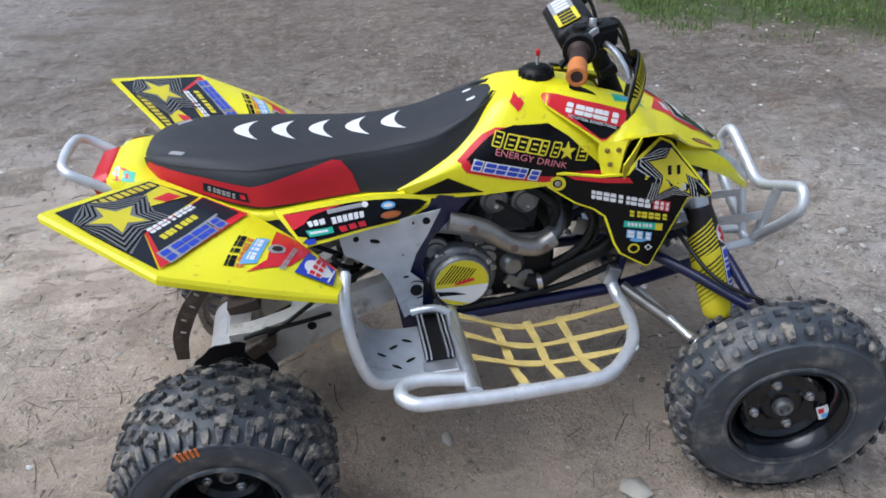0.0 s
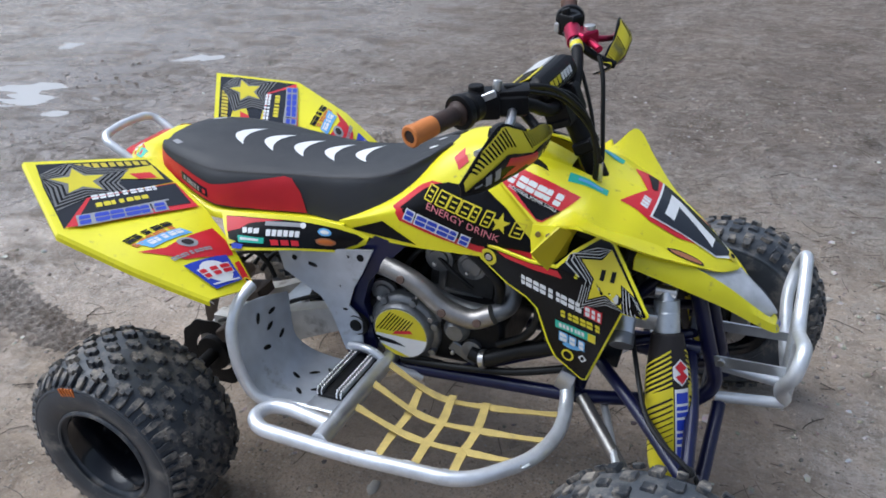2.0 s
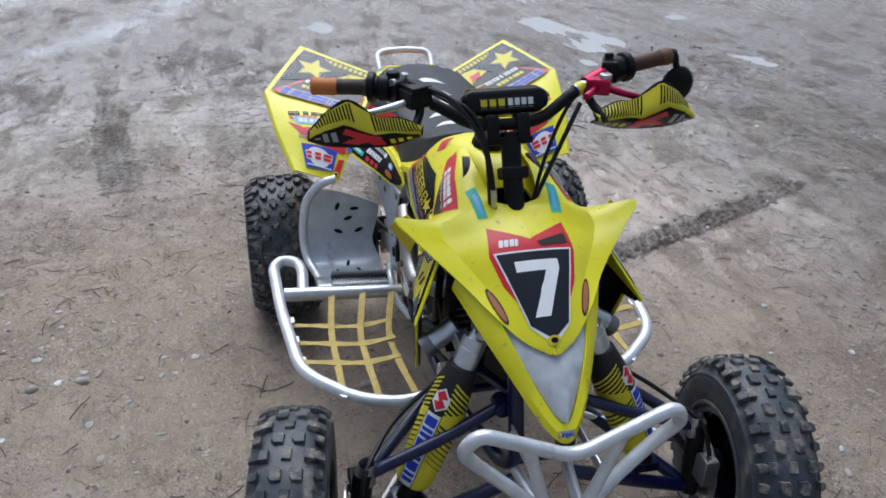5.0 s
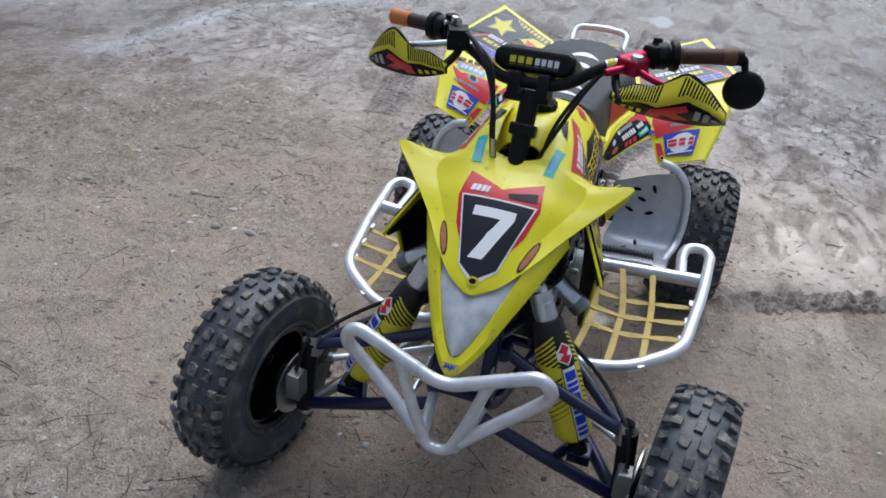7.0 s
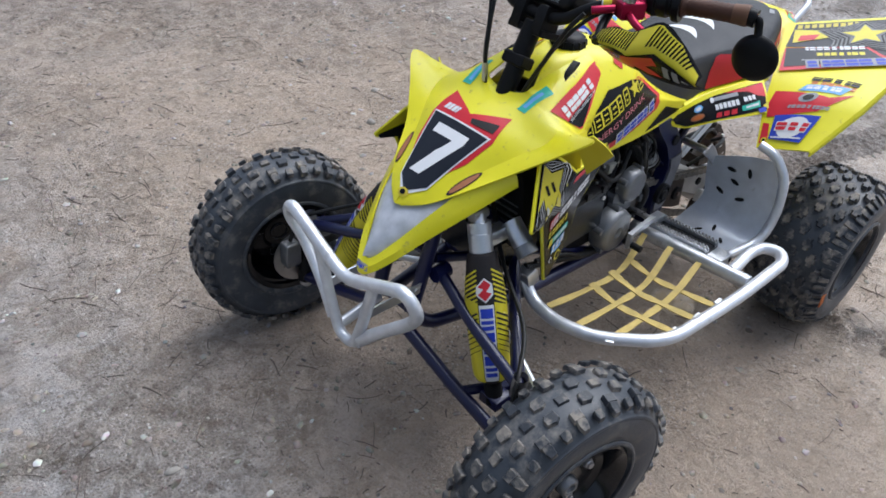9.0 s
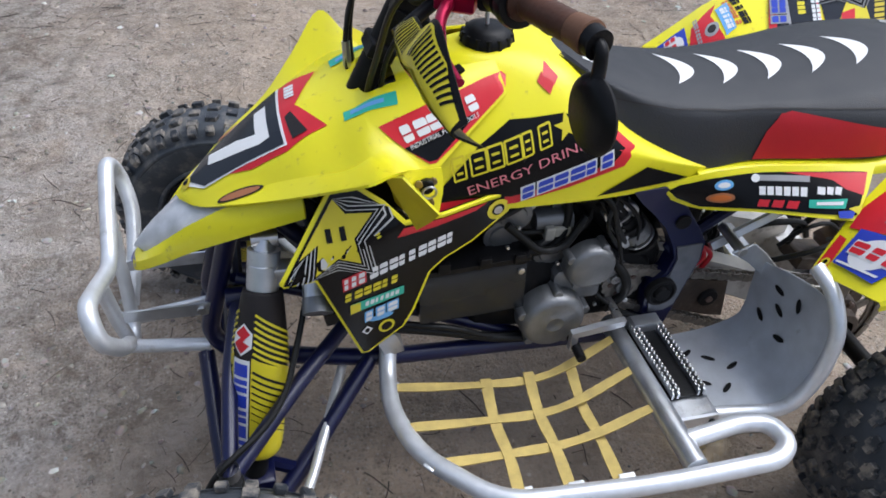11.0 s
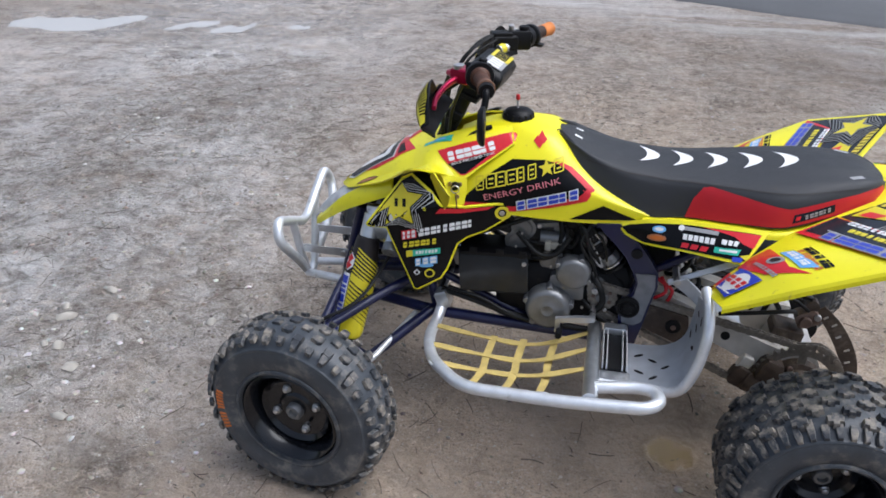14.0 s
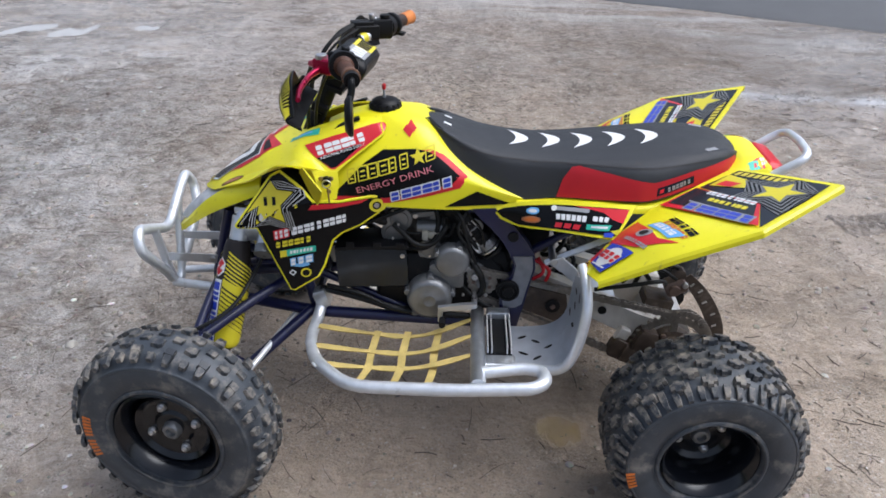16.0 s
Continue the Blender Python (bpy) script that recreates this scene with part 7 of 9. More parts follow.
for s in (1, -1):
    st = Sticker([seat.surface], flank(s), step=0.014, lift=0.0016)
    st.poly([(-0.098, 0.774), (-0.085, 0.792), (-0.055, 0.791), (0.03, 0.776), (0.125, 0.754), (0.155, 0.756), (0.300, 0.774), (0.318, 0.770), (0.338, 0.742), (0.352, 0.694), (0.25, 0.700), (0.138, 0.711), (0.03, 0.737), (-0.05, 0.754), (-0.09, 0.763)], SEAT_RED, 0)
    st.object("red_side_panel", seat.ob, "red vinyl side panel of the seat")
    st.poly([(0.118, 0.722), (0.116, 0.742), (0.028, 0.766), (0.026, 0.748)], V_SLATE, 1)
    st.blocks((0.092, 0.732), (0.034, 0.750), 0.010, 6, V_GREY, 2, gap=0.25)
    st.poly([(0.112, 0.729), (0.102, 0.731), (0.101, 0.741), (0.111, 0.738)], V_RED, 2)
    st.object("seat_badge", seat.ob, "small dark badge with grey blocks")
    st.outline([(0.60, 0.806), (0.50, 0.784), (0.40, 0.775), (0.33, 0.776), (0.24, 0.778), (0.135, 0.782), (0.03, 0.793), (-0.06, 0.797)], 0.0012, V_CHAR, 1, closed=False)
    st.object("seam", seat.ob, "sewn seam along the seat")
    tg = Sticker([seat.surface], above, step=0.014)
    if s > 0:
        tg.poly([(0.635, 0.020), (0.637, 0.030), (0.618, 0.034), (0.616, 0.024)], V_WHITE, 0)
    else:
        tg.poly([(0.635, -0.030), (0.637, -0.020), (0.618, -0.018), (0.616, -0.028)], V_WHITE, 0)
    tg.object("front_tag", seat.ob, "small white tag at the front of the seat")
    tg = Sticker([seat.surface], above, step=0.014)
    tg.poly([(-0.035, 0.070 * s), (-0.005, 0.086 * s), (-0.012, 0.098 * s), (-0.042, 0.082 * s)], V_GREY, 0)
    tg.object("seat_tag", seat.ob, "small pale tag sewn on the seat")
for i in range(5):
    cx = 0.118 + i * 0.082
    cr = Sticker([seat.surface], above, step=0.012)
    n = 10
    out = [(cx - 0.026 + 0.052 * abs(t) ** 2, 0.052 * t) for t in (k / n * 2 - 1 for k in range(n + 1))]
    inn = [(cx + 0.006 + 0.020 * abs(t) ** 2, 0.052 * t) for t in (1 - k / n * 2 for k in range(1, n))]
    cr.poly(out + inn, V_WHITE, 0)
    cr.object("crescent", seat.ob, "white crescent printed across the seat")

# tail
rows = []
for x, yt, zt, ym, zm, yb, zb in [(-0.180, 0.070, 0.768, 0.082, 0.764, 0.088, 0.752), (-0.155, 0.075, 0.784, 0.098, 0.772, 0.106, 0.742), (-0.118, 0.078, 0.786, 0.122, 0.768, 0.132, 0.728), (-0.085, 0.090, 0.772, 0.136, 0.758, 0.148, 0.716), (-0.03, 0.118, 0.748, 0.160, 0.738, 0.172, 0.704),
                                  (0.06, 0.140, 0.722, 0.170, 0.714, 0.178, 0.694), (0.138, 0.165, 0.704, 0.190, 0.698, 0.196, 0.684), (0.25, 0.145, 0.696, 0.170, 0.694, 0.182, 0.682), (0.35, 0.120, 0.690, 0.146, 0.688, 0.152, 0.678), (0.45, 0.120, 0.684, 0.144, 0.682, 0.148, 0.668)]:
    rows.append(mirrored([(x, 0, zt), (x, yt * 0.6, zt), (x, yt, zt - 0.001), (x, ym, zm), (x, yb, zb)]))
tail = Shell(loft_grid(rows, 4, 3), 0.004, YELLOW, (0.1, 0, 0.60), "tail_section", quad, "yellow plastic tail under the seat")
tl = Shape(RED_PLASTIC)
tl.block(pose(-0.188, 0, 0.742, 0, -15, 0), (0.045, 0.165, 0.060), taper=0.8, lip=0.4)
tl.block(pose(-0.150, 0, 0.715, 0, -20, 0), (0.05, 0.16, 0.012), PLASTIC)
part("tail_light", tl, quad, "red tail light below the grab bar", bevel=0.006)
for s in (1, -1):
    st = Sticker([tail.surface], flank(s), step=0.02)
    st.poly([(-0.168, 0.770), (-0.125, 0.772), (-0.120, 0.792), (-0.155, 0.799)], V_RED, 0)
    st.poly([(-0.142, 0.771), (-0.115, 0.770), (-0.113, 0.790), (-0.136, 0.795)], V_TEAL, 1)
    st.blocks((-0.164, 0.776), (-0.146, 0.777), 0.008, 3, V_WHITE, 2)
    st.object("tail_sticker", tail.ob, "red and green sticker on the tail")

# side covers
for s in (1, -1):
    up = [(0.510, 0.138, 0.664), (0.44, 0.147, 0.684), (0.352, 0.152, 0.692), (0.25, 0.178, 0.700), (0.165, 0.196, 0.706)]
    lo = [(0.500, 0.142, 0.640), (0.44, 0.160, 0.622), (0.352, 0.195, 0.630), (0.27, 0.238, 0.640), (0.222, 0.262, 0.646)]
    g = loft_grid([sides(up, s), sides([((a[0] + b[0]) / 2, (a[1] + b[1]) / 2 + 0.004, (a[2] + b[2]) / 2) for a, b in zip(up, lo)], s), sides(lo, s)], 4, 4)
    cover = Shell(g, 0.004, YELLOW, (0.35, 0, 0.62), "side_cover", quad, "side cover with a black sponsor graphic")
    bm_pts = sides(up, s), sides(lo, s)

    def on_cover(u, v, up=up, lo=lo, s=s):
        k = min(max(u, 0.0), 1.0) * 4
        i = min(int(k), 3)
        f = k - i
        a = Vector(up[i]).lerp(Vector(up[i + 1]), f)
        b = Vector(lo[i]).lerp(Vector(lo[i + 1]), f)
        p = a.lerp(b, v)
        p.y *= s
        nrm = Vector((0.25, s, 0.35)).normalized()
        return p + nrm * 0.12, -nrm

    st = Sticker([cover.surface], on_cover, step=0.08)
    st.poly([(0.03, 0.40), (0.10, 0.20), (0.30, 0.14), (0.60, 0.12), (0.85, 0.12), (0.97, 0.14), (0.99, 0.90), (0.80, 0.92), (0.40, 0.93), (0.20, 0.92), (0.08, 0.80)], V_BLACK, 0)
    st.poly([(0.60, 0.13), (0.97, 0.15), (0.985, 0.55), (0.88, 0.45), (0.80, 0.28)], V_RED, 1)
    st.object("cover_graphic", cover.ob, "black and red graphic")
    st.oval((0.34, 0.34), 0.045, 0.13, V_SKY, 2)
    st.oval((0.34, 0.34), 0.030, 0.07, V_WHITE, 3)
    st.object("blue_oval", cover.ob, "small blue and white oval sticker")
    st.oval((0.33, 0.66), 0.065, 0.13, V_COPPER, 2)
    st.oval((0.33, 0.66), 0.050, 0.08, V_ORANGE, 3)
    st.object("copper_oval", cover.ob, "small copper oval sticker")
    st.poly([(0.50, 0.18), (0.70, 0.20), (0.70, 0.32), (0.50, 0.30)], V_GREY, 2)
    st.oval((0.485, 0.24), 0.02, 0.09, V_WHITE, 3)
    st.object("grey_strip", cover.ob, "grey sticker with a white disc")
    for k in range(6):
        st.poly([(0.50 + k * 0.033, 0.42), (0.526 + k * 0.033, 0.42), (0.526 + k * 0.033, 0.60), (0.50 + k * 0.033, 0.60)], V_WHITE, 2)
    st.object("white_mark", cover.ob, "row of white blocks")
    for k in range(3):
        st.poly([(0.73 + k * 0.045, 0.40), (0.765 + k * 0.045, 0.42), (0.765 + k * 0.045, 0.56), (0.73 + k * 0.045, 0.54)], V_WHITE, 3)
    st.object("white_mark", cover.ob, "three white blocks on red")
    for k in range(3):
        st.poly([(0.50 + k * 0.06, 0.70), (0.545 + k * 0.06, 0.70), (0.535 + k * 0.06, 0.86), (0.49 + k * 0.06, 0.86)], V_RED, 2)
    st.object("red_mark", cover.ob, "three red blocks")
    st.poly([(0.70, 0.66), (0.90, 0.62), (0.90, 0.80), (0.70, 0.82)], V_TEAL, 3)
    st.poly([(0.73, 0.70), (0.88, 0.67), (0.88, 0.74), (0.73, 0.76)], V_WHITE, 4)
    st.object("teal_sticker", cover.ob, "teal sticker with a white bar")
    st.poly([(0.86, 0.86), (0.97, 0.82), (0.97, 0.97), (0.88, 0.98)], V_BLUE, 4)
    st.poly([(0.92, 0.80), (1.0, 0.72), (1.0, 0.90)], V_YELLOW, 5)
    st.object("corner_sticker", cover.ob, "small blue and yellow corner sticker")

# rear fenders
for s in (1, -1):
    A, B, C_, D = V(-0.227, 0.347, 0.840), V(-0.075, 0.112, 0.775), V(0.122, 0.202, 0.708), V(-0.024, 0.474, 0.758)
    if s > 0:
        D = V(-0.030, 0.468, 0.788)
    I, O = V(0.298, 0.292, 0.582), V(0.279, 0.412, 0.620)

    def facet(p, q, r, t, a, b):
        return p.lerp(q, b).lerp(r.lerp(t, b), a)

    grid = []
    for i in range(9):
        a = i / 8
        row = [facet(B, A, C_, D, a, j / 10) for j in range(11)]
        grid.append(row)
    P1, P2 = V(0.210, 0.240, 0.652), V(0.132, 0.450, 0.690 if s < 0 else 0.712)
    for i in range(1, 11):
        a = i / 10
        r0 = []
        for j in range(11):
            b = j / 10
            edge_i = C_.lerp(P1, min(1, a * 2)) if a < 0.5 else P1.lerp(I, a * 2 - 1)
            edge_o = D.lerp(P2, min(1, a * 2)) if a < 0.5 else P2.lerp(O, a * 2 - 1)
            p = edge_i.lerp(edge_o, b)
            p.z += 0.022 * math.sin(math.pi * b) * math.sin(math.pi * min(1.0, a)) 
            r0.append(p)
        grid.append(r0)
    # turned-down outer lip
    for i, row in enumerate(grid):
        e = row[-1]
        out = (e - row[-2]).normalized()
        row.append(e + out * 0.006 + V(0, 0, -0.006))
        row.append(e + out * 0.007 + V(0, 0, -0.016))
    g = [[Vector((p.x, p.y * s, p.z)) for p in r] for r in grid]
    fender = Shell(g, 0.004, YELLOW, (0.05, 0.2 * s, 0.5), "rear_fender", quad, "yellow rear fender plate with star and sponsor stickers", YELLOW_SHADED, smooth=25)

    def rear_plate(u, v, s=s):
        p = facet(B, A, C_, D, u, v)
        return Vector((p.x, p.y * s, p.z + 0.2)), Vector((0, 0, -1))

    def front_plate(u, v, s=s):
        p = facet(C_, D, I, O, u, v)
        n = Vector((0.45, 0.25 * s, 0.85)).normalized()
        return Vector((p.x, p.y * s, p.z)) + n * 0.2, -n

    st = Sticker([fender.surface], rear_plate, step=0.09)
    # dark field with a banded star in the rear corner
    st.poly([(0.05, 0.10), (0.05, 0.93), (0.40, 0.955), (0.97, 0.955), (0.62, 0.72), (0.56, 0.40), (0.50, 0.05)], V_SLATE, 0)
    for k in range(9):
        v = 0.12 + k * 0.062
        st.poly([(0.075, v), (0.075, v + 0.044), (0.150, v + 0.044), (0.150, v)], V_GOLD, 1)
    st.object("rear_field", fender.ob, "dark corner field with a row of gold blocks")
    for k in range(9):
        r, m_ = 0.46 - k * 0.030, V_DUSK if k % 2 == 0 else V_BLACK
        pts = []
        for i in range(10):
            t = math.pi * i / 5 + 0.95
            q = r if i % 2 == 0 else r * 0.56
            v = min(0.945, max(0.30, 0.70 + math.cos(t) * q * 1.05))
            pts.append((min(0.60 + max(0.0, v - 0.70) * 1.35, max(0.06, 0.36 + math.sin(t) * q)), v))
        st.poly(pts, m_, 2 + k * 0.4)
        st.object("star_band", fender.ob, "grey band round the star" if k % 2 == 0 else "black band round the star")
    st.star((0.36, 0.70), 0.20, V_YELLOW, 6, turn=0.95, inner=0.44)
    st.object("star", fender.ob, "yellow five-pointed star")
    st.poly([(0.17, 0.10), (0.24, 0.46), (0.36, 0.44), (0.44, 0.10)], V_YELLOW, 2)
    st.poly([(0.30, 0.16), (0.30, 0.32), (0.40, 0.28), (0.41, 0.14)], V_RED, 3)
    st.object("corner_patch", fender.ob, "yellow patch with a red mark")
    # dark sponsor field edged in red
    st.poly([(0.54, 0.05), (0.62, 0.72), (0.97, 0.945), (0.985, 0.70), (0.985, 0.04)], V_RED, 5)
    st.poly([(0.555, 0.06), (0.635, 0.70), (0.86, 0.83), (0.905, 0.60), (0.92, 0.07)], V_SLATE, 6)
    st.object("sponsor_field", fender.ob, "dark field edged in red")
    st.blocks((0.665, 0.70), (0.625, 0.20), 0.065, 9, V_WHITE, 7, gap=0.2, each=("white_block", fender.ob))
    st.blocks((0.775, 0.70), (0.745, 0.32), 0.060, 7, V_YELLOW, 7, gap=0.2, each=("yellow_block", fender.ob))
    st.poly([(0.83, 0.50), (0.80, 0.20), (0.82, 0.20), (0.85, 0.50)], V_GREY, 7)
    st.object("grey_line", fender.ob)
    st.blocks((0.975, 0.86), (0.955, 0.24), 0.115, 6, V_BLUE, 7, gap=0.12, edge=V_GREY, each=("blue_block", fender.ob, "large blue block with a pale edge"))
    st = Sticker([fender.surface], front_plate, step=0.09)
    st.blocks((0.305, 0.80), (0.170, 0.33), 0.055, 5, V_BLACK, 1, gap=0.16)
    st.blocks((0.360, 0.80), (0.225, 0.33), 0.042, 6, V_ORANGE, 1, gap=0.16)
    st.object("parts_mark", fender.ob, "black and orange rows of blocks")
    st.poly([(0.315, 0.76), (0.235, 0.32), (0.315, 0.26), (0.405, 0.70)], V_SKY, 1)
    st.blocks((0.375, 0.68), (0.300, 0.32), 0.050, 5, V_WHITE, 2, gap=0.2)
    st.object("pale_mark", fender.ob, "pale blue field with white blocks")
    st.poly([(0.40, 0.84), (0.44, 0.62), (0.28, 0.06), (0.46, 0.02), (0.63, 0.04), (0.635, 0.20), (0.60, 0.60)], V_RED, 1)
    st.oval((0.43, 0.40), 0.060, 0.095, V_GREY, 2)
    st.oval((0.43, 0.40), 0.035, 0.055, V_CHAR, 3)
    st.object("red_emblem", fender.ob, "red field with a round grey emblem")
    st.blocks((0.590, 0.72), (0.545, 0.22), 0.036, 9, V_GREY, 3, gap=0.2, each=("grey_block", fender.ob))
    st.poly([(0.655, 0.70), (0.625, 0.14), (0.905, 0.17), (0.935, 0.72)], V_BLUE, 4)
    st.oval((0.78, 0.43), 0.115, 0.20, V_WHITE, 5)
    st.blocks((0.825, 0.66), (0.805, 0.22), 0.085, 3, V_RED, 6, gap=0.12, edge=V_WHITE)
    st.poly([(0.885, 0.68), (0.880, 0.20), (0.895, 0.20), (0.900, 0.68)], V_WHITE, 6)
    st.object("tyre_sponsor_sticker", fender.ob, "blue rectangle with a white disc and red blocks")
    st.poly([(0.70, 0.02), (0.95, 0.03), (0.97, 0.16), (0.90, 0.15), (0.72, 0.10)], V_RED, 2)
    st.oval((0.92, 0.10), 0.035, 0.05, V_YELLOW, 3)
    st.oval((0.92, 0.10), 0.018, 0.025, V_BLACK, 4)
    st.object("corner_sticker", fender.ob, "small red sticker with a yellow ring")

# stickers on the tank and hood flanks
for s in (1, -1):
    side = [tank.surface]
    st = Sticker(side, flank(s))
    st.poly([(0.907, 0.690), (0.860, 0.735), (0.826, 0.770), (0.780, 0.800), (0.700, 0.805), (0.662, 0.805), (0.635, 0.792), (0.572, 0.742), (0.590, 0.716), (0.680, 0.692), (0.766, 0.676), (0.890, 0.676)], V_RED, 0)
    st.poly([(0.907, 0.692), (0.860, 0.738), (0.826, 0.772), (0.780, 0.803), (0.700, 0.808), (0.668, 0.800), (0.645, 0.787), (0.592, 0.744), (0.610, 0.726), (0.700, 0.703), (0.775, 0.690), (0.830, 0.694)], V_BLACK, 1)
    st.object("tank_graphic", tank.ob, "black graphic edged in red")
    # outlined mark: hollow blocks, a star, a last block
    if s > 0:
        p0, p1, p2, p3 = (0.866, 0.722), (0.712, 0.770), (0.676, 0.780), (0.648, 0.788)
    else:
        p0, p1, p2, p3 = (0.648, 0.772), (0.800, 0.733), (0.836, 0.722), (0.868, 0.716)
    st.blocks(p0, p1, 0.030, 6, V_YELLOW, 2, gap=0.16, hollow=True, each=("outlined_block", tank.ob, "yellow outlined block"))
    c = ((p1[0] + p2[0]) / 2, (p1[1] + p2[1]) / 2 + 0.016)
    st.star(c, 0.021, V_YELLOW, 3, turn=0.2)
    st.object("star", tank.ob, "yellow star")
    st.blocks(p2, p3, 0.028, 1, V_YELLOW, 2, gap=0.1, hollow=True, each=("outlined_block", tank.ob, "yellow outlined block"))
    if s > 0:
        st.words("ENERGY DRINK", (0.842, 0.700), (0.655, 0.758), 0.015, V_PINK, 3)
        st.object("drink_lettering", tank.ob, "pale red lettering")
        st.blocks((0.760, 0.682), (0.607, 0.724), 0.021, 6, V_BLUE, 3, edge=V_WHITE, gap=0.16, each=("blue_block", tank.ob, "blue block with a white edge"))
    else:
        st.words("ENERGY DRINK", (0.655, 0.752), (0.815, 0.705), 0.015, V_PINK, 3)
        st.object("drink_lettering", tank.ob, "pale red lettering")
        st.blocks((0.600, 0.724), (0.752, 0.684), 0.021, 6, V_BLUE, 3, edge=V_WHITE, gap=0.16, each=("blue_block", tank.ob, "blue block with a white edge"))
    st.poly([(0.628, 0.666), (0.548, 0.708), (0.460, 0.674)], V_BLACK, 1)
    st.object("black_wedge", tank.ob, "black wedge below the seat")
    st.poly([(0.716, 0.862), (0.700, 0.848), (0.708, 0.840), (0.724, 0.850)], V_RED, 1)
    st.poly([(0.716, 0.830), (0.733, 0.844), (0.725, 0.854), (0.708, 0.842)], V_RED, 1)
    st.object("red_emblem", tank.ob, "small red emblem")
    hs = [HOOD[0] if s > 0 else HOOD[1], tank.surface]
    st = Sticker(hs, flank(s), step=0.012)
    st.poly([(0.972, 0.808), (0.900, 0.831), (0.812, 0.853), (0.788, 0.857), (0.776, 0.850), (0.778, 0.840), (0.895, 0.762), (0.905, 0.762)], V_RED, 0)
    st.poly([(0.940, 0.785), (0.905, 0.765), (0.893, 0.766), (0.830, 0.815), (0.850, 0.812)], V_BLACK, 1)
    if s > 0:
        st.object("hood_flank_sticker", hood, "red and black sticker on the hood flank")
        st.blocks((0.938, 0.790), (0.820, 0.822), 0.019, 6, V_WHITE, 2, gap=0.12, slant=-0.2, each=("white_block", hood))
        st.words("INDUSTRIAL POWER TOOLS", (0.930, 0.782), (0.826, 0.811), 0.006, V_WHITE, 3)
    else:
        st.object("hood_flank_sticker", hood, "red and black sticker on the hood flank")
        st.blocks((0.820, 0.822), (0.938, 0.790), 0.019, 6, V_WHITE, 2, gap=0.12, slant=0.2, each=("white_block", hood))
        st.words("INDUSTRIAL POWER TOOLS", (0.826, 0.811), (0.930, 0.782), 0.006, V_WHITE, 3)
    st.object("tools_lettering", hood, "small white lettering")

# stickers laid on the hood from above and ahead
hn = Vector((0.60, 0, 0.80)).normalized()
hu = Vector((0.80, 0, -0.60)).normalized()


def on_hood(u, v):
    """u: towards the quad's left, v: up the hood from the foot of the number board."""
    p = Vector((1.252, 0, 0.660)) - hu * v + Vector((0, u, 0))
    return p + hn * 0.25, -hn


st = Sticker(HOOD, lambda u, v: on_hood(u * 1.09, v * 1.08), step=0.014)
st.poly([(-0.010, 0.0), (0.010, 0.0), (0.066, 0.110), (0.080, 0.170), (0.073, 0.232), (0.0, 0.198), (-0.073, 0.232), (-0.080, 0.170), (-0.066, 0.110)], V_RED, 0)
st.poly([(-0.006, -0.002), (0.006, -0.002), (0.036, 0.028), (0.073, 0.174), (-0.073, 0.174), (-0.036, 0.028)], V_WHITE, 1)
st.poly([(0.0, 0.002), (0.034, 0.031), (0.0695, 0.170), (-0.0695, 0.170), (-0.034, 0.031)], V_SLATE, 2)
st.object("number_board", hood, "dark race number board with red corners")
st.blocks((-0.062, 0.184), (-0.022, 0.184), 0.015, 4, V_WHITE, 2, each=("white_block", hood))
st.poly([(0.012, 0.190), (0.068, 0.206), (0.070, 0.184), (0.018, 0.180)], V_CHAR, 2)
st.object("dark_bar", hood, "dark printed bar")
st.poly([(-0.040, 0.152), (-0.040, 0.131), (0.014, 0.131), (-0.024, 0.044), (0.003, 0.044), (0.040, 0.134), (0.040, 0.152)], V_WHITE, 3)
st.object("race_number", hood, "white race number 7")
st.oval((0.0, 0.0), 0.012, 0.009, V_GOLD, 3)
st.oval((0.0, 0.0), 0.006, 0.005, V_BLACK, 4)
st.object("board_ring", hood, "gold ring at the foot of the board")
for s in (1, -1):
    st = Sticker([HOOD[0] if s > 0 else HOOD[1]], on_hood, step=0.014)
    st.oval((0.090 * s, 0.085), 0.0085, 0.042, V_CHAR, 0, turn=-0.32 * s)
    st.oval((0.090 * s, 0.085), 0.0062, 0.036, V_COPPER, 1, turn=-0.32 * s)
    st.object("oval_sticker", hood, "small copper oval sticker on the hood")
    st = Sticker([HOOD[0] if s > 0 else HOOD[1]], on_hood, step=0.014)
    st.place = lambda u, v: (Vector((u, v, 1.1)), Vector((0, 0, -1)))
    st.poly([(1.014, 0.068 * s), (1.015, 0.090 * s), (0.940, 0.098 * s), (0.939, 0.076 * s)], V_TEAL, 0)
    st.poly([(1.004, 0.074 * s), (1.005, 0.083 * s), (0.958, 0.089 * s), (0.957, 0.081 * s)], V_SKY, 1)
    st.object("teal_sticker", hood, "narrow teal sticker on the hood")
st = Sticker([nose.surface], lambda u, v: (Vector((1.36 - 0.3 * v, u, 0.53 + v)) + Vector((0.2, 0, 0.1)), Vector((-0.9, 0, -0.45))), step=0.02)
st.poly([(-0.016, -0.012), (0.016, -0.012), (0.016, 0.002), (-0.016, 0.002)], V_GREY, 0)
st.blocks((-0.012, -0.008), (0.012, -0.008), 0.006, 4, V_BLUE, 1)
st.object("nose_badge", nose.ob, "small grey and blue badge")
for s in (1, -1):
    for x, y, z in ((0.903, 0.172, 0.745), (0.926, 0.180, 0.748), (0.908, 0.181, 0.715)):
        bo = Shape(STEEL)
        bo.disc((x, y * s, z), (0.1, 0.97 * s, 0.2), 0.0058, 0.005, 10, GOLD_BOLT)
        part("hood_bolt", bo, quad)

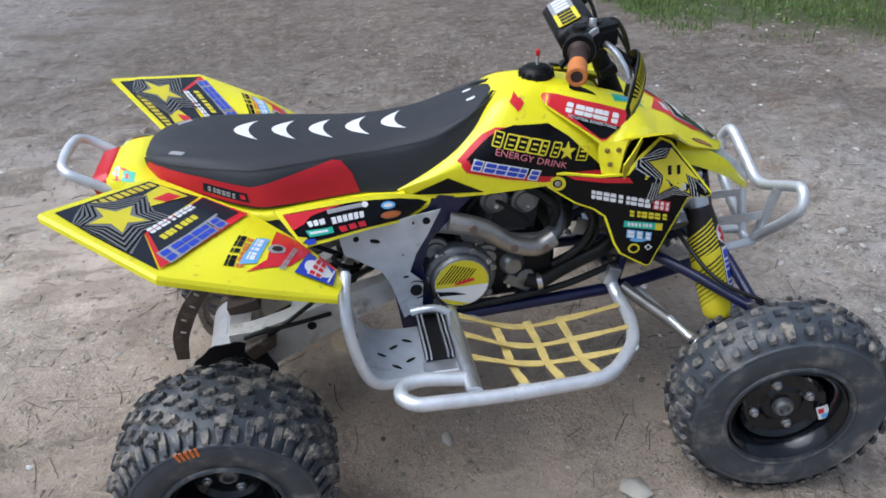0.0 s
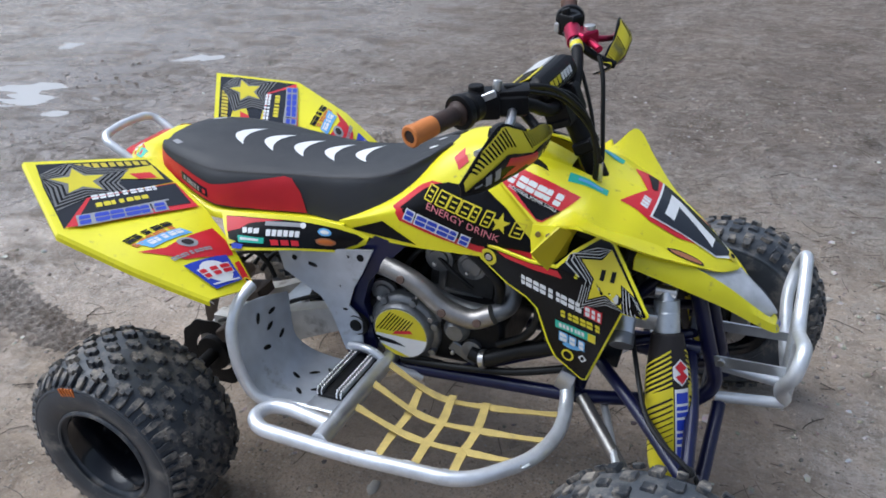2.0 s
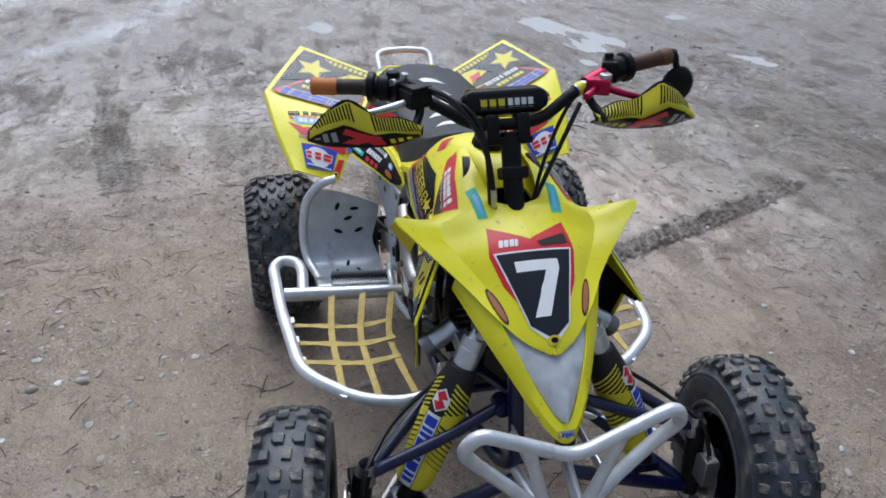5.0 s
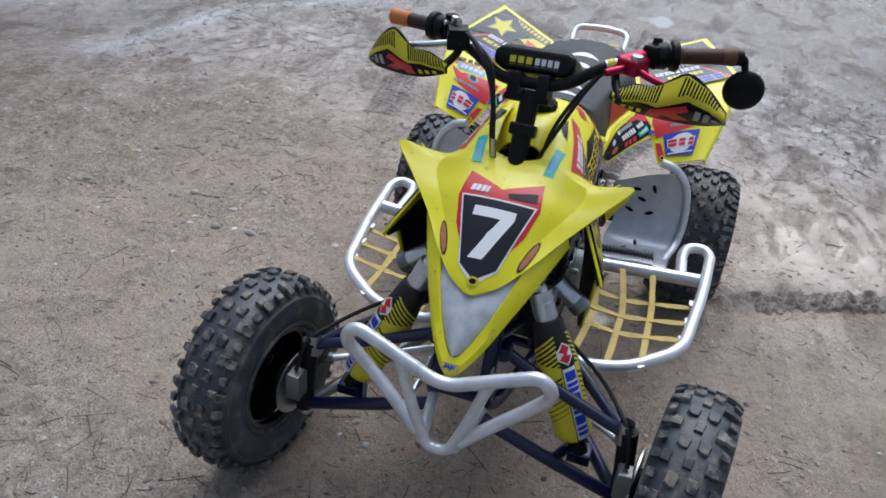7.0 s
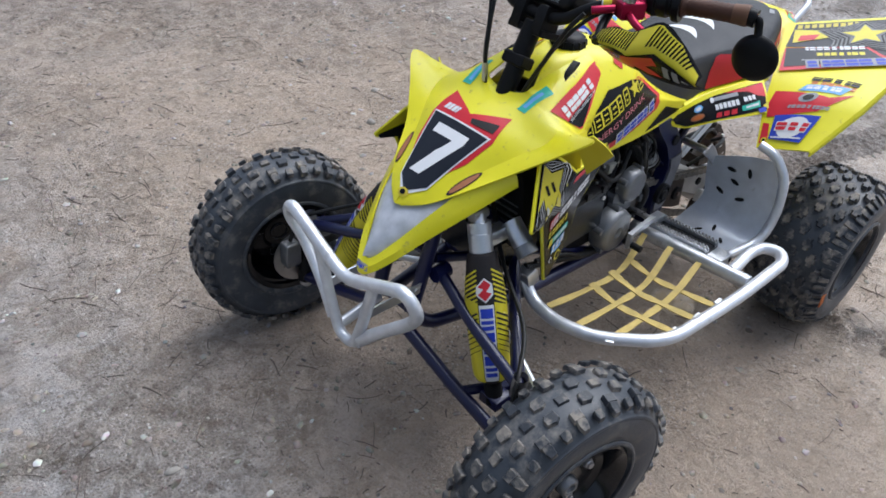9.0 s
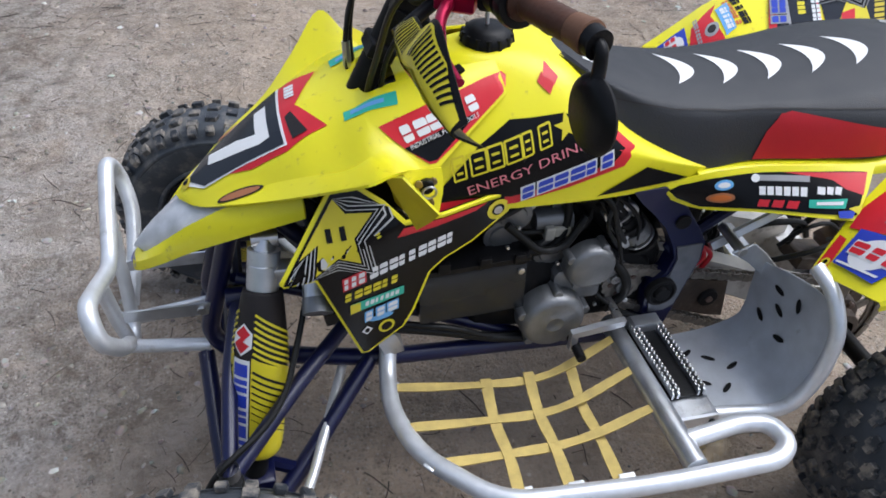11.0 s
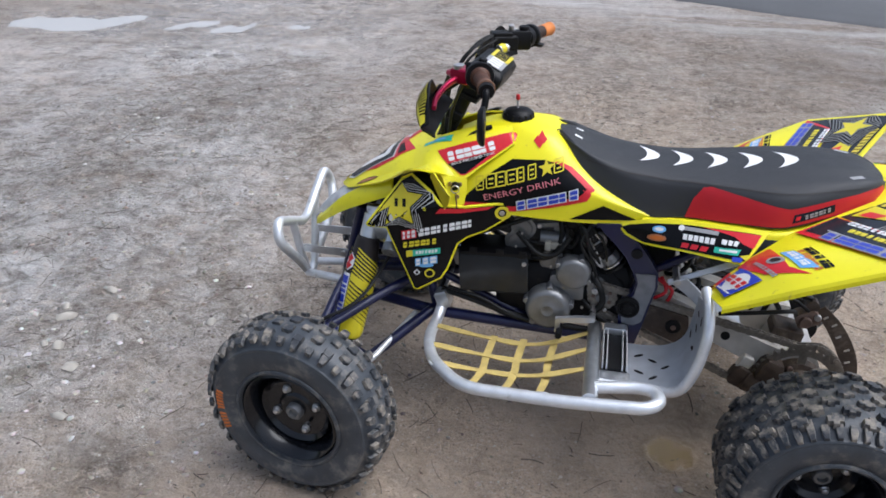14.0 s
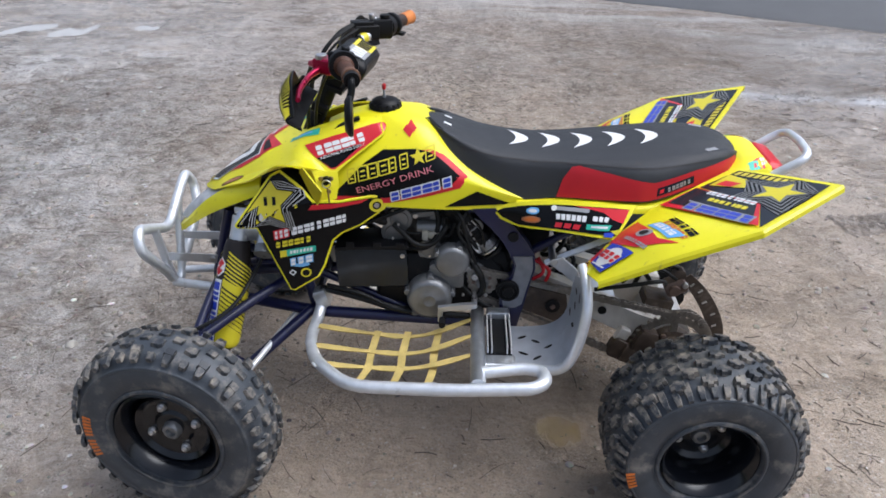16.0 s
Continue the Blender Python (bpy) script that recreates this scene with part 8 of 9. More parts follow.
# fuel cap with its vent
cp = Shape(PLASTIC)
cp.lathe([(0.0, 0.040), (0.010, 0.040), (0.014, 0.037), (0.022, 0.032), (0.026, 0.020), (0.027, 0.0)], (0.785, 0, 0.868), (0, 0, 1), 28)
cap = part("fuel_cap", cp, quad, "black ribbed fuel cap")
for i in range(14):
    a = 2 * math.pi * i / 14
    rib = Shape(PLASTIC)
    rib.tube([(0.785 + 0.039 * math.cos(a), 0.039 * math.sin(a), 0.869), (0.785 + 0.036 * math.cos(a), 0.036 * math.sin(a), 0.884)], 0.004, 6)
    part("cap_rib", rib, cap)
vt = Shape(V_GREY)
vt.tube([(0.787, 0, 0.893), (0.788, 0, 0.918)], 0.0032, 8)
vt.lathe([(0, 0.004), (0.003, 0.0055), (0.013, 0.005), (0.016, 0.0)], (0.788, 0, 0.916), (0, 0, 1), 10, RED_PLASTIC)
part("breather", vt, quad, "grey breather stem with a red tip")

# ------------------------------------------------------------------ tubular guards
bp = Shape(TUBE)
half = [(1.394, -0.046, 0.372), (1.380, -0.105, 0.428), (1.374, -0.176, 0.496), (1.390, -0.212, 0.550), (1.400, -0.184, 0.594), (1.400, -0.110, 0.560)]
bp.tube(bent(half + [(1.398, 0.0, 0.506)] + sides(half[::-1], -1), 0.042, 8), 0.0135, 14)
for s in (1, -1):
    bp.tube([(1.394, 0.034 * s, 0.350), (1.26, 0.055 * s, 0.350)], 0.012, 10)
part("front_bumper", bp, quad, "bare aluminium tube front bumper")
ub = Shape(TUBE)
ub.tube(bent([(1.398, -0.090, 0.546), (1.396, -0.058, 0.430), (1.394, -0.024, 0.338), (1.394, 0.024, 0.338), (1.396, 0.058, 0.430), (1.398, 0.090, 0.546)], 0.034, 8), 0.0120, 12)
part("bumper_brace", ub, quad, "bent aluminium brace of the bumper")
for s in (1, -1):
    br = Shape(ALLOY)
    br.prism(sides([(1.394, 0.064, 0.462), (1.394, 0.064, 0.440), (1.240, 0.066, 0.436), (1.240, 0.066, 0.462)], s), 0.004, ALLOY)
    br.disc((1.262, 0.068 * s, 0.449), (0, s, 0), 0.008, 0.005, 10, STEEL)
    part("bumper_bracket", br, quad, "flat aluminium bumper stay")

gb = Shape(TUBE)
gb.tube(bent([(-0.12, -0.085, 0.705), (-0.20, -0.090, 0.760), (-0.262, -0.092, 0.800), (-0.268, 0.0, 0.806), (-0.262, 0.092, 0.800), (-0.20, 0.090, 0.760), (-0.12, 0.085, 0.705)], 0.035, 8), 0.0108, 12)
part("grab_bar", gb, quad, "bare aluminium rear grab bar")

for s in (1, -1):
    nb = Shape(TUBE)
    outer_pts = [(0.955, 0.115, 0.365), (0.965, 0.16, 0.325), (0.972, 0.235, 0.318), (0.945, 0.335, 0.322), (0.842, 0.455, 0.339), (0.60, 0.487, 0.362), (0.41, 0.497, 0.382), (0.378, 0.475, 0.386), (0.385, 0.430, 0.382), (0.43, 0.418, 0.378), (0.535, 0.425, 0.366)]
    nb.tube(bent(sides(outer_pts, s), 0.055, 8), 0.0155, 14)
    nb.block(pose(0.955, 0.125 * s, 0.375, 0, 20, 0), (0.035, 0.04, 0.05), ALLOY)
    part("nerf_bar", nb, quad, "scuffed aluminium nerf bar beside the footwell")
    cr = Shape(ALLOY)
    cr.tube(sides([(0.535, 0.135, 0.345), (0.535, 0.475, 0.368)], s), 0.019, 16)
    part("nerf_crossbar", cr, quad, "square aluminium crossbar of the footwell")
    hk = Shape(TUBE)
    if s > 0:
        hk.block(pose(0.482, 0.168 * s, 0.350), (0.06, 0.03, 0.05), ALLOY)
    if s < 0:
        hk.tube(bent(sides([(0.61, 0.14, 0.300), (0.56, 0.175, 0.335), (0.50, 0.180, 0.385), (0.44, 0.170, 0.372)], s), 0.03), 0.010, 10)
    part("peg_brace", hk, quad, "bare aluminium mount at the inner end of the foot peg")
    pg = Shape(ALLOY)
    pg.block(pose(0.482, 0.255 * s, 0.352, 4 * s, 0, 0), (0.062, 0.175, 0.022), CAST_DARK)
    for o in (-0.029, -0.019, 0.019, 0.029):
        pg.block(pose(0.482 + o, 0.255 * s, 0.364, 4 * s, 0, 0), (0.0035, 0.175, 0.016), ALLOY)
        for k in range(17):
            y = 0.175 + k * 0.01
            pg.block(pose(0.482 + o, y * s, 0.373 - (y - 0.255) * 0.07 * -1), (0.0034, 0.0045, 0.008), STEEL, taper=0.4)
    pg.block(pose(0.482, 0.362 * s, 0.345, 4 * s, 0, 0), (0.078, 0.045, 0.030), ALLOY)
    for o in (-0.028, 0.028):
        pg.disc((0.482 + o, 0.384 * s, 0.345), (0, s, 0), 0.006, 0.003, 10, CAST_DARK)
    part("foot_peg", pg, quad, "saw-toothed metal foot peg", smooth=30)
    hg = Shape(TUBE)
    hg.tube(bent(sides([(0.297, 0.300, 0.592), (0.291, 0.345, 0.580), (0.288, 0.388, 0.530), (0.302, 0.405, 0.440), (0.330, 0.400, 0.360), (0.40, 0.375, 0.342), (0.47, 0.365, 0.342)], s), 0.06, 8), 0.0125, 12)
    part("heel_guard_tube", hg, quad, "bent aluminium tube round the heel guard")
    pl = Shape(ALLOY)
    rows_ = [sides([(0.462, 0.18, 0.334), (0.462, 0.27, 0.334), (0.462, 0.362, 0.336)], s), sides([(0.40, 0.18, 0.335), (0.40, 0.275, 0.334), (0.395, 0.370, 0.337)], s), sides([(0.345, 0.185, 0.350), (0.345, 0.285, 0.348), (0.338, 0.392, 0.350)], s),
             sides([(0.312, 0.20, 0.395), (0.312, 0.295, 0.395), (0.308, 0.398, 0.400)], s), sides([(0.298, 0.185, 0.450), (0.297, 0.29, 0.470), (0.295, 0.392, 0.480)], s), sides([(0.295, 0.178, 0.485), (0.293, 0.28, 0.520), (0.290, 0.380, 0.535)], s), sides([(0.294, 0.180, 0.502), (0.292, 0.28, 0.545), (0.290, 0.352, 0.562)], s)]
    guard = Shell(loft_grid(rows_, 4, 4), 0.003, SCUFFED, (0.2, 0.3 * s, 0.2), "heel_guard", quad, "slotted aluminium heel guard plate, scuffed by boots")
    st = Sticker([guard.surface], lambda u, v, s=s: ((Vector((0.60, v * s, 0.75)), Vector((u - 0.60, 0, 0.335 - 0.75))) if u > 0.33 else (Vector((0.60, v * s, u + 0.5 - 0.0)), Vector((-1, 0, -0.35)))), step=0.02)
    for u, v, a in [(0.42, 0.23, 0.5), (0.385, 0.25, -0.6), (0.42, 0.30, -0.5), (0.385, 0.32, 0.6), (0.35, 0.28, 0.2), (0.07, 0.27, 0.3), (0.11, 0.30, 1.2), (0.10, 0.25, 0.0), (0.03, 0.30, -0.4), (0.03, 0.24, 0.4)]:
        st.shape = Shape()
        rx, ry = (0.014, 0.005) if u > 0.3 else (0.006, 0.014)
        st.oval((u, v), rx, ry, CAST_DARK, 0, turn=a, n=10)
        st.object("slot", guard.ob)

    # webbing net
    def strap(pts, w, sag):
        sh = Shape(WEBBING)
        line = [Vector((p.x, p.y * s, p.z)) for p in spline(pts, 8)]
        n = len(line) - 1
        vs, fs = [], []
        for i, p in enumerate(line):
            d = (line[min(i + 1, n)] - line[max(i - 1, 0)]).normalized()
            side = d.cross(V(0, 0, 1)).normalized() * w / 2
            q = p - V(0, 0, sag * math.sin(math.pi * i / n))
            twist = V(0, 0, 0.0016 * math.sin(i * 0.7))
            vs += [q - side + twist + V(0, 0, 0.0012), q + side - twist + V(0, 0, 0.0012), q + side - twist - V(0, 0, 0.0012), q - side + twist - V(0, 0, 0.0012)]
        for i in range(n):
            for j in range(4):
                fs.append((i * 4 + j, i * 4 + (j + 1) % 4, i * 4 + 4 + (j + 1) % 4, i * 4 + 4 + j))
        fs += [(3, 2, 1, 0), tuple(n * 4 + j for j in range(4))]
        sh.add(vs, fs)
        part("webbing_strap", sh, quad, "faded yellow webbing strap", smooth=50)

    strap([(0.955, 0.20, 0.330), (0.80, 0.215, 0.335), (0.68, 0.215, 0.335), (0.55, 0.185, 0.355)], 0.0165, 0.018)
    strap([(0.955, 0.285, 0.330), (0.80, 0.290, 0.335), (0.68, 0.290, 0.338), (0.55, 0.265, 0.360)], 0.0165, 0.020)
    strap([(0.930, 0.365, 0.334), (0.80, 0.365, 0.337), (0.68, 0.365, 0.342), (0.55, 0.350, 0.362)], 0.0165, 0.014)
    for x, y1 in ((0.645, 0.475), (0.725, 0.468), (0.805, 0.455)):
        strap([(x - 0.008, 0.205, 0.322), (x, 0.29, 0.322), (x, 0.37, 0.332), (x + 0.012, y1, 0.352)], 0.019, 0.006)
    for x, y1, z in ((0.645, 0.478, 0.358), (0.725, 0.472, 0.352), (0.805, 0.462, 0.346), (0.930, 0.372, 0.330), (0.962, 0.285, 0.322), (0.962, 0.20, 0.322), (0.87, 0.435, 0.338)):
        tb = Shape(TUBE)
        tb.block(pose(x, (y1 - 0.012) * s, z, 0, 0, 40 * s if x > 0.85 else 0), (0.026, 0.020, 0.004))
        part("net_tab", tb, quad, "welded aluminium tab for the net", bevel=0.001)

# ------------------------------------------------------------------ steering
# the bars are turned a little to the right with the wheels
PIV = Vector((0.905, 0, 0.95))
TURN = Matrix.Translation(PIV) @ Matrix.Rotation(radians(-6), 4, Vector((-0.50, 0, 0.866))) @ Matrix.Translation(-PIV - Vector((0, 0.006, 0)))


def turned(pts):
    return [TURN @ Vector(p) for p in pts]


stem = Shape(PLASTIC)
stem.tube([(0.985, 0, 0.790), (0.912, 0, 0.945)], 0.021, 14, CAST_DARK)
stem.block(Matrix.Translation((0.950, 0, 0.87)) @ pose(0, 0, 0, 0, -25, 0), (0.04, 0.056, 0.026), CAST_DARK)
part("steering_stem", stem, quad, "dark steering stem", bevel=0.004)
ck = Shape(PLASTIC)
for y in (-0.032, 0.032):
    ck.block(TURN @ pose(0.905, y, 0.950, 0, -20, 0), (0.050, 0.026, 0.060), CAST_DARK)
ck.block(TURN @ pose(0.908, 0, 0.925, 0, -20, 0), (0.055, 0.10, 0.016), CAST_DARK)
for y in (-0.032, 0.032):
    for o in (-0.014, 0.014):
        ck.disc(TURN @ Vector((0.897 + o, y, 0.978)), (-0.3, 0, 1), 0.0055, 0.006, 10, STEEL)
part("bar_clamp", ck, quad, "dark handlebar clamp", bevel=0.003)
hb = Shape(PLASTIC)
bar = [(0.786, -0.386, 1.029), (0.824, -0.240, 1.028), (0.886, -0.138, 1.004), (0.905, -0.070, 0.960), (0.905, 0.070, 0.960), (0.886, 0.138, 1.008), (0.832, 0.240, 1.036), (0.774, 0.390, 1.041)]
hb.tube(bent(turned(bar), 0.05, 8), 0.0125, 14, CAST_DARK)
part("handlebar", hb, quad, "dark tapered handlebar")
for s in (1, -1):
    sl = Shape(V_GREY)
    knee, hold_ = (Vector(bar[5]), Vector(bar[6])) if s > 0 else (Vector(bar[2]), Vector(bar[1]))
    a, b = knee.lerp(hold_, 0.12), knee.lerp(hold_, 0.60)
    sl.tube(turned([a, b]), 0.0138, 14, ALLOY)
    sl.tube(turned([a.lerp(b, 0.05), a.lerp(b, 0.35)]), 0.0142, 14, V_YELLOW)
    part("bar_sleeve", sl, quad, "bare and yellow printed stretch of the handlebar")
    rubber = GRIP_BROWN if s > 0 else GRIP
    g = Shape(rubber)
    b = Vector(bar[7]) if s > 0 else Vector(bar[0])
    d = (b - hold_).normalized()
    a = b - d * 0.118
    prof = [(0.0, 0.013), (0.0, 0.022), (0.004, 0.022), (0.008, 0.0175)] + [(0.012 + k * 0.0052, 0.0170 if k % 2 else 0.0158) for k in range(17)] + [(0.104, 0.0172), (0.112, 0.0185), (0.118, 0.018), (0.120, 0.012), (0.120, 0.0)]
    g.lathe(prof, TURN @ a, TURN.to_3x3() @ d, 20, rubber)
    grip = part("grip", g, quad, "worn brown-black rubber grip", smooth=30)
    e = Shape(ORANGE_RUBBER if s < 0 else BEIGE_END)
    if s < 0:
        # the rubber is worn through to its orange core over the outer half
        e.lathe([(0.066, 0.0172), (0.074, 0.0180)] + [(0.078 + k * 0.0052, 0.0182 if k % 2 else 0.0174) for k in range(6)] + [(0.110, 0.0184), (0.119, 0.0196), (0.122, 0.0170), (0.122, 0.0115), (0.112, 0.0105), (0.112, 0.0)], TURN @ a, TURN.to_3x3() @ d, 20)
    else:
        e.lathe([(0.092, 0.0176), (0.104, 0.0180), (0.113, 0.0194), (0.119, 0.0188), (0.1215, 0.012), (0.1215, 0.0)], TURN @ a, TURN.to_3x3() @ d, 20)
    part("grip_end", e, grip, "orange worn grip end" if s < 0 else "scuffed orange-brown grip end")
    fl = Shape(PLASTIC)
    fl.lathe([(-0.046, 0.0), (-0.046, 0.022), (-0.042, 0.027), (-0.024, 0.028), (-0.020, 0.024), (-0.016, 0.024), (-0.012, 0.031), (-0.004, 0.0325), (0.001, 0.031), (0.001, 0.0)], TURN @ a, TURN.to_3x3() @ d, 24, PLASTIC)
    part("grip_flange", fl, quad, "round black flange inside the grip")
pad = Shape(PLASTIC)
pad.block(TURN @ pose(0.858, 0, 0.990, 0, -26, 0), (0.088, 0.180, 0.056), PLASTIC, taper=0.78, lip=0.5)
padob = part("bar_pad", pad, quad, "black foam bar pad with a yellow and white label", bevel=0.008)
lb = Shape(V_YELLOW)
fm = TURN @ pose(0.858, 0, 0.990, 0, -26, 0)
for y0, y1, m_ in ((-0.075, -0.005, V_YELLOW), (-0.003, 0.070, V_GREY)):
    for hh in (0.0290,):
        lb.block(fm @ Matrix.Translation((-0.004, (y0 + y1) / 2, hh)), (0.050, y1 - y0, 0.0015), m_, taper=1)
    for k in range(4):
        y = y0 + (k + 0.5) * (y1 - y0) / 4
        lb.block(fm @ Matrix.Translation((-0.004, y, hh + 0.0012)), (0.032, 0.011, 0.0015), V_CHAR if m_ is V_YELLOW else V_WHITE, taper=1)
for y0, y1, m_, n_ in ((-0.055, 0.0, V_YELLOW, 3), (0.002, 0.058, V_TEAL, 4)):
    lb.block(fm @ Matrix.Translation((0.0425, (y0 + y1) / 2, -0.006)) @ pose(0, 0, 0, 0, 6, 0), (0.0015, y1 - y0, 0.026), V_CHAR, taper=1)
    for k in range(n_):
        lb.block(fm @ Matrix.Translation((0.0438, y0 + (k + 0.5) * (y1 - y0) / n_, -0.006)) @ pose(0, 0, 0, 0, 6, 0), (0.0015, (y1 - y0) / n_ * 0.72, 0.018), m_ if m_ is V_YELLOW else V_WHITE, taper=1)
part("pad_label", lb, padob, "yellow and white label reduced to blocks")

# right: brake master cylinder, switch box, throttle housing and lever
bm_r = Shape(PLASTIC)
bm_r.block(TURN @ pose(0.836, -0.214, 1.026, 0, 0, 24), (0.056, 0.040, 0.050), PLASTIC)
bm_r.block(TURN @ pose(0.872, -0.186, 1.022, 0, 0, 25), (0.066, 0.050, 0.038), CAST_DARK)
bm_r.block(TURN @ pose(0.880, -0.182, 1.044, 0, 0, 25), (0.054, 0.044, 0.012), PLASTIC)
bm_r.disc(TURN @ Vector((0.826, -0.222, 1.052)), (0, 0, 1), 0.014, 0.010, 18, CAST_DARK)
part("throttle_housing", bm_r, quad, "black throttle housing and brake reservoir", bevel=0.006)
bk = Shape(ALLOY)
bk.block(TURN @ pose(0.838, -0.232, 1.040, 0, -20, 24), (0.060, 0.006, 0.014), ALLOY)
bk.block(TURN @ pose(0.812, -0.236, 1.018, 0, -20, 24), (0.012, 0.006, 0.052), ALLOY)
bk.tube(turned([(0.856, -0.205, 1.044), (0.858, -0.200, 1.066)]), 0.008, 10, STEEL)
part("housing_bracket", bk, quad, "bare alloy bracket and adjuster on the throttle housing", bevel=0.002)
lv = Shape(STEEL)
lv.tube(bent(turned([(0.882, -0.196, 1.014), (0.898, -0.240, 1.008), (0.902, -0.310, 0.998), (0.890, -0.362, 1.002)]), 0.03, 6), 0.0085, 10, ALLOY, r2=0.0055)
part("brake_lever", lv, quad, "bare metal brake lever")
tt = Shape(PLASTIC)
tt.prism(turned([(0.815, -0.238, 1.012), (0.782, -0.262, 1.002), (0.780, -0.285, 1.002), (0.800, -0.262, 1.012)]), 0.008)
part("thumb_throttle", tt, quad)
# left: red-purple clutch perch and lever, kill switch
cp_l = Shape(MAGENTA)
cp_l.block(TURN @ pose(0.872, 0.204, 1.020, 0, 0, -25), (0.048, 0.048, 0.034), MAGENTA)
cp_l.tube(turned([(0.866, 0.176, 1.018), (0.842, 0.222, 1.031)]), 0.0185, 14, MAGENTA)
cp_l.disc(TURN @ Vector((0.884, 0.212, 1.036)), (0, 0, 1), 0.013, 0.010, 14, STEEL)
cp_l.tube(turned([(0.892, 0.190, 1.018), (0.924, 0.160, 1.012)]), 0.008, 10, MAGENTA)
part("clutch_perch", cp_l, quad, "magenta anodised clutch perch", bevel=0.003)
cl_l = Shape(MAGENTA)
cl_l.tube(bent(turned([(0.884, 0.214, 1.016), (0.902, 0.250, 1.006), (0.908, 0.312, 0.990), (0.896, 0.360, 0.982)]), 0.03, 6), 0.0080, 10, MAGENTA, r2=0.0055)
part("clutch_lever", cl_l, quad, "magenta anodised clutch lever")
sw_l = Shape(PLASTIC)
sw_l.block(TURN @ pose(0.832, 0.238, 1.036, 0, 0, -20), (0.046, 0.034, 0.046), PLASTIC)
sw_l.disc(TURN @ Vector((0.824, 0.238, 1.058)), (-0.3, 0, 1), 0.010, 0.012, 12, CAST_DARK)
sw_l.block(TURN @ pose(0.808, 0.238, 1.030, 0, 0, -20), (0.012, 0.025, 0.02), V_GREY)
part("switch_box", sw_l, quad, "black kill switch housing", bevel=0.005)
# round mirror hung under the left bar end
mi = Shape(PLASTIC)
end = TURN @ Vector((0.773, 0.393, 1.041))
mi.tube([end + V(0.002, -0.006, 0.0), end + V(-0.002, 0.012, -0.001)], 0.0165, 16)
mi.tube(bent([end, end + V(-0.002, 0.018, 0.0), end + V(-0.002, 0.022, -0.020), end + V(0.002, 0.028, -0.034)], 0.01), 0.0075, 10)
mi.lathe([(-0.010, 0.0), (-0.010, 0.030), (-0.004, 0.040), (0.002, 0.0425), (0.006, 0.040), (0.006, 0.0)], end + V(0.002, 0.032, -0.066), (-1, -0.12, 0.0), 28)
part("bar_end_mirror", mi, quad, "round black bar-end mirror")

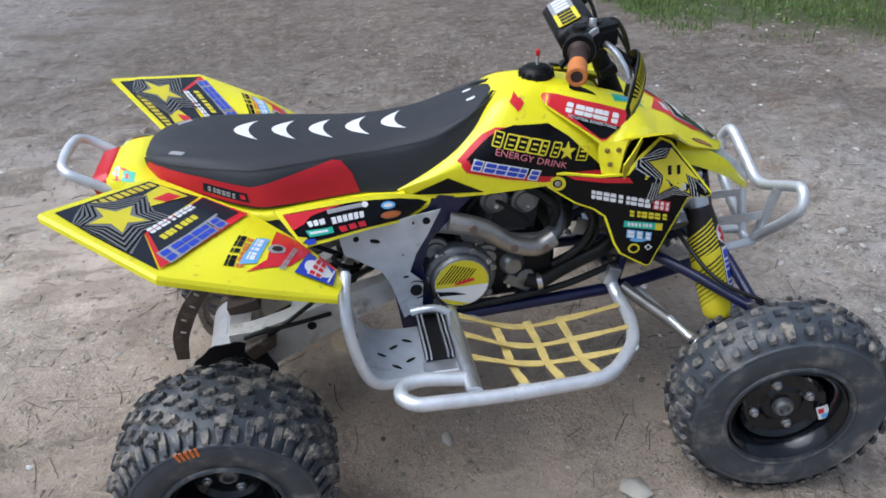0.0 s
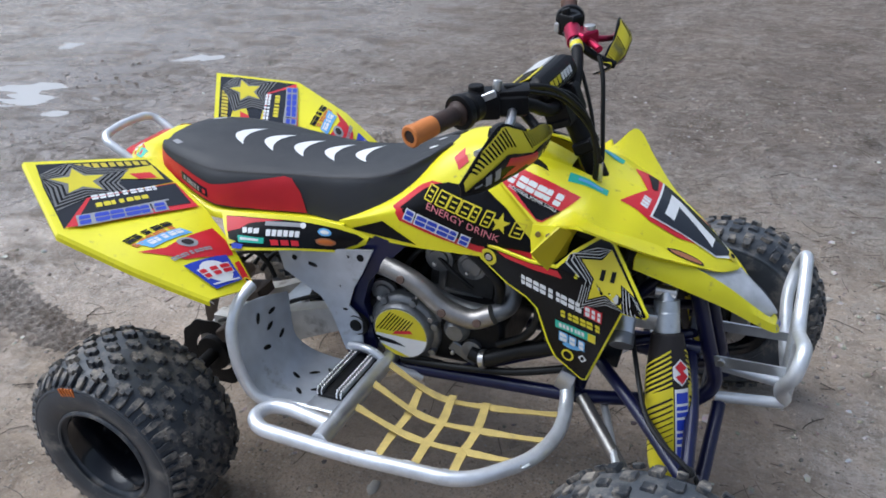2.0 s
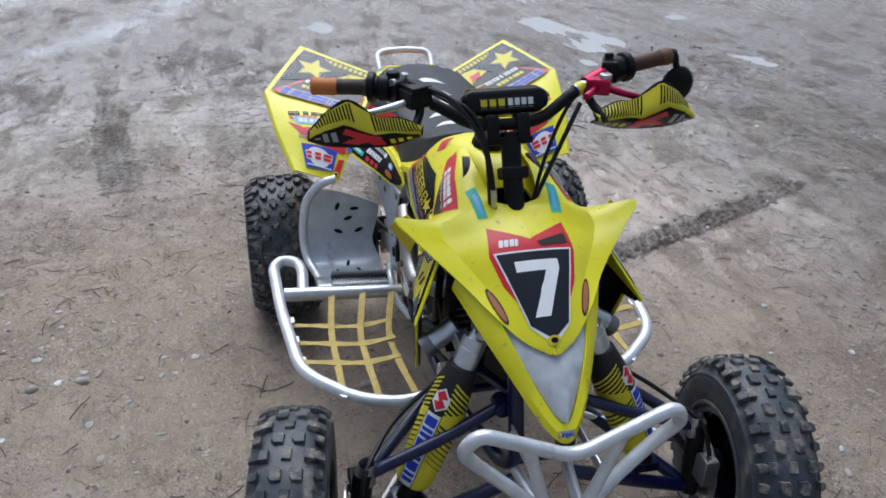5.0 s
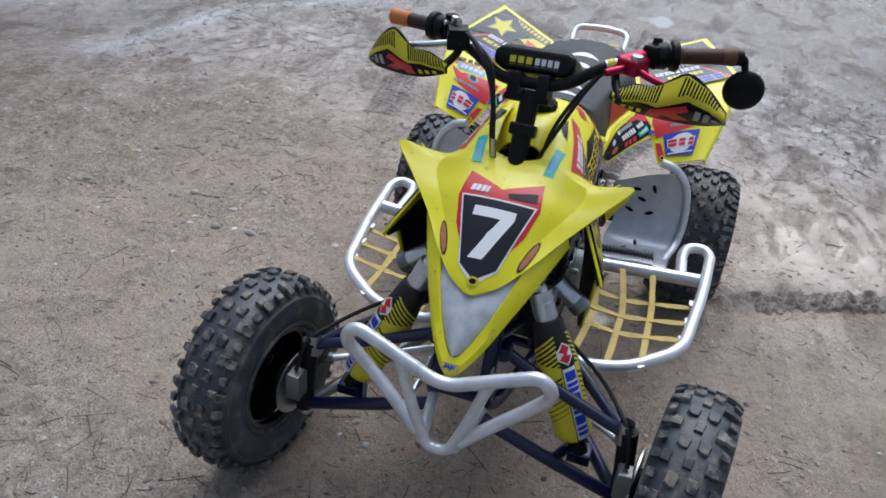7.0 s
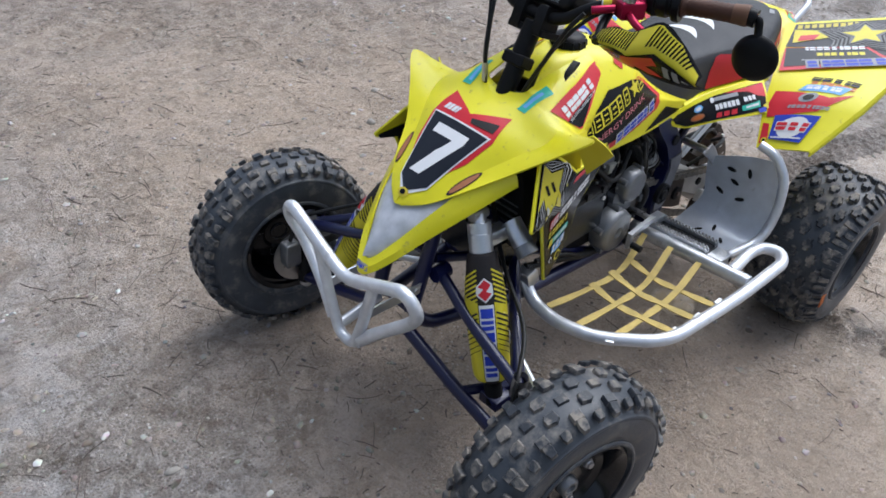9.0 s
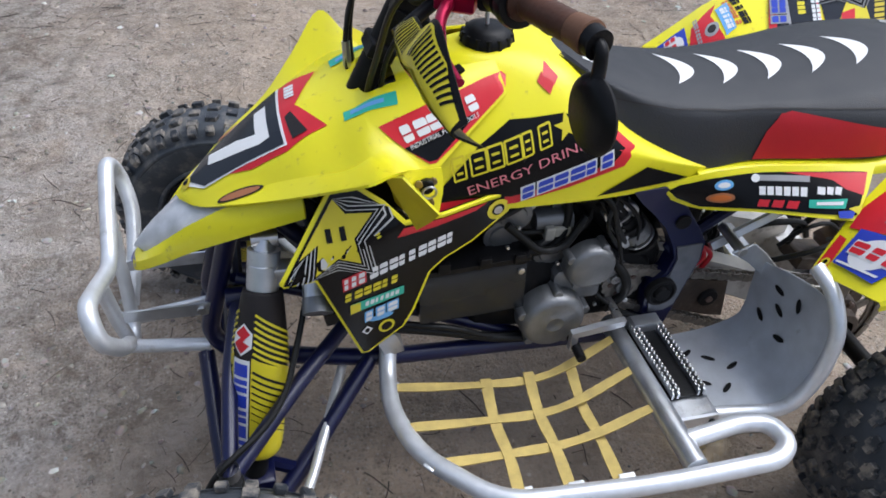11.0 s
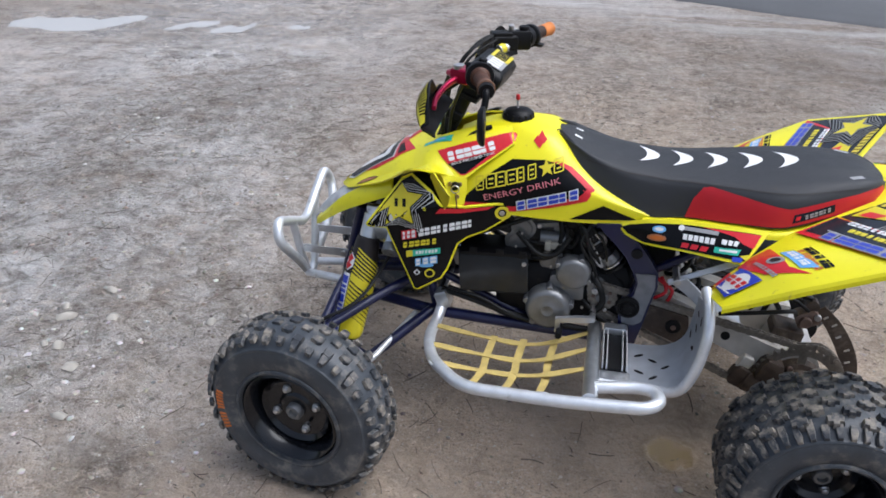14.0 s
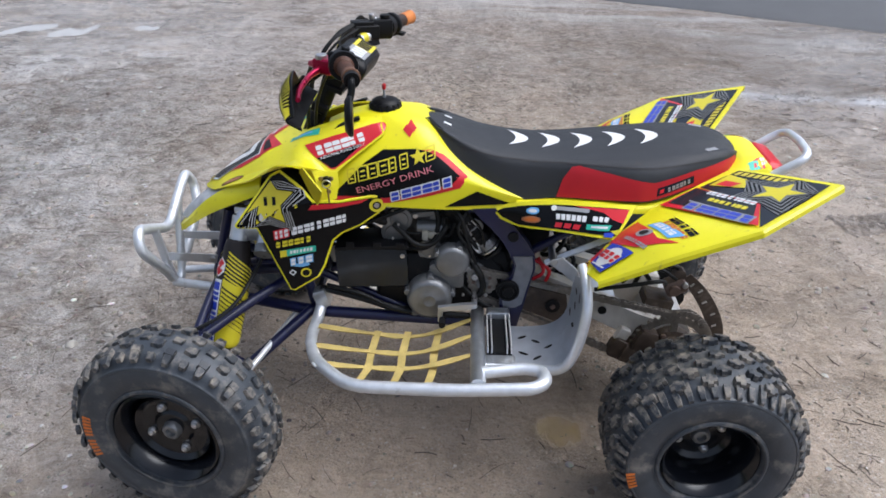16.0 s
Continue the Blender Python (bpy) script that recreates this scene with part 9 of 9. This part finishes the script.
# printed hand shields
for s in (1, -1):
    g_rows = [
        [(0.945, 0.176, 0.984), (0.950, 0.177, 0.974), (0.946, 0.178, 0.964)],
        [(0.944, 0.222, 1.006), (0.957, 0.224, 0.982), (0.947, 0.226, 0.950)],
        [(0.938, 0.264, 1.008), (0.950, 0.266, 0.972), (0.940, 0.268, 0.944)],
        [(0.918, 0.318, 1.040), (0.934, 0.320, 0.990), (0.920, 0.322, 0.940)],
        [(0.902, 0.362, 1.014), (0.914, 0.366, 0.976), (0.904, 0.368, 0.940)],
        [(0.878, 0.404, 0.966), (0.882, 0.406, 0.954), (0.880, 0.406, 0.944)],
    ]
    if s > 0:
        # the left one has been knocked flatter
        g_rows = [[(px + dx + (-0.012, 0.0, -0.030)[k], py, pz + (-0.006, -0.006, -0.014)[k]) for k, (px, py, pz) in enumerate(r)] for r, dx in zip(g_rows, (-0.010, -0.008, -0.004, 0.010, 0.018, 0.028))]
    shield = Shell(loft_grid([turned(sides(r, s)) for r in g_rows], 4, 4), 0.003, PLASTIC, (0.80, 0.27 * s, 0.97), "lever_shield", quad, "printed plastic shield ahead of the bar")

    def on_shield(u, v, s=s):
        # u along the shield from the middle outwards, v from foot to top, both 0 to 1
        k = min(max(u, 0), 1) * 5
        i = min(int(k), 4)
        f = k - i
        top = Vector(g_rows[i][0]).lerp(Vector(g_rows[i + 1][0]), f)
        low = Vector(g_rows[i][2]).lerp(Vector(g_rows[i + 1][2]), f)
        p = low.lerp(top, v)
        p.y *= s
        n = Vector((0.95, 0.20, 0.15)) if s > 0 else Vector((0.88, -0.42, 0.15))
        return TURN @ (p + n * 0.1), TURN.to_3x3() @ -n

    st = Sticker([shield.surface], on_shield, step=0.07)
    st.poly([(0.01, 0.06), (0.01, 0.96), (0.30, 0.96), (0.62, 0.97), (0.80, 0.95), (0.97, 0.80), (0.97, 0.30), (0.90, 0.10), (0.5, 0.05)], V_YELLOW, 0)
    st.object("shield_print", shield.ob, "yellow shield print")
    for k in range(15):
        u = 0.01 + k * 0.027
        st.poly([(u, 0.55), (u + 0.014, 0.55), (u + 0.065, 0.95), (u + 0.051, 0.95)], V_BLACK, 1)
        st.object("black_bar", shield.ob)
    for k in range(13):
        u = 0.54 + k * 0.027
        st.poly([(u, 0.62), (u + 0.013, 0.62), (u + 0.060, 0.93), (u + 0.047, 0.93)], V_BLACK, 1)
        st.object("black_bar", shield.ob)
    st.poly([(0.02, 0.07), (0.02, 0.36), (0.22, 0.50), (0.40, 0.44), (0.62, 0.52), (0.90, 0.42), (0.97, 0.30), (0.90, 0.10), (0.5, 0.06)], V_BLACK, 2)
    st.object("black_flash", shield.ob, "black lower flash")
    st.poly([(0.30, 0.12), (0.35, 0.40), (0.60, 0.44), (0.64, 0.34), (0.54, 0.26), (0.66, 0.12), (0.54, 0.10), (0.45, 0.20), (0.42, 0.12)], V_RED, 3)
    for k in range(2):
        st.poly([(0.68 + k * 0.08, 0.16), (0.73 + k * 0.08, 0.16), (0.74 + k * 0.08, 0.40), (0.69 + k * 0.08, 0.40)], V_GREY, 3)
    st.poly([(0.84, 0.24), (0.90, 0.24), (0.90, 0.30), (0.84, 0.30)], V_GREY, 3)
    for k in range(3):
        st.poly([(0.08 + k * 0.07, 0.14), (0.12 + k * 0.07, 0.14), (0.13 + k * 0.07, 0.30), (0.09 + k * 0.07, 0.30)], V_YELLOW, 3)
    st.object("red_mark", shield.ob, "red mark with grey and yellow blocks")
    ar = Shape(PLASTIC)
    ar.tube(bent(turned(sides([(0.862, 0.172, 1.028), (0.900, 0.175, 0.995), (0.945, 0.200, 0.968)], s)), 0.03), 0.009, 10)
    part("shield_arm", ar, quad)

# cables from the bars down through the hood
for name, pts, r in [
    ("clutch_cable", [(0.940, 0.136, 1.010), (0.955, 0.112, 0.97), (0.965, 0.080, 0.90), (0.975, 0.045, 0.82), (0.97, 0.03, 0.76)], 0.0048),
    ("throttle_cable", [(0.850, -0.200, 1.040), (0.915, -0.130, 1.022), (0.968, -0.074, 0.95), (0.985, -0.060, 0.86), (0.975, -0.050, 0.77)], 0.0052),
    ("brake_line", [(0.880, -0.165, 1.035), (0.940, -0.092, 1.000), (0.975, -0.066, 0.93), (0.992, -0.052, 0.85), (0.985, -0.040, 0.77)], 0.0042),
    ("brake_line", [(0.870, -0.160, 1.025), (0.930, -0.100, 0.99), (0.985, -0.062, 0.90), (0.985, -0.052, 0.80)], 0.0036),
    ("wiring_cable", [(0.845, 0.215, 1.035), (0.900, 0.130, 0.995), (0.945, 0.070, 0.90), (0.960, 0.045, 0.80)], 0.0042),
]:
    sh = Shape(HOSE)
    sh.tube(spline([Vector(p) for p in pts], 8), r, 8)
    part(name, sh, quad, "black cable running down from the handlebar")
sh = Shape(STEEL)
sh.tube([(0.9915, -0.053, 0.855), (0.990, -0.049, 0.815)], 0.0065, 8)
part("line_fitting", sh, quad, "bare metal cable adjuster")
# dark slits between hood and tank cover
for s in (1, -1):
    sl = Shape(PLASTIC)
    sl.block(pose(0.872, 0.078 * s, 0.853, 0, 22, 12 * s), (0.066, 0.016, 0.010), PLASTIC, taper=0.7, lip=0.5)
    part("hood_slit", sl, hood, "dark slit between the hood and the tank cover")
# key switch with its ring on the left flap
ks = Shape(PLASTIC)
ks.disc((0.914, 0.176, 0.742), (0.1, 0.97, 0.2), 0.011, 0.010, 14, PLASTIC)
ks.tube([(0.912 + 0.010 * math.cos(a), 0.190, 0.738 + 0.010 * math.sin(a)) for a in (2 * math.pi * i / 14 for i in range(14))], 0.0018, 6, STEEL, closed=True)
ks.tube(bent([(0.910, 0.192, 0.729), (0.908, 0.194, 0.712), (0.907, 0.193, 0.690)], 0.01), 0.0022, 6, GOLD_BOLT)
part("key_switch", ks, quad, "key switch with a ring and short chain")
